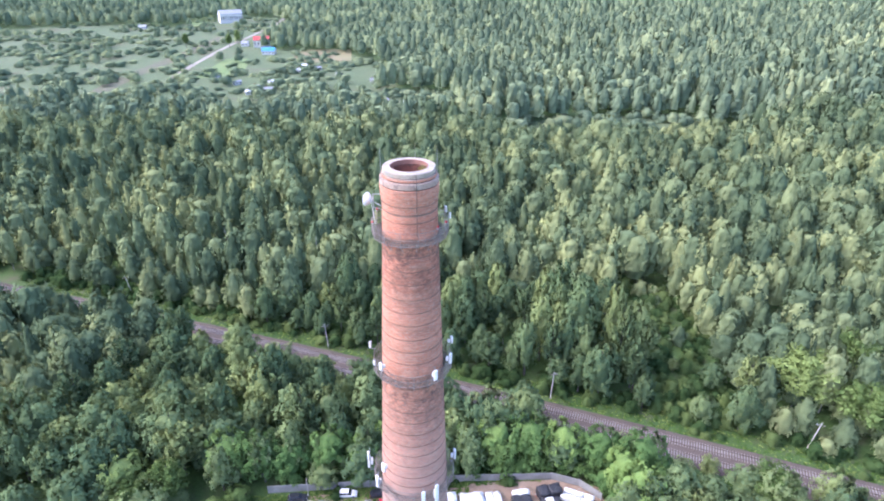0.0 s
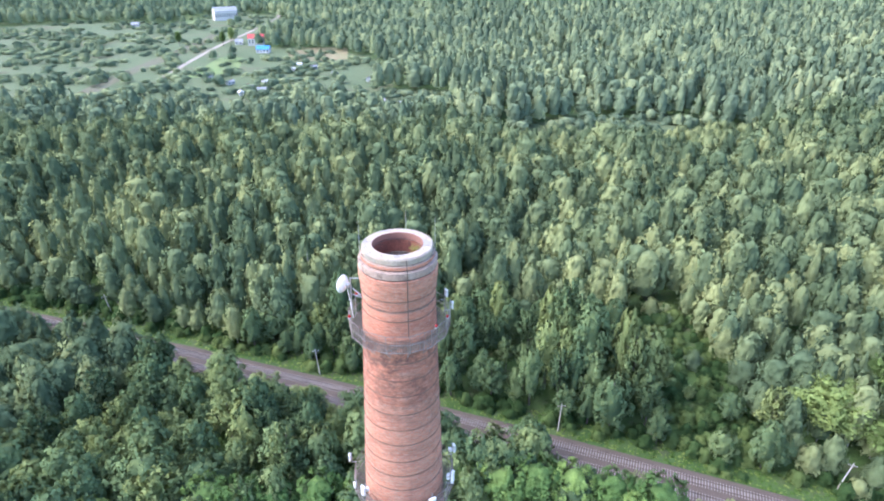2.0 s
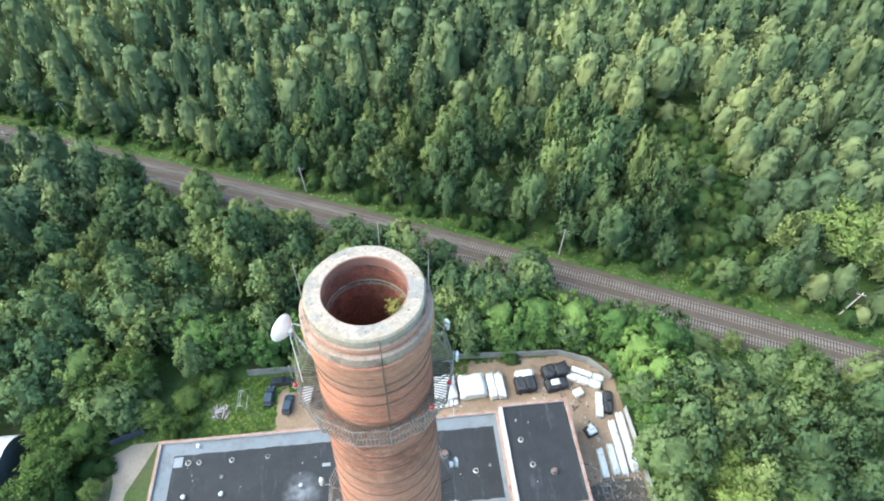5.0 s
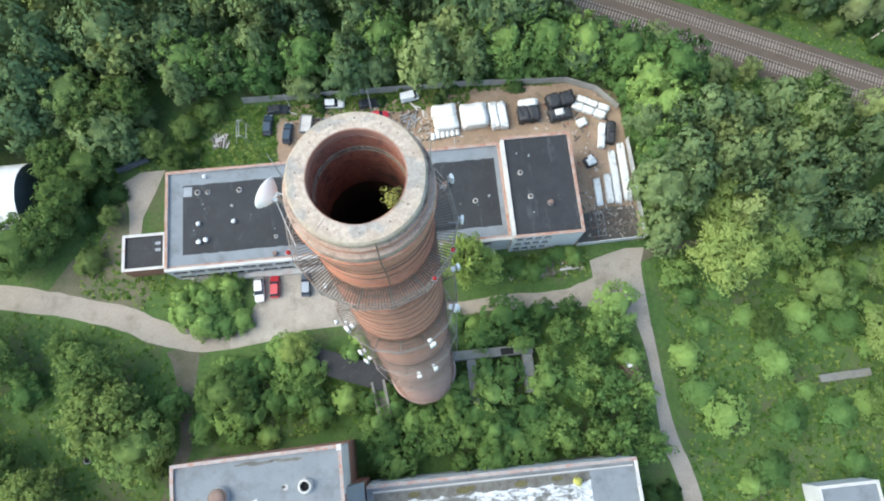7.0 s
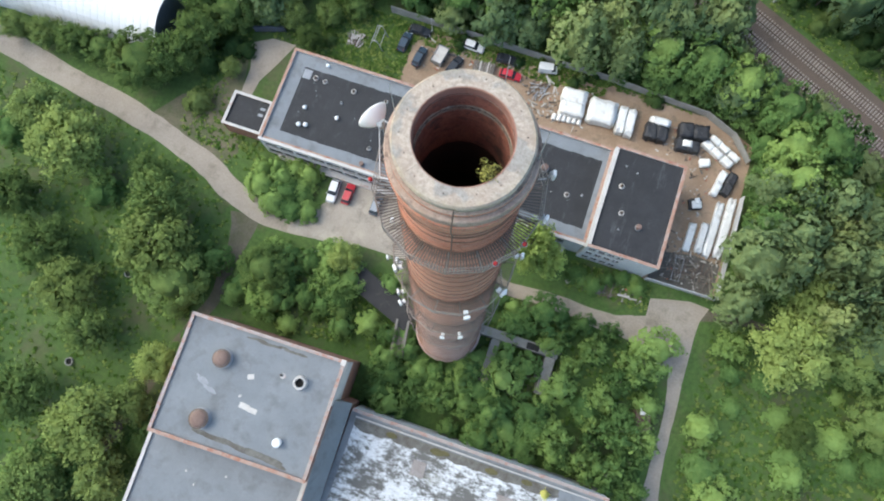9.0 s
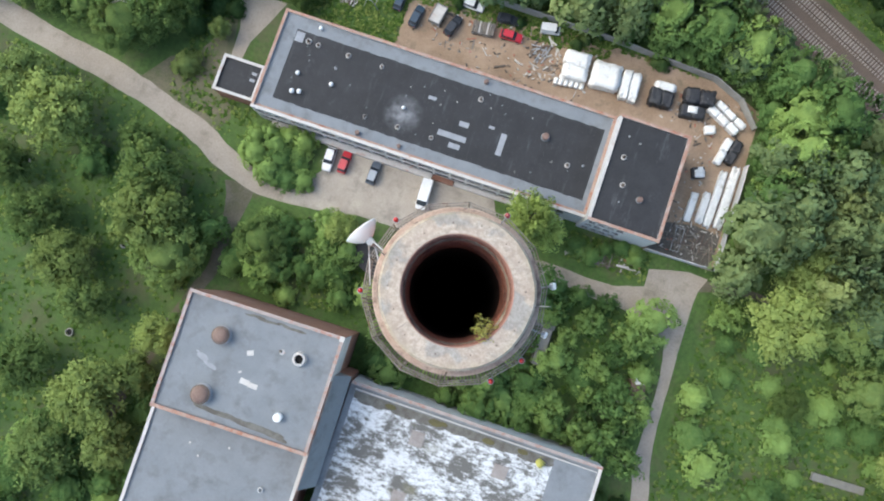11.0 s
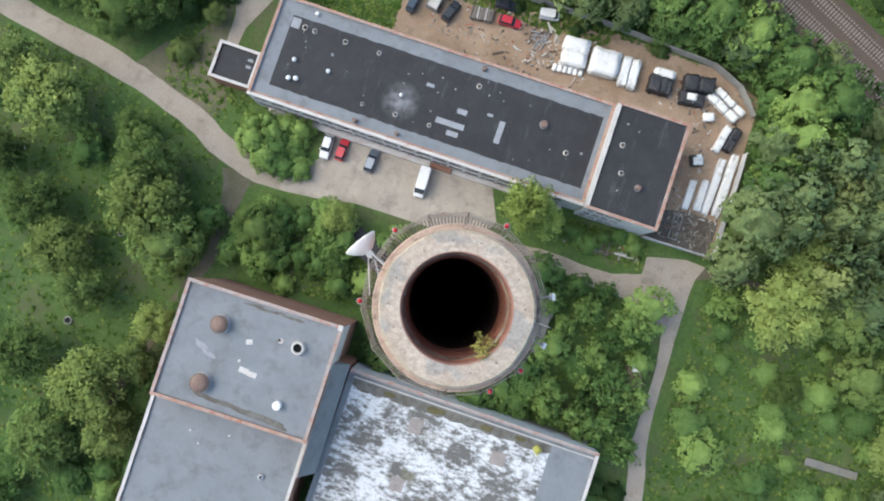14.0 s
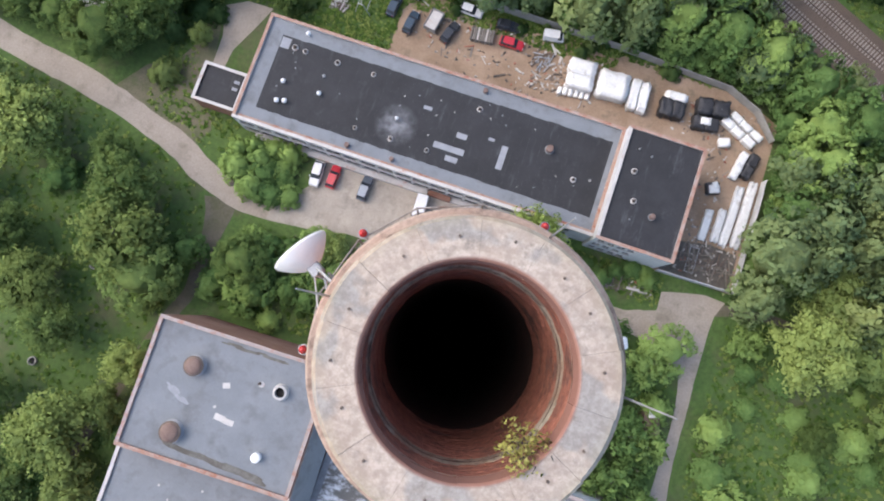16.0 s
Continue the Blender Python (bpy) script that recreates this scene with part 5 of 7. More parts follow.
def brick_faces(rows, out):
    a, z, r, w = rows.T
    half = w / 2 - 0.006 / r
    zs = (z + 0.006, z + 0.071)
    lo, hi = (r - 0.04, r + 0.008) if out > 0 else (r + 0.04, r - 0.008)

    def pt(ang, rad, zz):
        return np.stack([np.cos(ang) * rad, np.sin(ang) * rad, zz], -1)

    A, B = (a - half, a + half) if out > 0 else (a + half, a - half)
    f = [pt(A, hi, zs[0]), pt(B, hi, zs[0]), pt(B, hi, zs[1]), pt(A, hi, zs[1])]
    k = [pt(A, lo, zs[0]), pt(B, lo, zs[0]), pt(B, lo, zs[1]), pt(A, lo, zs[1])]
    quads = [(f[0], f[1], f[2], f[3]), (k[0], f[0], f[3], k[3]), (f[1], k[1], k[2], f[2]), (f[3], f[2], k[2], k[3]), (k[0], k[1], f[1], f[0])]
    return np.concatenate([np.stack(qd, 1)[:, None] for qd in quads], 1)


outer = brick_rows(83.0, 89.68, shaft_r, 1, 0.262)
inner = np.concatenate([brick_rows(88.7, 91.62, lambda z: 1.474 + 0.04 * (91.7 - z) / 3, -1, 0.262), brick_rows(91.78, 92.6, lambda z: 1.525, -1, 0.262)])


def weld(v):
    """Islands: each brick's 20 face corners share no point with the next brick's."""
    return v.reshape(-1, 4, 3)


near_rows = outer[outer[:, 1] > 89.2]
front_pick = near_rows[:280]
rest = np.concatenate([near_rows[280:], outer[outer[:, 1] <= 89.2]])
ob = part("brickwork", tri_mesh("brickwork", weld(brick_faces(rest, 1)), 4, M_BRICK1), None, chimney)
tagged(ob, kind="stuff")
ob = part("inner_brickwork", tri_mesh("inner_brickwork", weld(brick_faces(inner, -1)), 4, M_INBRICK), None, chimney)
tagged(ob, kind="stuff")
BRICK = Mesh().box(-0.125, -0.04, 0.006, 0.125, 0.008, 0.071).data("brick", M_BRICK1)
for a, z, r, w in front_pick:
    part("brick", BRICK, None, chimney, m=pose(r * math.cos(a), r * math.sin(a), z, 0, 0, math.degrees(a) - 90))


# ---- railway track ----
def track():
    xs = np.arange(-420, 330, 4.0)
    for o in (-2.25, 2.25):
        for g in (-0.76, 0.76):
            vs, fs = [], []
            for x in xs:
                d = rail_dir(x)
                nrm = Vector((-d.y, d.x, 0))
                c = Vector((x, rail_y(x), 0)) + nrm * (o + g)
                for s, z in ((-0.04, 0.55), (-0.04, 0.72), (0.04, 0.72), (0.04, 0.55)):
                    vs.append(tuple(c + nrm * s + Vector((0, 0, z))))
            for i in range(len(xs) - 1):
                for k in range(3):
                    fs.append((4 * i + k, 4 * i + k + 1, 4 * i + k + 5, 4 * i + k + 4)[::-1])
            part("rail", Mesh().add(vs, fs), M_RAIL, bed)
    q = []
    x = -300.0
    rr = np.random.default_rng(2)
    while x < 260:
        d = rail_dir(x)
        nrm = Vector((-d.y, d.x, 0))
        for o in (-2.25, 2.25):
            c = Vector((x, rail_y(x), 0)) + nrm * o
            e = [c + nrm * (1.32 * a) + d * (0.13 * b) + Vector((0, 0, z)) for a, b in ((-1, -1), (1, -1), (1, 1), (-1, 1)) for z in (0.46, 0.58 + rr.uniform(-0.015, 0.015))]
            t = [e[1], e[3], e[5], e[7]]
            u = [e[0], e[2], e[4], e[6]]
            q.append([t[0], t[1], t[2], t[3]])
            for i in range(4):
                j = (i + 1) % 4
                q.append([u[i], u[j], t[j], t[i]])
        x += 0.62 / math.sqrt(1 + (d.y / d.x) ** 2)
    ob = part("sleepers", tri_mesh("sleepers", np.array([[tuple(p) for p in f] for f in q]), 4, M_SLEEPER), None, bed, "pale concrete sleepers")
    tagged(ob, kind="stuff")


M_RAIL = surface("rail_steel", (0.16, 0.11, 0.09), (0.2, 0.15, 0.125), 1, 0.5, 8, 0.2, 0, metal=0.4)
M_SLEEPER = surface("concrete_sleeper", (0.288, 0.245, 0.216), (0.36, 0.317, 0.281), 0.3, 0.9, 5, 0.3, 0.1)
track()


def line_pole(x, y, lean, az, h=9.0):
    ob = thing("line_pole", "weathered concrete railway line pole with crossarm", "pole", "line poles", pose(x, y, -0.3, 0, lean, az))
    part("mast", Mesh().rod((0, 0, 0), (0, 0, h), 0.17, 0.1, 8), M_WHITECOPE, ob)
    part("crossarm", Mesh().box(-1.0, -0.05, h - 0.9, 1.0, 0.05, h - 0.78).rod((0, 0, h - 1.8), (0.8, 0, h - 0.85), 0.03, n=5), M_DARKSTEEL, ob)
    for s in (-0.9, -0.45, 0.45, 0.9):
        part("insulator", Mesh().lathe([(0.05, h - 0.78), (0.08, h - 0.72), (0.05, h - 0.6), (0.0, h - 0.55)], 8, cx=s), M_WHITEPAINT, ob)
    return ob


for x, y, lean, az in ((-88.3, 143.0, -8, 10), (-20.7, 108.2, -4, 10), (39.6, 80.5, 2, 0), (96.2, 56.8, 9, -15), (160, 34, 3, 0)):
    line_pole(x, y, lean, az)


# ---- fences ----
M_FENCE = surface("concrete_fence_panel", (0.27, 0.26, 0.24), (0.37, 0.36, 0.335), 0.5, 0.9, 6, 0.2, 0.2, 0.01, ((0.26, 0.25, 0.2), 0.6, 0.55, 0.7))


def fence(pts, step, h, material, label, thick=0.14):
    for (x0, y0), (x1, y1) in zip(pts, pts[1:]):
        L = math.hypot(x1 - x0, y1 - y0)
        n = max(1, round(L / step))
        ang = math.degrees(math.atan2(y1 - y0, x1 - x0))
        ob = thing("fence", label, "fence", m=pose(x0, y0, 0, 0, 0, ang))
        for i in range(n):
            u = L * i / n
            part("panel", Mesh().box(u + 0.08, -thick / 2, 0.05, u + L / n - 0.08, thick / 2, h, pose(0, 0, 0, random.Random(i + L).uniform(-2, 2), 0, 0), 0.02), material, ob)
            part("post", Mesh().box(u - 0.09, -0.1, -0.1, u + 0.09, 0.1, h + 0.08), material, ob)


fence([(-30, 54.7), (14, 54.3)], 2.5, 2.1, M_FENCE, "grey precast concrete panel fence along the wood")
fence([(14, 54.3), (33, 53.2), (38.6, 50.8), (42.4, 46.5)], 2.5, 2.0, M_FENCE, "grey concrete fence curving round the yard")
fence([(42.9, 39.6), (42.9, 20.1), (30.0, 19.75)], 2.2, 1.9, M_WHITEWALL, "white painted yard wall")


# ---- vehicles ----
def paint(name, c, rough=0.35):
    m, t, p = nodes_of(name)
    pos = add(t, "TexCoord").outputs["Object"]
    col = mix(t, ramp(t, noise_of(t, pos, 3, 4, 0.6), 0.4, 0.75), c, tuple(v * 0.8 + 0.02 for v in c))
    t.links.new(col, p.inputs["Base Color"])
    p.inputs["Roughness"].default_value, p.inputs["Coat Weight"].default_value = rough, 0.4
    return m


P_WHITE, P_RED, P_GREY = paint("white_car_paint", (0.75, 0.75, 0.75)), paint("red_car_paint", (0.5, 0.015, 0.03)), paint("blue_grey_car_paint", (0.08, 0.10, 0.13))
P_BLACK, P_DULL, P_BLUE = paint("black_car_paint", (0.02, 0.022, 0.028)), paint("dull_grey_paint", (0.25, 0.25, 0.25), 0.7), paint("dark_blue_paint", (0.025, 0.05, 0.08))
M_TYRE = surface("tyre_rubber", (0.02, 0.02, 0.02), (0.03, 0.03, 0.03), 4, 0.9, 12, 0.1, 0)
M_LENS = surface("headlight_lens", (0.6, 0.62, 0.65), (0.7, 0.72, 0.75), 4, 0.15, 8, 0.05, 0)


def car(x, y, az, colour, label, L=4.25, W=1.72, H=1.45, van=False, roof=None, z=0.0):
    """A car that looks along its own +x. Sections run from tail to nose."""
    ob = thing("van" if van else "car", label, "van" if van else "car", "", pose(x, y, z, 0, 0, az))
    hw, hood = W / 2, (0.62 if van else 0.66) * H

    def loft(secs, caps=True):
        vs, fs, n = [], [], len(secs[0])
        for sec in secs:
            vs += sec
        for i in range(len(secs) - 1):
            fs += [(i * n + k, i * n + (k + 1) % n, (i + 1) * n + (k + 1) % n, (i + 1) * n + k)[::-1] for k in range(n)]
        if caps:
            fs += [tuple(range(n)), tuple(range(len(secs) * n - 1, len(secs) * n - n - 1, -1))]
        return Mesh().add(vs, fs)

    def sec(px, w, z0, z1):
        return [(px, -w * 0.9, z0), (px, w * 0.9, z0), (px, w, z0 + 0.18), (px, w, z1 - 0.16), (px, w * 0.86, z1), (px, -w * 0.86, z1), (px, -w, z1 - 0.16), (px, -w, z0 + 0.18)]

    a = L / 2
    if van:
        prof = [(-a, 0.9, 0.62 * H), (-a + 0.1, 0.98, 0.64 * H), (-0.2 * a, 1, 0.64 * H), (0.42 * a, 1, 0.62 * H), (0.78 * a, 0.98, 0.58 * H), (0.96 * a, 0.9, 0.46 * H), (a, 0.78, 0.36 * H)]
        top = [(-a + 0.06, 0.9), (-0.5 * a, 0.94), (0.38 * a, 0.94), (0.5 * a, 0.88)]
        glass = (0.78 * a, 0.58 * H)
    else:
        prof = [(-a, 0.84, 0.55 * H), (-a + 0.12, 0.94, 0.63 * H), (-0.5 * a, 1, hood), (0.25 * a, 1, hood), (0.55 * a, 0.98, 0.61 * H), (0.9 * a, 0.92, 0.52 * H), (a, 0.8, 0.38 * H)]
        top = [(-0.72 * a, 0.76), (-0.45 * a, 0.82), (0.0, 0.82), (0.14 * a, 0.78)]
        glass = (0.42 * a, hood - 0.02)
    part("body", loft([sec(px, w * hw, 0.24, zz) for px, w, zz in prof]), colour, ob)
    zr = H - 0.02
    belt = prof[2][2] - 0.03
    tail = -a + 0.03 if van else -0.9 * a
    # cabin: glass body under a painted roof
    cab = [(tail, hw * 0.84, belt, belt + 0.02), (top[0][0], hw * top[0][1], belt, zr), (top[1][0], hw * top[1][1], belt, zr), (top[2][0], hw * top[2][1], belt, zr), (top[3][0], hw * top[3][1], belt, zr - 0.03), (glass[0], hw * 0.86, glass[1] - 0.05, glass[1])]
    secs = [[(px, -hw * 0.93, z0), (px, hw * 0.93, z0), (px, w, z1 - 0.02), (px, w * 0.9, z1), (px, -w * 0.9, z1), (px, -w, z1 - 0.02)] for px, w, z0, z1 in cab]
    if van:
        part("cabin", loft(secs[:4]), roof or colour, ob)
        part("windscreen", loft(secs[3:]), M_GLASS, ob)
    else:
        part("greenhouse", loft(secs), M_GLASS, ob)
    rp = [[(px, -w * 0.98, zr - 0.03), (px, w * 0.98, zr - 0.03), (px, w * 0.9, zr + 0.02), (px, -w * 0.9, zr + 0.02)] for px, w in ((top[0][0] - 0.02, hw * top[0][1]), (top[1][0], hw * top[1][1]), (top[2][0], hw * top[2][1]), (top[3][0] + 0.02, hw * top[3][1]))]
    part("roof_panel", loft(rp), roof or colour, ob)
    if not van:
        for s in (-1, 1):
            for px in (-0.38 * a, -0.05 * a):
                part("pillar", Mesh().rod((px, s * hw * 0.93, belt), (px, s * hw * 0.83, zr), 0.04, n=5), colour, ob)
    for px in (-0.6 * a, 0.62 * a):
        for s in (-1, 1):
            wh = part("wheel", Mesh().rod((px, s * (hw - 0.2), 0.31), (px, s * (hw + 0.01), 0.31), 0.31, 0.31, 16), M_TYRE, ob)
            part("rim", Mesh().rod((px, s * (hw + 0.005), 0.31), (px, s * (hw + 0.025), 0.31), 0.19, 0.17, 12), M_GALV, wh)
    for s in (-1, 1):
        part("headlight", Mesh().box(a - 0.12, s * hw * 0.6 - 0.15, 0.55, a - 0.01, s * hw * 0.6 + 0.15, 0.7, None, 0.03), M_LENS, ob)
        part("tail_light", Mesh().box(-a + 0.0, s * hw * 0.66 - 0.1, 0.65, -a + 0.08, s * hw * 0.66 + 0.1, 0.85, None, 0.02), M_RED, ob)
        part("mirror", Mesh().box(glass[0] - 0.25, s * (hw + 0.02), belt, glass[0] - 0.12, s * (hw + 0.16), belt + 0.12, None, 0.02), colour, ob)
    return ob


car(-27.95, 17.1, -88, P_WHITE, "white people carrier parked by the long building", 4.4, 1.75, 1.75)
car(-25.2, 17.5, 89, P_RED, "bright red hatchback parked on the concrete apron", 4.1, 1.68, 1.42)
car(-19.6, 17.3, 88, P_GREY, "blue-grey estate car parked on the concrete apron", 4.3, 1.72, 1.5, roof=paint("pale_grey_car_roof", (0.33, 0.36, 0.4)))
car(-9.75, 16.5, -88, P_WHITE, "white delivery van parked on the concrete apron", 5.5, 1.95, 2.2, van=True)
for x, y, az, c, lab, kw in (
    (-23.4, 52.4, 2, P_BLACK, "black saloon car parked by the fence", {}), (-21.8, 47.3, 82, P_BLUE, "dark blue old car parked in the yard", {}), (-14.9, 47.7, 72, P_BLACK, "black car parked in the sandy yard", {}),
    (-12.7, 52.6, -3, P_WHITE, "white saloon car parked by the fence", {}), (-5.7, 52.0, 4, P_BLACK, "dark car overgrown by the fence", {}), (-4.2, 49.2, 2, P_RED, "old red car standing in the yard", {}),
    (-25.5, 49.3, 85, P_BLUE, "dark blue wrecked car in grass", {}),
):
    car(x, y, az, c, lab, **kw)
car(2.2, 52.6, 10, P_WHITE, "small white van parked by the fence", 3.6, 1.6, 1.85, van=True)


# ---- stored goods in the yard ----
M_WRAP = surface("white_plastic_wrap", (0.78, 0.775, 0.755), (0.85, 0.845, 0.83), 0.9, 0.65, 3, 0.14, 0.5, 0.05, ((0.5, 0.47, 0.42), 0.7, 0.55, 0.72))
M_TARP = surface("black_tarpaulin", (0.03, 0.03, 0.036), (0.055, 0.055, 0.06), 0.8, 0.5, 3, 0.2, 1.0, 0.15, ((0.3, 0.3, 0.3), 0.9, 0.62, 0.72))
M_TIMBER = surface("grey_timber", (0.17, 0.15, 0.13), (0.25, 0.22, 0.19), 1.2, 0.9, 8, 0.3, 0.2)


def bundle(mesh, x0, y0, z0, x1, y1, z1, seed, rough=0.07):
    """A wrapped block with sagging, rounded faces."""
    bm = bmesh.new()
    bmesh.ops.create_cube(bm, size=1)
    bmesh.ops.bevel(bm, geom=bm.edges, offset=0.06, segments=2, affect="EDGES")
    bmesh.ops.subdivide_edges(bm, edges=[e for e in bm.edges if e.calc_length() > 0.4], cuts=5, use_grid_fill=True)
    for v in bm.verts:
        n = noise.noise(Vector(v.co) * 5 + Vector((seed, seed * 2, 0))) * rough
        c = v.co * (1 + n)
        v.co = Vector(((x0 + x1) / 2 + c.x * (x1 - x0), (y0 + y1) / 2 + c.y * (y1 - y0), max(z0, (z0 + z1) / 2 + c.z * (z1 - z0))))
    bm.verts.index_update()
    mesh.add([v.co for v in bm.verts], [[v.index for v in f.verts] for f in bm.faces])
    bm.free()
    return mesh


def stack(name, x, y, az, sx, sy, h, nx, ny, material, label, layers=2):
    ob = thing(name, label, "packed goods", "wrapped goods", pose(x, y, 0, 0, 0, az))
    k = 0
    for l in range(layers):
        for i in range(nx):
            for j in range(ny):
                k += 1
                w, d = sx / nx, sy / ny
                o = 0.06 * math.sin(k * 2.3)
                part("bale", bundle(Mesh(), -sx / 2 + w * i + 0.02 + o, -sy / 2 + d * j + 0.02, h * l / layers, -sx / 2 + w * (i + 1) - 0.02 + o, -sy / 2 + d * (j + 1) - 0.02 + o, h * (l + 1) / layers + 0.05 * math.sin(k), k * 1.7 + x, 0.24 if material is M_TARP else 0.15), material, ob, smooth=True)
    return ob


stack("wrapped_stack", 8.6, 47.3, 4, 4.6, 5.2, 1.9, 1, 2, M_WRAP, "stack of white plastic-wrapped insulation bales", 1)
for i in range(6):
    ob = thing("insulation_roll", "white wrapped roll lying before the stack", "packed goods", "wrapped goods", pose(6.0 + 0.95 * i, 43.9 + 0.1 * i, 0.42, 90, 0, 0))
    part("roll", Mesh().lathe([(0.0, -0.6), (0.36, -0.6), (0.42, -0.52), (0.42, 0.52), (0.36, 0.6), (0.0, 0.6)], 14), M_WRAP, ob, smooth=True)
stack("wrapped_stack", 14.2, 47.2, 3, 5.2, 4.6, 1.9, 1, 1, M_WRAP, "square stack of white plastic-wrapped bales", 1)
stack("wrapped_stack", 18.0, 46.9, 3, 1.6, 5.2, 1.7, 1, 1, M_WRAP, "narrow stack of white wrapped panels", 1)
stack("wrapped_stack", 19.7, 46.9, 3, 1.6, 5.2, 1.6, 1, 1, M_WRAP, "narrow stack of white wrapped panels", 1)
stack("tarp_stack", 24.8, 46.6, 4, 4.2, 3.0, 1.8, 2, 1, M_TARP, "goods under a black tarpaulin", 1)
stack("wrapped_stack", 24.9, 48.7, 4, 3.6, 1.4, 1.9, 1, 1, M_WRAP, "white sheeted bale beside a black tarpaulin", 1)
stack("tarp_stack", 31.3, 48.9, 8, 5.4, 2.8, 2.0, 2, 1, M_TARP, "long heap under a black tarpaulin", 1)
stack("tarp_stack", 30.9, 46.0, 8, 4.4, 2.2, 1.5, 2, 1, M_TARP, "low heap under a black tarpaulin", 1)
stack("wrapped_stack", 30.7, 46.2, 8, 1.8, 1.2, 1.75, 1, 1, M_WRAP, "grey-white sheet over a heap", 1)
stack("wrapped_stack", 36.6, 46.4, -27, 6.8, 1.3, 1.2, 3, 1, M_WRAP, "long white wrapped bundle along the fence", 1)
stack("wrapped_stack", 37.6, 47.7, -27, 6.6, 1.1, 1.3, 3, 1, M_WRAP, "long white wrapped bundle along the fence", 1)
stack("wrapped_stack", 34.9, 44.0, 20, 1.9, 1.5, 0.9, 1, 1, M_WRAP, "small white wrapped bale", 1)
stack("wrapped_stack", 38.3, 41.0, -14, 1.3, 5.2, 1.1, 1, 2, M_WRAP, "white wrapped bundle beside a black one", 1)
stack("tarp_stack", 40.1, 41.4, -14, 1.6, 4.6, 1.2, 1, 2, M_TARP, "black wrapped bundle along the wall", 1)
for x, y, L, w in ((35.75, 29.6, 5.3, 1.15), (37.85, 30.2, 5.6, 1.15), (39.45, 32.3, 10.2, 1.2), (41.35, 33.2, 11.2, 1.3)):
    stack("long_bundle", x, y, -1.5, w * 1.12, L, 0.8, 1, 1, M_WRAP, "long white wrapped bundle lying on sand", 1)


def loader():
    ob = thing("sheeted_machine", "small dark machine half covered with white sheeting", "machine", m=pose(35.2, 35.9, 0, 0, 0, 20))
    part("body", bundle(Mesh(), -1.1, -1.0, 0, 1.1, 1.0, 0.9, 3.0), M_TARP, ob, smooth=True)
    part("sheeting", bundle(Mesh(), -0.7, -0.9, 0.85, 1.0, 0.5, 1.15, 8.0), M_WRAP, ob, smooth=True)
    part("sheeting", bundle(Mesh(), -0.2, -0.1, 1.1, 0.7, 0.95, 1.35, 5.0), M_WRAP, ob, smooth=True)


loader()
qq = random.Random(21)


def beam_pile(name, cx, cy, sx, sy, n, L, label, material, flat=False):
    ob = thing(name, label, "pile", m=pose(cx, cy, 0))
    for i in range(n):
        l = L * qq.uniform(0.5, 1)
        part("beam", Mesh().box(-l / 2, -0.09, 0, l / 2, 0.09, 0.16), material if i % 3 else M_DARKSTEEL, ob, m=pose(qq.uniform(-sx, sx), qq.uniform(-sy, sy), 0.02 + 0.03 * i / max(1, n / 12), 0, 0, qq.choice((80, 95, 70, 5, 20, 100)) + qq.uniform(-15, 15)))
    return ob


tagged(slab("pavement", [(30.6, 20.3), (42.4, 20.3), (42.4, 26.4), (37.5, 26.8), (31.5, 25.6)], 0.04, M_YARDSLAB), "dark stained concrete slab under scrap timber", "pavement")
beam_pile("timber_pile", 35.5, 23.4, 2.2, 1.6, 16, 4.5, "heap of grey timbers and scrap bars", M_TIMBER)
beam_pile("timber_pile", 39.6, 23.0, 2.2, 1.6, 14, 4.0, "loose grey planks and scrap on the ground", M_TIMBER)
part("pipe_rack", Mesh().path([(34.6, 21.2, 0.4), (34.6, 25.5, 0.4), (36.0, 25.5, 0.4), (36.0, 21.2, 0.4), (34.6, 21.2, 0.4)], 0.06).path([(34.6, 23.4, 0.4), (36, 23.4, 0.4)], 0.06).path([(34.6, 21.2, 0.0), (34.6, 21.2, 0.4)], 0.06).path([(36, 25.5, 0.0), (36, 25.5, 0.4)], 0.06), M_GALV)
tagged(bpy.data.objects["pipe_rack"], "welded grey steel pipe frame lying in the yard", "frame")
ash = [(-34.6 + (2.1 + 0.5 * math.sin(i * 2.3)) * math.cos(i * 0.45), 47.2 + (2.0 + 0.5 * math.sin(i * 1.7)) * math.sin(i * 0.45)) for i in range(14)]
tagged(slab("bare_ground", ash, 0.03, M_ASH), "pale ashy burnt patch in the grass", "ground")
beam_pile("rubble_heap", -34.6, 47.2, 1.3, 1.3, 34, 1.3, "heap of pale building rubble on grass", M_WHITECOPE)
beam_pile("scrap_heap", 1.6, 48.4, 1.5, 1.5, 16, 2.2, "heap of blue-grey scrap metal on sand", M_GALV)
ob = thing("board_stack", "tall stack of weathered grey boards on bearers", "stack", m=pose(-9.4, 48.9, 0, 0, 0, 6))
for l in range(6):
    for i in range(11):
        part("board", Mesh().box(-0.13, -1.15, 0, 0.13, 1.15, 0.13), M_TIMBER if (i + l) % 4 else M_WHITECOPE, ob, m=pose(-1.9 + 0.37 * i + 0.04 * math.sin(i * 3 + l), 0.06 * math.sin(i * 5.1 + l), 0.1 + 0.16 * l, 0, 0, 1.5 * math.sin(i * 2.7 + l)))
for x in (-1.4, 1.4):
    part("bearer", Mesh().box(x - 0.1, -1.2, 0, x + 0.1, 1.2, 0.1), M_TIMBER, ob)
beam_pile("scrap_heap", 22.8, 15.3, 2.5, 0.8, 12, 2.4, "overgrown scrap timber beside the drive", M_TIMBER)
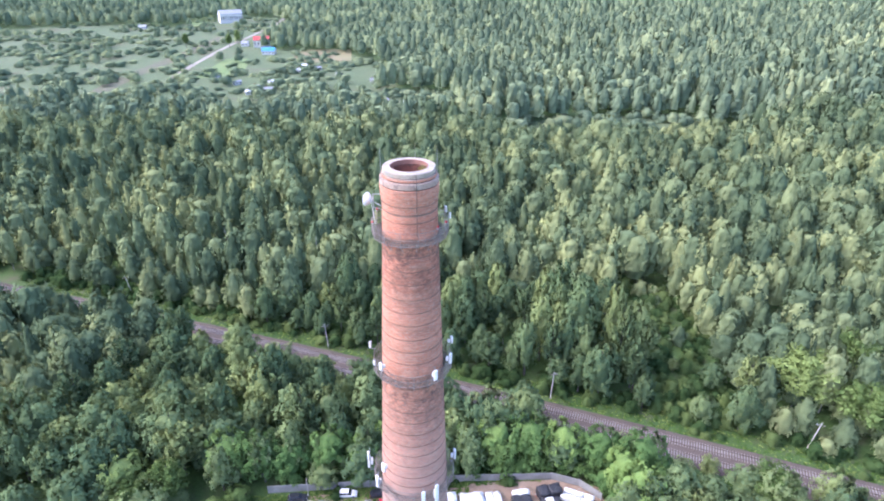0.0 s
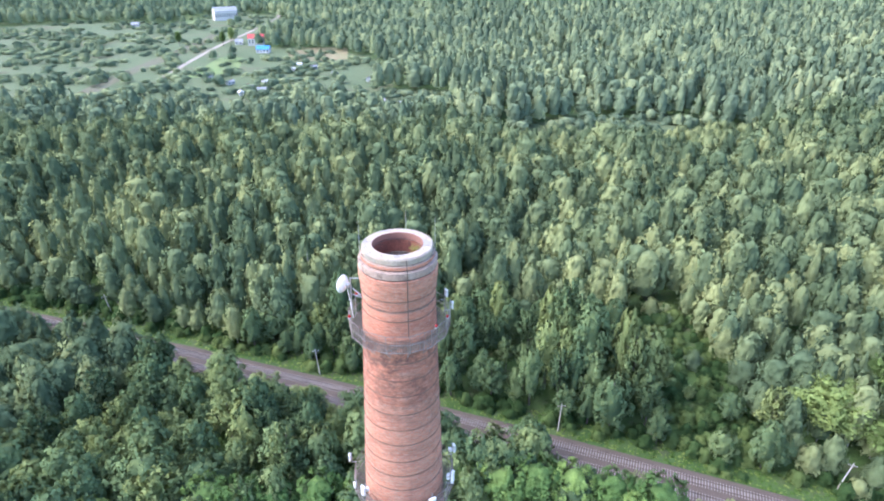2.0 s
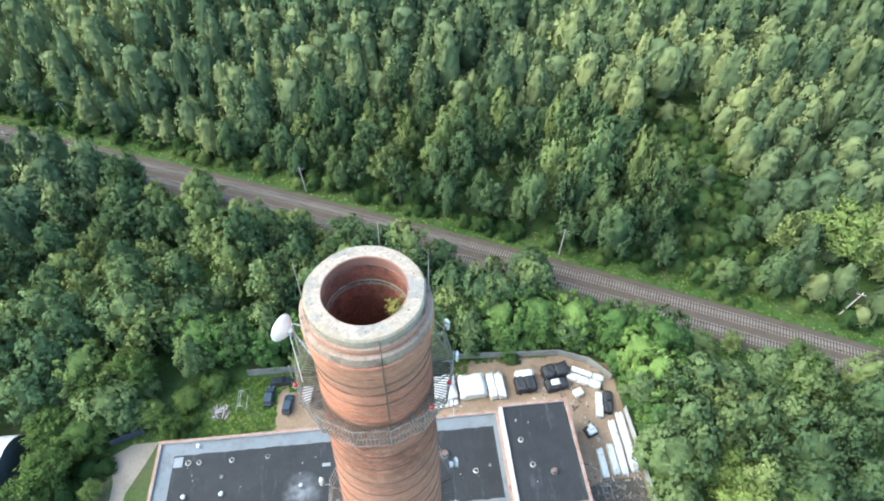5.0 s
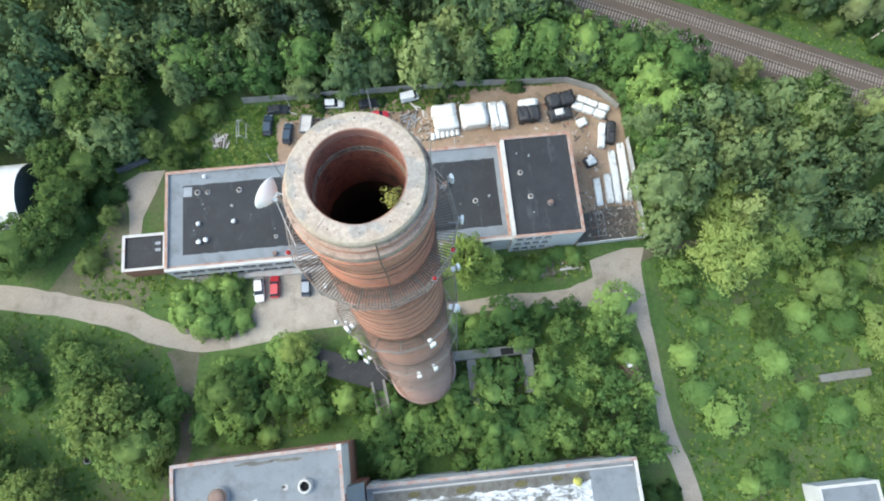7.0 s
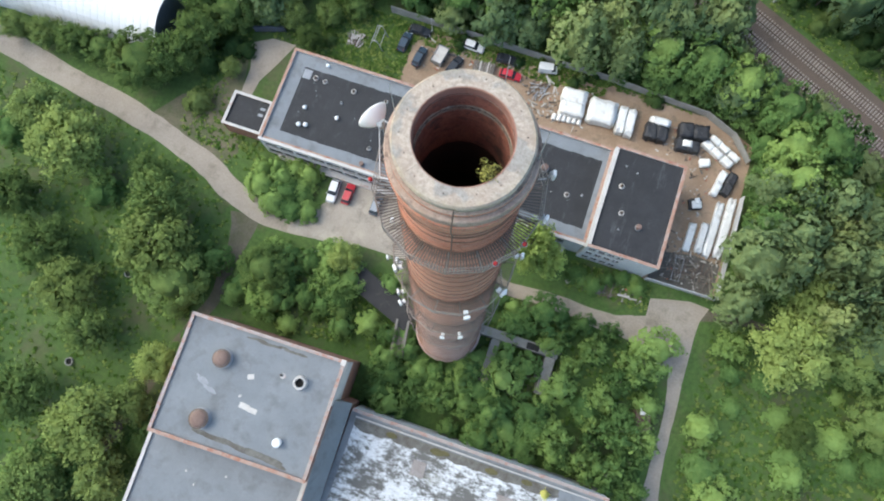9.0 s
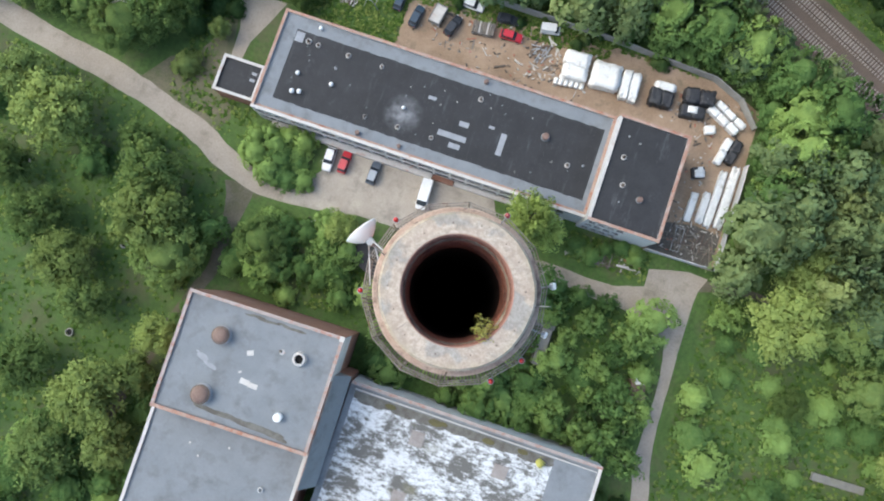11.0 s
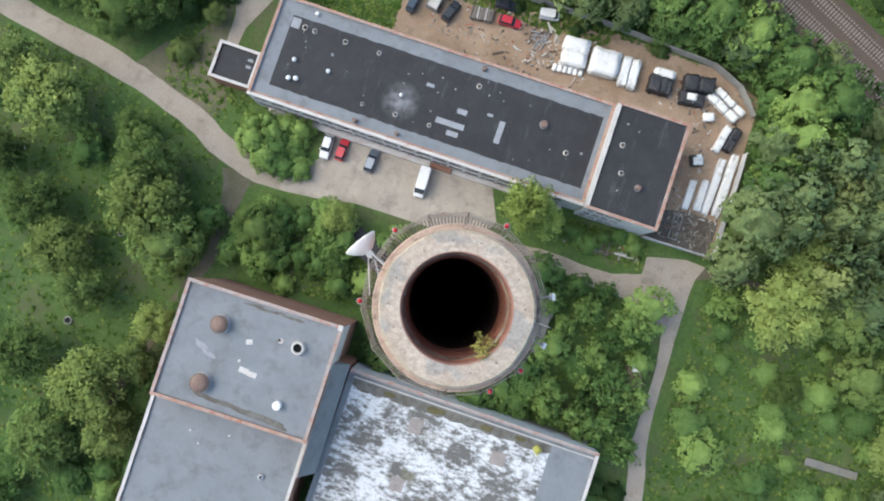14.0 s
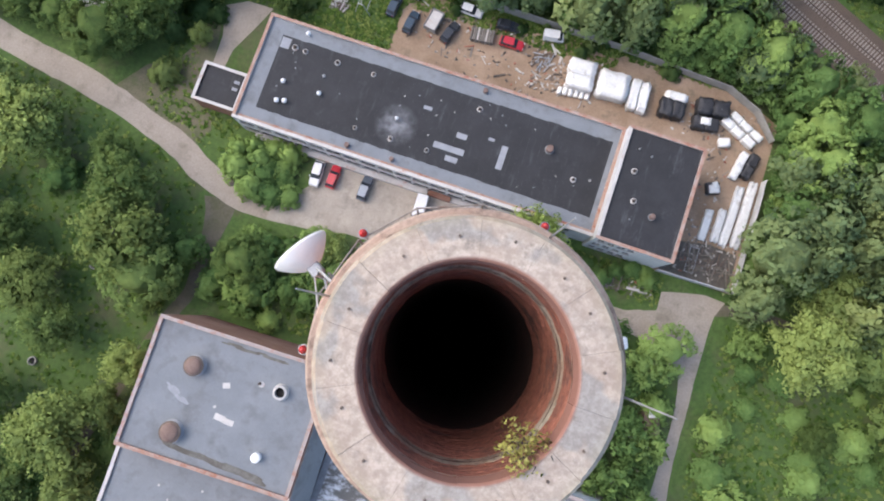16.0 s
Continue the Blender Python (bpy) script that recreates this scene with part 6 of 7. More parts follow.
ob = part("bench", Mesh().box(-1.1, -0.2, 0.42, 1.1, 0.2, 0.5).box(-0.95, -0.15, 0, -0.8, 0.15, 0.42).box(0.8, -0.15, 0, 0.95, 0.15, 0.42), M_WHITECOPE, m=pose(27.5, 15.6, 0, 0, 0, 5))
tagged(ob, "plain white bench standing in weeds", "bench")
ob = part("climbing_frame", Mesh().path([(-0.9, 0, 0), (-0.3, 0, 2.6), (0.3, 0, 2.6), (0.9, 0, 0)], 0.05).path([(-0.9, 1.6, 0), (-0.3, 1.6, 2.6), (0.3, 1.6, 2.6), (0.9, 1.6, 0)], 0.05).path([(0, 0, 2.6), (0, 1.6, 2.6)], 0.05).path([(-0.6, 0, 1.3), (-0.6, 1.6, 1.3)], 0.05).path([(0.6, 0, 1.3), (0.6, 1.6, 1.3)], 0.05), M_GALV, m=pose(-30.3, 46.3, 0) @ Matrix.Diagonal((1.5, 2.0, 1.25, 1)))
tagged(ob, "bare steel tube frame standing on grass", "frame")
ob = thing("trailer", "grey box trailer with pale load in the yard", "trailer", m=pose(-18.1, 48.6, 0, 0, 0, 80))
part("bed", Mesh().box(-1.8, -1.1, 0.5, 1.8, 1.1, 0.65, None, 0.02), P_DULL, ob)
for x0, y0, x1, y1 in ((-1.8, -1.1, 1.8, -1.0), (-1.8, 1.0, 1.8, 1.1), (-1.8, -1.0, -1.7, 1.0), (1.7, -1.0, 1.8, 1.0)):
    part("side_board", Mesh().box(x0, y0, 0.65, x1, y1, 1.5, None, 0.015), P_DULL, ob)
part("load", Mesh().box(-1.68, -0.98, 0.65, 1.68, 0.98, 1.35, None, 0.08), M_WHITECOPE, ob, "pale load")
for y in (-1.2, 1.0):
    part("wheel", Mesh().rod((-0.4, y, 0.32), (-0.4, y + 0.2, 0.32), 0.32, n=14), M_DARKHOLE, ob)
ob = part("lamp_post", Mesh().rod((0, 0, 0), (0, 0, 5.5), 0.09, 0.06).rod((0, 0, 5.5), (0.4, -0.2, 5.6), 0.04), M_WHITECOPE, m=pose(-21.2, 53.2, 0, 4, 0, 0))
tagged(ob, "thin pale lamp post by the fence", "lamp post")



def litter():
    """Broken bricks, boards and crates strewn over the yard, along walls and the fence."""
    r = np.random.default_rng(77)
    spots = ((-22, 40, 12, 52, 170), (0, 43, 7, 50, 90), (30, 21, 42, 30, 150), (31, 33, 37, 45, 50), (17, 14.5, 31, 17.5, 60), (-28, 4.5, -18, 6.5, 60), (24, 43.5, 40, 50, 90), (5, -6, 20, 3, 50))
    mesh = Mesh()
    for x0, y0, x1, y1, n in spots:
        for i in range(n):
            l, w, h = r.uniform(0.12, 0.7) * (1 + 2 * (r.random() < 0.15)), r.uniform(0.08, 0.35), r.uniform(0.05, 0.25)
            mesh.box(-l / 2, -w / 2, 0, l / 2, w / 2, h, pose(r.uniform(x0, x1), r.uniform(y0, y1), 0.02, 0, r.uniform(-6, 6), r.uniform(0, 180)))
    m, t, p = nodes_of("yard_litter")
    isl = add(t, "NewGeometry").outputs["Random Per Island"]
    col = mix(t, ramp(t, isl, 0.3, 0.8), (0.09, 0.075, 0.065), (0.5, 0.47, 0.43))
    col = mix(t, ramp(t, isl, 0.92, 0.93), col, (0.33, 0.12, 0.08))
    t.links.new(col, p.inputs["Base Color"])
    p.inputs["Roughness"].default_value = 0.9
    return tagged(part("litter", mesh, m), "broken boards, bricks and scrap strewn on the ground", "litter", kind="stuff")


litter()
# concrete pad beside the annex, ground marks
tagged(slab("bare_ground", [(-66, 20.6), (-60.9, 18.6), (-53.8, 16.6), (-49.3, 15.6), (-47.6, 18.5), (-49.6, 23.5), (-51.2, 29), (-52.7, 36.3), (-55, 37), (-56, 31), (-58, 27.6), (-62, 26)], 0.016, M_DRYGRASS), "dry trampled grass and bare earth beside the lane", "ground")
tagged(slab("pavement", [(-51.6, 28.6), (-49.6, 28.6), (-49.2, 33), (-47, 37.8), (-45.2, 42.2), (-49.9, 42.1), (-53.5, 40), (-51.8, 35)], 0.03, M_ROAD), "pale concrete path round the annex", "pavement")
ob = part("water_barrel", Mesh().lathe([(0.4, 0), (0.44, 0.4), (0.42, 0.95), (0.0, 0.97)], 14), M_WHITEMETAL, m=pose(-54.2, 38.2, 0))
tagged(ob, "white metal barrel at the path's edge", "barrel")
ob = part("low_wall", Mesh().box(-3, -0.2, 0, 3, 0.2, 1.6, None, 0.03), M_DARKEND, m=pose(-51.0, 43.4, 0, 0, 0, 18))
tagged(ob, "dark low wall beside the path", "wall")
for x, y in ((-79.7, -0.5), (-60.4, -22.3), (-61.0, -26.6), (-87.1, -0.8), (-57.5, -9)):
    ob = thing("well_ring", "weathered concrete shaft ring in the grass", "well", "well rings", pose(x, y, 0))
    part("ring", Mesh().lathe([(0.75, 0), (0.72, 0.4), (0.55, 0.42), (0.53, 0.02)], 18), M_FENCE, ob)
    # dark disc in place of the shade down the shaft
    part("cover", Mesh().disc(0.54, 0.12, 18), M_DARKHOLE, ob)

# ---- ruins and ducts round the chimney's foot ----
M_OLDCONC = surface("old_concrete", (0.18, 0.175, 0.155), (0.27, 0.255, 0.23), 0.5, 0.95, 5, 0.3, 0.3, 0.02, ((0.15, 0.15, 0.1), 0.5, 0.52, 0.68))
ob = thing("flue_duct", "long low flue duct with black bitumen roof", "duct", m=pose(-15.4, 2.5, 0, 0, 0, -21))
M_TAR = surface("black_tar", (0.016, 0.016, 0.018), (0.03, 0.029, 0.03), 0.6, 0.75, 5, 0.3, 0.3, 0.02, ((0.07, 0.065, 0.05), 0.7, 0.58, 0.72))
part("wall", Mesh().box(-3.6, -1.9, 0, 9.6, -1.6, 2.6), M_OLDCONC, ob)
part("wall", Mesh().box(-3.6, 1.6, 0, 9.6, 1.9, 2.6), M_OLDCONC, ob)
part("wall", Mesh().box(-3.6, -1.6, 0, -3.3, 1.6, 2.6), M_OLDCONC, ob)
part("roof", Mesh().box(-3.8, -2.05, 2.6, 9.6, 2.05, 2.8, None, 0.03), M_TAR, ob)
ob = thing("concrete_ruin", "ruined grey concrete pit walls among shrubs", "ruin", m=pose(0, 0, 0))
part("wall", Mesh().box(4.8, 1.0, 0, 19.2, 2.6, 2.6, None, 0.08), M_OLDCONC, ob)
part("wall", Mesh().box(17.2, -5.5, 0, 19.0, 1.0, 2.5, None, 0.08), M_OLDCONC, ob)
part("wall", Mesh().box(7.6, -6.5, 0, 9.2, 1.0, 2.4, None, 0.08), M_OLDCONC, ob)
# flat dark box on the wall top, painted as the shade of a hole
part("opening", Mesh().box(13.6, 1.2, 2.602, 15.8, 2.3, 2.61), M_DARKHOLE, ob)
ob = thing("concrete_trough", "old concrete trough beside the chimney foot", "trough", m=pose(-7.4, -4.2, 0, 0, 0, 8))
part("wall", Mesh().box(-1.2, -3.2, 0, -0.75, 3.2, 3.0, None, 0.05), M_OLDCONC, ob)
part("wall", Mesh().box(0.75, -3.2, 0, 1.2, 3.2, 3.0, None, 0.05), M_OLDCONC, ob)
part("floor", Mesh().box(-0.75, -3.2, 0, 0.75, 3.2, 2.2), M_TIMBER, ob)
ob = thing("hut", "rusty iron hut with a white lid among bushes", "hut", m=pose(36.0, -4.0, 0, 0, 0, 15))
part("wall", Mesh().box(-1.2, -1.8, 0, 1.2, 1.8, 2.0, None, 0.05), M_VENTRUST, ob)
part("lid", Mesh().box(-0.6, 1.0, 2.0, 0.9, 2.2, 2.5, None, 0.05), M_WHITEMETAL, ob)
ob = part("concrete_slab", Mesh().box(-4.6, -0.7, 0, 4.6, 0.7, 0.5, None, 0.05), M_OLDCONC, m=pose(73.5, -8.1, 0, 0, 0, 2))
tagged(ob, "long grey concrete slab lying in grass", "slab")

# far lane and worn strip beyond the wood
far_lane = smooth_line([(-188, 520), (-186, 550), (-185, 597), (-178, 705), (-168, 788), (-158, 879), (-152, 975), (-168, 1113)], 4)
tagged(strip("road", far_lane, [5] * len(far_lane), 0.05, M_ROAD), "pale lane winding to far houses", "road")
far_strip = smooth_line([(-228, 465), (-227, 492), (-224, 547), (-217, 605), (-208, 674), (-200, 790)], 4)
tagged(strip("bare_track", far_strip, [15] * len(far_strip), 0.045, M_DRYGRASS), "broad bare earth strip across the meadow", "track")
tagged(slab("meadow", [(-90, 604), (-60, 600), (-33, 607), (-35, 660), (-37, 681), (-70, 684), (-98, 668)], 0.05, M_HAY), "dry yellow hay field beside the wood", "meadow")
tagged(slab("meadow", [(-168, 523), (-127, 533), (-132, 580), (-138, 623), (-161, 625)], 0.054, M_LAWN), "mown bright green lawn by the lane", "meadow")
tagged(slab("meadow", [(-317, 1028), (-261, 896), (-255, 987), (-299, 1136)], 0.058, M_LAWN), "far bright green meadow", "meadow")


# ---- trees ----
rng = np.random.default_rng(7)


def bark_mesh(name, h, r, seed):
    q = np.random.default_rng(seed)
    mesh = Mesh()
    bend = q.normal(size=2) * 0.02
    top = Vector((bend[0], bend[1], h * 0.9))
    mid = Vector((bend[0] * 0.3, bend[1] * 0.3, h * 0.45))
    mesh.rod((0, 0, -0.02), mid, r, r * 0.65, 7, False).rod(mid, top, r * 0.65, r * 0.15, 6, False)
    for i in range(7):
        s = 0.3 + 0.08 * i
        a = i * 2.4
        p = Vector((bend[0] * s, bend[1] * s, h * s))
        l = h * 0.2 * (1.2 - s)
        mesh.rod(p, p + Vector((math.cos(a) * l, math.sin(a) * l, l * 0.8)), r * 0.3, r * 0.08, 5, False)
    return mesh.data(name, M_BARK)


# single trees: x, y, height, crown width
YARD_TREES = [
    (-74.5, 9.2, 12.0, 16.0), (-71.0, -8.5, 9.0, 12.0), (-54.5, 4.8, 12.0, 12.0), (-51.5, -2.3, 13.0, 16.5), (-47.0, -7.5, 11.0, 11.5),
    (-64.0, -14.0, 9.0, 13.0), (-44.4, -21.2, 8.0, 8.6), (-50.8, -33.4, 12.0, 14.5), (-55.9, -45.7, 9.0, 13.3), (-69.0, 28.2, 10.0, 11.0),
    (8.9, 17.0, 16.5, 10.5), (12.2, 16.0, 12.0, 7.0), (-21.0, 5.6, 7.5, 7.0), (54.8, 14.2, 12.0, 16.0), (57.4, 23.0, 11.0, 14.0),
    (103.5, 73.0, 18.0, 20.0), (113.0, 62.0, 15.0, 16.0), (122.0, 80.0, 17.0, 15.0), (76.0, 41.0, 13.0, 13.0),
]
MORE_TREES = [
    (66.8, 18.3, 10.0, 12.4), (48.7, 25.7, 10.0, 10.4), (-83.5, 13.4, 9.0, 11.5), (-64, 30.5, 9.5, 10.0), (-61, 36, 10, 10), (-57.5, 43, 9, 9), (-63, 44, 10, 10), (-54.0, 33.0, 5, 4.5),
    (-90, 28.4, 6, 7.5), (-84, 28.8, 6.5, 8), (-78.5, 28.8, 6, 7), (-96, 27.8, 6, 7), (-73, 28, 7, 8), (-42, 43, 6, 6), (-40.5, 49, 5, 6), (-36, 52.8, 4.5, 5),
    (-60, 9.5, 7, 8), (-58, -20, 9, 10), (-46, -28.5, 8, 8.5), (-80, -2, 9, 11), (-33.5, -0.5, 8, 8.5),
    (-56, 50, 11, 10), (-50, 54.5, 12, 10), (-46.5, 46.5, 6, 6.5), (-52, 46.5, 7, 8), (-60, 56, 13, 10),
    (-55.8, -44.4, 9, 12), (-46.2, -41.2, 8, 10), (-64.4, -33.0, 9, 12), (-53.5, -38.0, 7, 9),
    (72, 8, 8, 9), (80, -2, 9, 11), (78, -14, 8, 10), (61, 2, 5, 6.5), (84, 10, 10, 11),
]


def boxed(x, y, x0, y0, x1, y1):
    return (x > x0) & (x < x1) & (y > y0) & (y < y1)


def rail_off(x, y):
    return (y - rail_y(x)) / math.sqrt(1 + 0.455**2)


def in_oval(x, y, cx, cy, a, b):
    return (x - cx) ** 2 / a**2 + (y - cy) ** 2 / b**2 < 1


def far_meadow(x, y):
    return in_oval(x, y, -125, 530, 135, 150) or in_oval(x, y, -380, 650, 250, 265) or in_oval(x, y, -205, 850, 85, 170)


def tree_chance(x, y):
    """How likely a wood tree stands at a place, and how tall the wood is there."""
    off = rail_off(x, y)
    if -5.5 < off < 10.5:
        return 0.0, 0
    if boxed(x, y, -35, 55.4, 47, 66) and off < -5.5:  # close against the yard fence
        return 1.0, 12.5
    if boxed(x, y, -110, -60, 44, 55.9):  # works, yards and meadow
        if boxed(x, y, -66, 45, -45, 60):
            return 0.85, 9
        return (0.9, 11) if boxed(x, y, -110, 47, -44, 60) else (0.0, 0)
    if boxed(x, y, 43, 17, 130, 60):
        return 0.95, 12
    if boxed(x, y, 43, -80, 130, 17):
        return (0.0, 5) if x < 82 else (0.8, 8)
    if y < -45:
        return 0.8, 11
    if x < -110 and y < 25:
        return 0.5, 9
    if 0 <= off:
        if in_oval(x, y, 80, 103, 13, 34):  # scrubby hollow north of the line
            return 0.2, 8
        if x > 88 and y < 130:
            return 0.95, 15.5
        if far_meadow(x, y):
            return 0.05, 8
        if in_oval(x, y, 12, 420, 48, 40) or in_oval(x, y, 165, 276, 30, 10):
            return 0.08, 7
        if in_oval(x, y, 150, 318, 85, 50):  # young growth before the tall wood
            return 0.8, 7.5
        if x > 60 and y > 355:
            return 1.0, 25.0
        return 1.0, 19.0
    return 1.0, 14.8


near_wood, mid_wood, far_wood, scrub = [], [], [], []
for gx in np.arange(-420, 420, 5.9):
    for gy in np.arange(-75, 330, 5.9):
        dist = math.hypot(gx, gy + 10)
        if abs(gx) > 75 + (gy + 40) * 0.95 or (gy > 60 and not -58 - (gy + 46) * 0.66 < gx < 40 + (gy + 46) * 0.88):
            continue
        x, y = gx + rng.uniform(-2.7, 2.7), gy + rng.uniform(-2.7, 2.7)
        p, h = tree_chance(x, y)
        off = rail_off(x, y)
        # taller and lower groups
        h *= 1 + 0.4 * noise.noise(Vector((x * 0.03, y * 0.03, 3)))
        gap = off > 12 and noise.noise(Vector((x * 0.05, y * 0.05, 21))) < -0.34
        if rng.random() < p * (0.35 if gap else 0.97):
            h = h * rng.uniform(0.6, 1.3)
            if off < 0:  # lower towards the line
                low = 0.75 if x < -42 else 0.34 if x < -10 else 0.45 if 45 < x < 82 else 0.68
                h *= min(1.0, low + max(0.0, -6.5 - off) * 0.06)
            if 10 < off < 20:
                h *= 0.72
            w = (4.2 + 0.24 * h) * 1.08 if off < 0 else 3.6 + (0.2 + min(0.1, max(0, off - 40) * 0.0009)) * h
            (near_wood if dist < 150 else mid_wood).append((x, y, h, w * rng.uniform(0.85, 1.4)))
for gy in 330 + np.cumsum(np.linspace(9.0, 19, 64)):
    for gx in np.arange(-900, 1250, 9.5 + (gy - 330) * 0.009):
        if not -30 - (gy + 46) * 0.65 < gx < 30 + (gy + 46) * 0.88:
            continue
        x, y = gx + rng.uniform(-4.5, 4.5), gy + rng.uniform(-4.5, 4.5)
        p, h = tree_chance(x, y)
        h *= 1 + 0.45 * noise.noise(Vector((x * 0.012, y * 0.012, 5)))
        if rng.random() < p * 0.97:
            far_wood.append((x, y, h * rng.uniform(0.75, 1.25), rng.uniform(9.0, 14.0) * (1 + (y - 330) / 2200)))
        elif boxed(x, y, -190, 560, -95, 830) and not boxed(x, y, -150, 560, -100, 620):
            continue
        elif p < 0.2 and noise.noise(Vector((x * 0.02, y * 0.02, 9))) > -0.12 and rng.random() < 0.92:
            far_wood.append((x, y, rng.uniform(2, 5.5), rng.uniform(8, 17)))


def keep_clear(x, y, gap=0.0):
    """Places where no bush may stand: chimney foot, ruins, ducts, roads, buildings."""
    if math.hypot(x, y) < 6.6 + gap or boxed(x, y, -37.5 - gap, -60, 32.8 + gap, -16.2 + gap) or boxed(x, y, -37.3 - gap, -30, -10.8 + gap, -9.0 + gap):
        return True
    if boxed(x, y, 5, 0.9, 19.3, 2.7) or boxed(x, y, 17, -5.6, 19.1, 3) or boxed(x, y, 7.4, -6.6, 9.3, 1) or boxed(x, y, -9.2, -7.8, -5.6, -0.8) or boxed(x, y, 34, -6.5, 38, -1.5):
        return True
    d = Vector((0.934, -0.358))
    u = Vector((x + 15.4, y - 2.5))
    return -3.5 < u.dot(d) < 10 and abs(u.x * d.y - u.y * d.x) < 2.1


FENCE_BUSHES = [(16, 56.6, 4.5, 5.5), (22, 56.4, 5, 6), (27, 56.2, 4.2, 5.5), (31.5, 55.8, 5, 6), (36, 54.9, 5.5, 6), (40, 53, 5, 6), (43.8, 50, 5.5, 6.5), (46.2, 45, 5, 6), (46.8, 40.5, 5.5, 6), (46, 36, 5, 5.5), (45.8, 31, 4.4, 5), (45.5, 26.5, 4, 5), (45.6, 22, 3.4, 4.5), (10, 56.8, 4.5, 5.5), (4, 57, 4, 5.5), (-3, 57, 4.5, 5.5), (-10, 57, 4, 5), (-18, 57.3, 4.5, 5.5), (-25, 57, 4.2, 5)]
thicket = FENCE_BUSHES + [(7.6 * math.cos(radians(a)), 7.6 * math.sin(radians(a)), 3.4 + 0.9 * math.sin(a), 4.6) for a in range(205, 345, 22)]  # bushes and saplings near the works: x, y, height, width


def scatter(x0, y0, x1, y1, step, chance, lo, hi, w, seed):
    r = random.Random(seed)
    y = y0
    while y < y1:
        x = x0
        while x < x1:
            px, py = x + r.uniform(-0.7, 0.7) * step, y + r.uniform(-0.7, 0.7) * step
            if seed in (8, 9) and noise.noise(Vector((px * 0.07, py * 0.07, seed))) < -0.22:  # open grass between the bushes
                x += step
                continue
            if r.random() < chance and not keep_clear(px, py, 0.3):
                h = r.uniform(lo, hi)
                thicket.append((px, py, h, w * (0.65 + 0.5 * h / hi) * r.uniform(0.7, 1.4)))
            x += step
        y += step


scatter(-36, -8, -8, 4.5, 3.6, 0.85, 2.5, 6.0, 5.0, 1)
scatter(-10, -16, 12, -6, 3.3, 0.95, 3.5, 6.5, 5.0, 2)
scatter(12, -16, 37, 7.5, 3.7, 0.92, 3.5, 8.0, 5.6, 3)
scatter(5, 3.5, 20, 7.5, 3.2, 0.7, 2.0, 4.5, 4.2, 4)
scatter(-41, 13.0, -31, 19.2, 2.3, 1.0, 2.0, 4.0, 4.4, 5)
scatter(-24, -1.0, -8, 7.0, 3.0, 0.75, 3.2, 6.0, 4.2, 15)
scatter(17, 14.6, 32, 18.8, 2.6, 0.65, 0.8, 2.6, 3.0, 6)
scatter(-26, 5.0, -15, 8.0, 3.2, 0.8, 3.5, 6.5, 5.0, 7)
scatter(44.5, -45, 84, 16, 4.8, 0.52, 0.7, 4.6, 5.2, 8)
scatter(-110, -60, -44, 10, 6.5, 0.24, 1.5, 6.5, 6.0, 9)
scatter(-46, -48, -39, -10, 4.2, 0.6, 1.5, 5.0, 5.0, 10)
scatter(33.5, -50, 40, -17, 4.0, 0.7, 2.0, 5.5, 4.8, 11)
scatter(-60, 28, -54, 44, 4.0, 0.6, 2.0, 6.0, 5.0, 12)
scatter(-44.5, 41, -36, 54, 3.6, 0.35, 1.0, 3.0, 3.6, 13)
scatter(-20, 53, 30, 54.2, 3.0, 0.5, 0.8, 2.0, 2.2, 14)
for gx in np.arange(-130, 175, 3.6):
    for gy in np.arange(30, 170, 3.6):
        x, y = gx + rng.uniform(-1.6, 1.6), gy + rng.uniform(-1.6, 1.6)
        off = rail_off(x, y)
        if (8.5 < off < 15 and rng.random() < 0.85) or (in_oval(x, y, 80, 100, 17, 38) and off > 11 and rng.random() < 0.9):
            scrub.append((x, y, rng.uniform(1.6, 5.0), rng.uniform(3.2, 6.0)))
        elif 6.8 < off < 8.5 and rng.random() < 0.25:
            scrub.append((x, y, rng.uniform(0.7, 1.6), rng.uniform(1.8, 3.2)))

PROTO = [crown_mesh("crown", plume_crown(5600, 38, 0.07, 20 + i), M_LEAF_Y) for i in range(4)] + [crown_mesh("crown", crown(3600, 70, 0.085, 26 + i, "round"), M_LEAF_Y) for i in range(2)]
WILLOW = crown_mesh("crown", plume_crown(6500, 36, 0.064, 95), M_LEAF_V)
PALE = [crown_mesh("crown", plume_crown(6500, 40, 0.064, 90 + i), M_LEAF_P) for i in range(3)]
PALE_AT = ((8.9, 17.0), (12.2, 16.0), (54.8, 14.2), (57.4, 23.0), (-51.5, -2.3), (-64.0, -14.0), (-50.8, -33.4), (-44.4, -21.2), (-74.5, 9.2), (-21.0, 5.6))
WOODS = [crown_mesh("crown", crown(1350, 48, 0.13, 30 + i, s), M_LEAF_N) for i, s in enumerate(("birch", "round", "birch", "ovate"))] + [crown_mesh("crown", plume_crown(1400, 20, 0.12, 80 + i), M_LEAF_N) for i in range(2)]
SAPLINGS = [crown_mesh("crown", crown(1150, 40, 0.13, 70 + i, "round"), M_LEAF) for i in range(3)] + [crown_mesh("crown", plume_crown(1100, 18, 0.125, 74 + i), M_LEAF) for i in range(3)]
BUSHES = [crown_mesh("crown", crown(620, 26, 0.165, 50 + i, "bush"), M_LEAF) for i in range(4)]
FENCE_CROWNS = [crown_mesh("crown", crown(2600, 70, 0.1, 110 + i, "round"), M_LEAF) for i in range(3)]
TRUNKS = [bark_mesh("trunk", 1.0, 0.018, 40 + i) for i in range(3)]


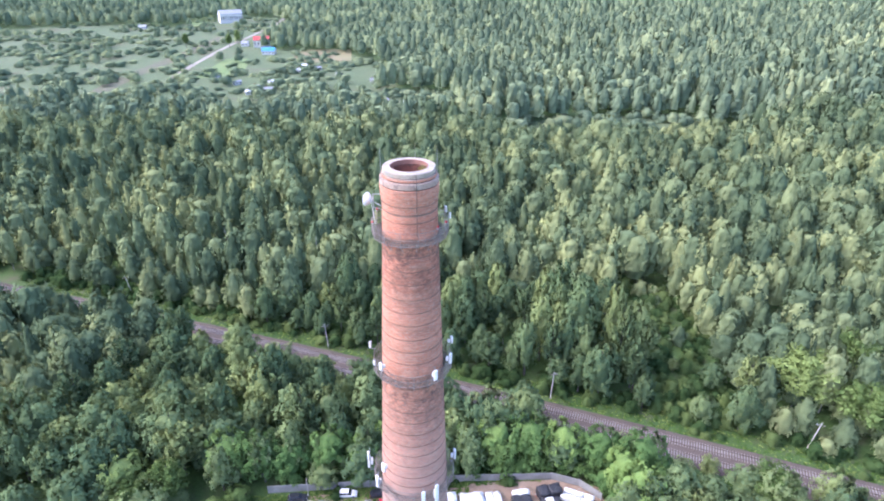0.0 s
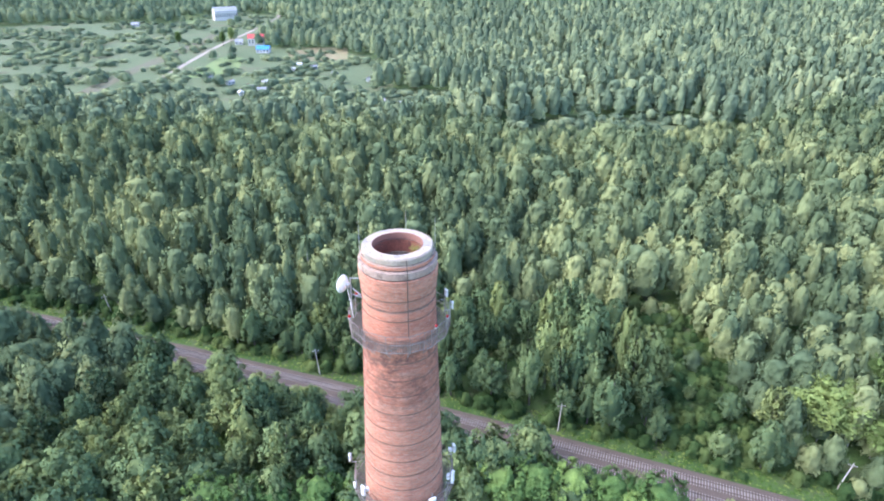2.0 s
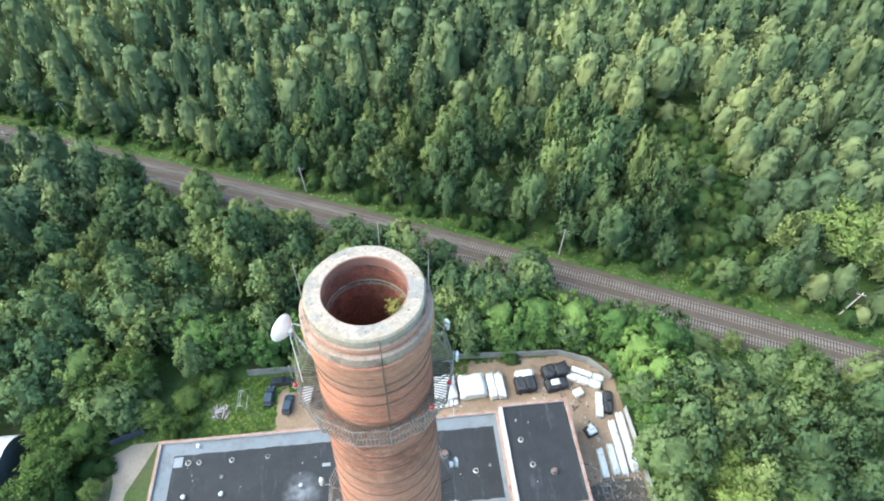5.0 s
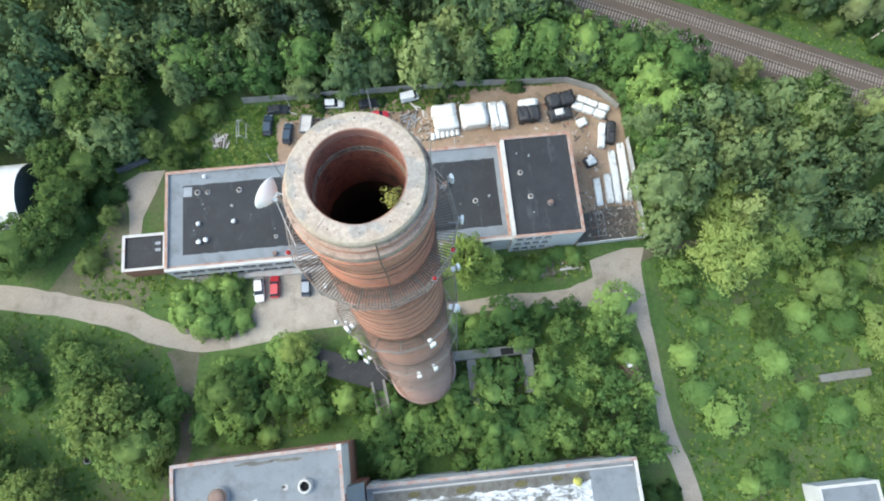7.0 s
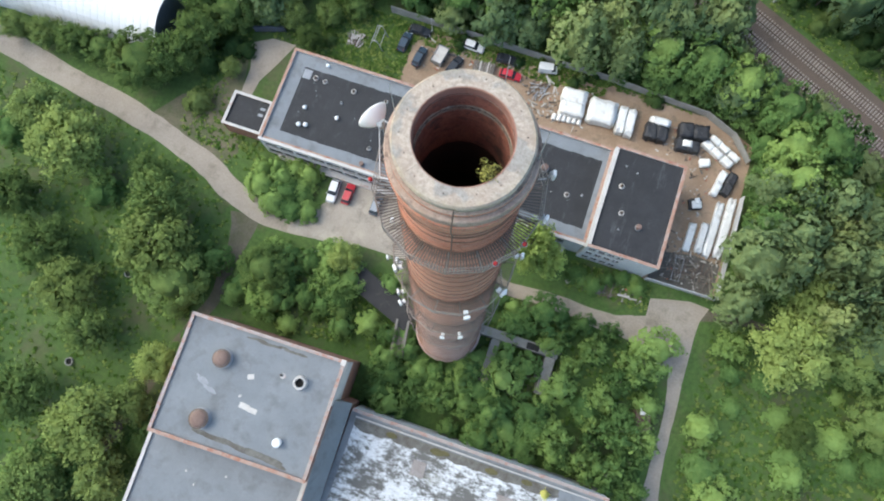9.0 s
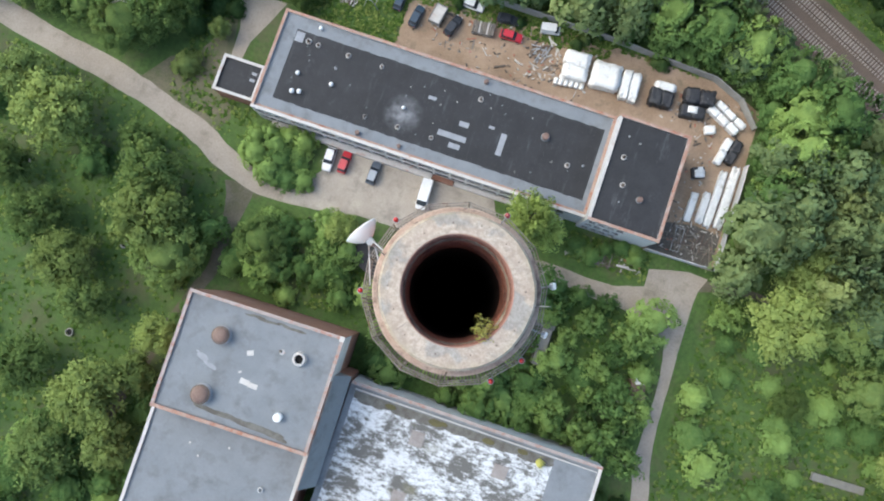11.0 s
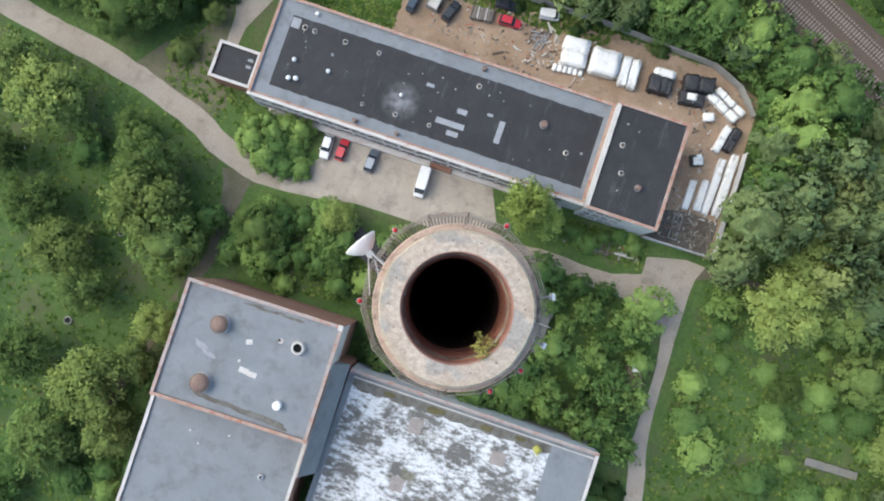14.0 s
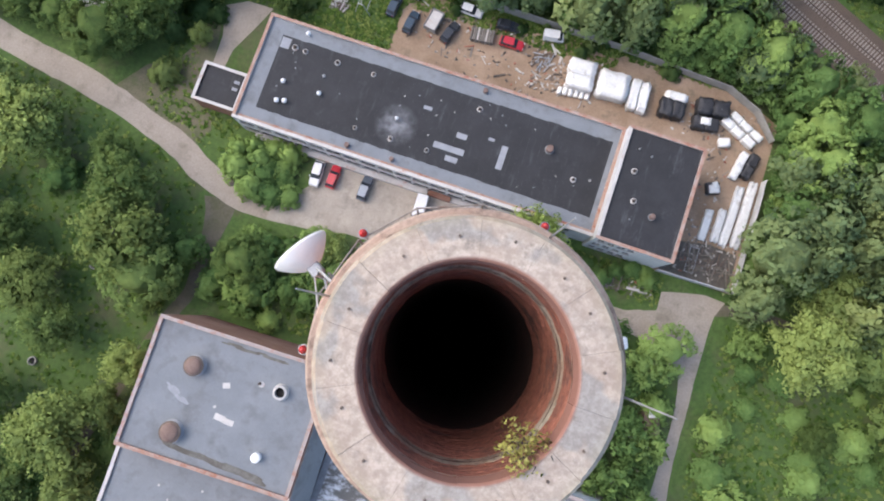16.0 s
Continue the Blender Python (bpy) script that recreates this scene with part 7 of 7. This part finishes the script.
def plant(name, x, y, h, w, i, label, group="", bush=False):
    tree = thing(name, label, "bush" if bush else "tree", group, pose(x, y, 0, 0, 0, (i * 77) % 360))
    me = BUSHES[i % 4] if bush else FENCE_CROWNS[i % 3] if group == "trees along the fence" else (SAPLINGS if group == "thicket" else WOODS if group else PROTO)[i % 6]
    if (x, y) in PALE_AT:
        me = WILLOW if 8 < x < 13 else PALE[i % 3]
    clear = h * (0.0 if bush else 0.2 if h > 7 else 0.08)
    ob = part("crown", me, None, tree)
    ob.matrix_basis = Matrix.Translation((0, 0, clear)) @ Matrix.Diagonal((w / 2, w / 2, (h - clear) / 2 * (1.02 if bush else 0.95), 1))
    ob = part("trunk", TRUNKS[i % 3], None, tree)
    ob.matrix_basis = Matrix.Diagonal((h, h, h * (0.6 if bush else 0.95), 1))
    return tree


for j, (x, y, h, w) in enumerate(YARD_TREES + MORE_TREES):
    plant("tree", x, y, h, w, j % 5 + 6 * j, "leafy light green deciduous tree standing in grass")
for j, (x, y, h, w) in enumerate(thicket[:260]):
    plant("bush" if h < 4.2 else "sapling", x, y, h, w, j, "dense rounded green bush" if h < 4.2 else "young leafy green tree in a thicket", "thicket", h < 4.2)
for x, y, h, w in ((-173, 700, 17, 9), (-168, 722, 19, 9), (-221, 703, 17, 9)):
    plant("tree", x, y, h, w, 1, "dark green rounded tree by the far lane")
FENCE_TREES = [
    (49.6, 42.6, 13, 11), (47.6, 49.0, 12, 9.5), (52.5, 51, 14, 11), (47.6, 34.5, 11, 9), (48.2, 28, 10, 8.5), (44.6, 55.5, 12, 9), (36.5, 58.2, 12, 9.5), (29, 59.2, 13, 10), (21, 59.3, 14, 11),
    (14.6, 61, 13, 10), (5, 59, 12, 9.5), (-2, 62, 14, 9), (-8.5, 58.8, 11, 8.5), (-16.5, 60, 13, 9.5), (-25.3, 58.8, 12, 9), (-32, 59.5, 13, 10), (-39, 60.5, 13, 10),
]
for j, (x, y, h, w) in enumerate(FENCE_TREES):
    plant("tree", x, y, h, w, j * 5 + 1, "tall dark green tree overhanging the yard fence", "trees along the fence")
near_wood.sort(key=lambda q: math.hypot(q[0], q[1] - 40))
for j, (x, y, h, w) in enumerate(near_wood[:300]):
    plant("tree", x, y, h, w, j, "slender green woodland tree in dense growth", "woodland trees")


def joined(name, trees, leaves_, clumps, leaf, material, label, shapes):
    protos = [crown(leaves_, clumps, leaf, 60 + i, s) for i, s in enumerate(shapes)]
    out, ways, tints = [], [], []
    for x, y, h, w in trees:
        c, n = protos[int(rng.integers(len(protos)))]
        a = rng.uniform(0, 2 * math.pi)
        turn = np.array([[math.cos(a), math.sin(a), 0], [-math.sin(a), math.cos(a), 0], [0, 0, 1]])
        clear = 0.16 * h if h > 7 else 0.0
        out.append((c @ turn) * np.array([w * 0.5, w * 0.5, (h - clear) * 0.48]) + np.array([x, y, clear]))
        ways.append(n @ turn)
        # pale and dark groups of trees
        g = 0.5 + 0.9 * noise.noise(Vector((x * 0.018, y * 0.018, 11)))
        tints.append(np.full(len(c), min(1.0, max(0.0, 0.5 * g + 0.85 * rng.random() - 0.15))))
    ob = new(name, tri_mesh(name, np.concatenate(out), 3, material, np.concatenate(tints), np.concatenate(ways)))
    return tagged(ob, label, "woodland", kind="stuff")


MIXED = ("birch", "round", "ovate", "birch", "round", "birch", "ovate", "birch", "round", "conifer")
joined("woodland", near_wood[300:], 560, 44, 0.15, M_LEAF_W, "dense mixed birch and aspen wood behind the works", MIXED)
joined("thicket", scrub, 210, 18, 0.26, M_LEAF_S, "low green scrub along the railway", ("bush",) * 6)
joined("thicket", thicket[260:], 520, 24, 0.18, M_LEAF_S, "low green scrub and bushes in rough grass", ("bush",) * 4)
joined("woodland", mid_wood, 220, 34, 0.2, M_LEAF_W, "mixed green forest beyond the railway", MIXED)
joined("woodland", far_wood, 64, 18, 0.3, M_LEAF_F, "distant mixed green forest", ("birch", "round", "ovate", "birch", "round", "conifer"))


def edge_trunks():
    """Pale stems that show between the crowns along the wood's edges."""
    mesh = Mesh()
    for x, y, h, w in near_wood[300:] + [q for q in mid_wood if 8 < rail_off(q[0], q[1]) < 45]:
        lean = 0.04 * h * rng.normal(size=2)
        mesh.rod((x, y, -0.1), (x + lean[0], y + lean[1], h * 0.8), 0.012 * h, 0.004 * h, 5, False)
    return tagged(part("birch_trunks", mesh, M_BIRCHBARK), "pale birch and aspen stems in the wood", "woodland", kind="stuff")


M_BIRCHBARK = surface("birch_bark", (0.5, 0.48, 0.44), (0.34, 0.32, 0.29), 1.2, 0.9, 5, 0.5, 0.2, 0.01, ((0.08, 0.075, 0.07), 2.5, 0.56, 0.68))
edge_trunks()


# ---- grass and weeds ----
def weeds():
    r = np.random.default_rng(12)
    out, n = [], 0
    areas = ((-110, -60, -42, 20, 5200), (44, -50, 86, 18, 5200), (-42, 39.5, -24, 54, 1500), (-41, 12, -30, 20, 300), (-60, 18, -43, 45, 900), (17, 14, 32, 19, 300), (-10, 53, 34, 54.6, 300), (-24, 50.2, 14, 54.6, 1100), (-24, 38.8, -4, 41, 300), (-37, -9, 38, 8, 1800))
    for x0, y0, x1, y1, k in areas:
        x, y = r.uniform(x0, x1, k), r.uniform(y0, y1, k)
        ok = np.array([not (keep_clear(a, b) or road_near(a, b) or boxed(a, b, -54, 28, -42.5, 42.5)) for a, b in zip(x, y)])
        out.append(np.stack([x[ok], y[ok]], 1))
    k = 9000
    x = r.uniform(-130, 170, k)
    o = r.choice([-1, 1], k) * r.uniform(6.0, 13.0, k)
    out.append(np.stack([x, np.array([rail_y(a) for a in x]) + o * 1.1], 1))
    p = np.concatenate(out)
    n = len(p)
    a = r.uniform(0, 2 * math.pi, n)
    s = r.uniform(0.35, 0.95, n)
    h = r.uniform(0.05, 0.28, n)
    tris = []
    for turn in (0.0, 2.1, 4.2):
        d = np.stack([np.cos(a + turn), np.sin(a + turn)], 1)
        e = np.stack([-d[:, 1], d[:, 0]], 1)
        b0 = np.concatenate([p - e * s[:, None] * 0.45, np.zeros((n, 1))], 1)
        b1 = np.concatenate([p + e * s[:, None] * 0.45, np.zeros((n, 1))], 1)
        t = np.concatenate([p + d * s[:, None] * 0.55, h[:, None]], 1)
        tris.append(np.stack([b0, b1, t], 1))
    v = np.concatenate(tris)
    up = np.tile((0.0, 0.0, 1.0), (len(v), 1)) + r.normal(size=(len(v), 3)) * 0.25
    ob = new("weeds", tri_mesh("weeds", v, 3, M_WEED, np.tile(r.random(n), 3), up))
    tagged(ob, "rank grass and tall weeds", "grass", kind="stuff")


def road_near(x, y):
    for line in (road_line, path_line, lane, lane2, earth_track):
        for q in line:
            if (q[0] - x) ** 2 + (q[1] - y) ** 2 < (q[2] / 2 + 0.5) ** 2:
                return True
    return boxed(x, y, -34, 6, 5, 20.5)


weeds()
rim_bush()
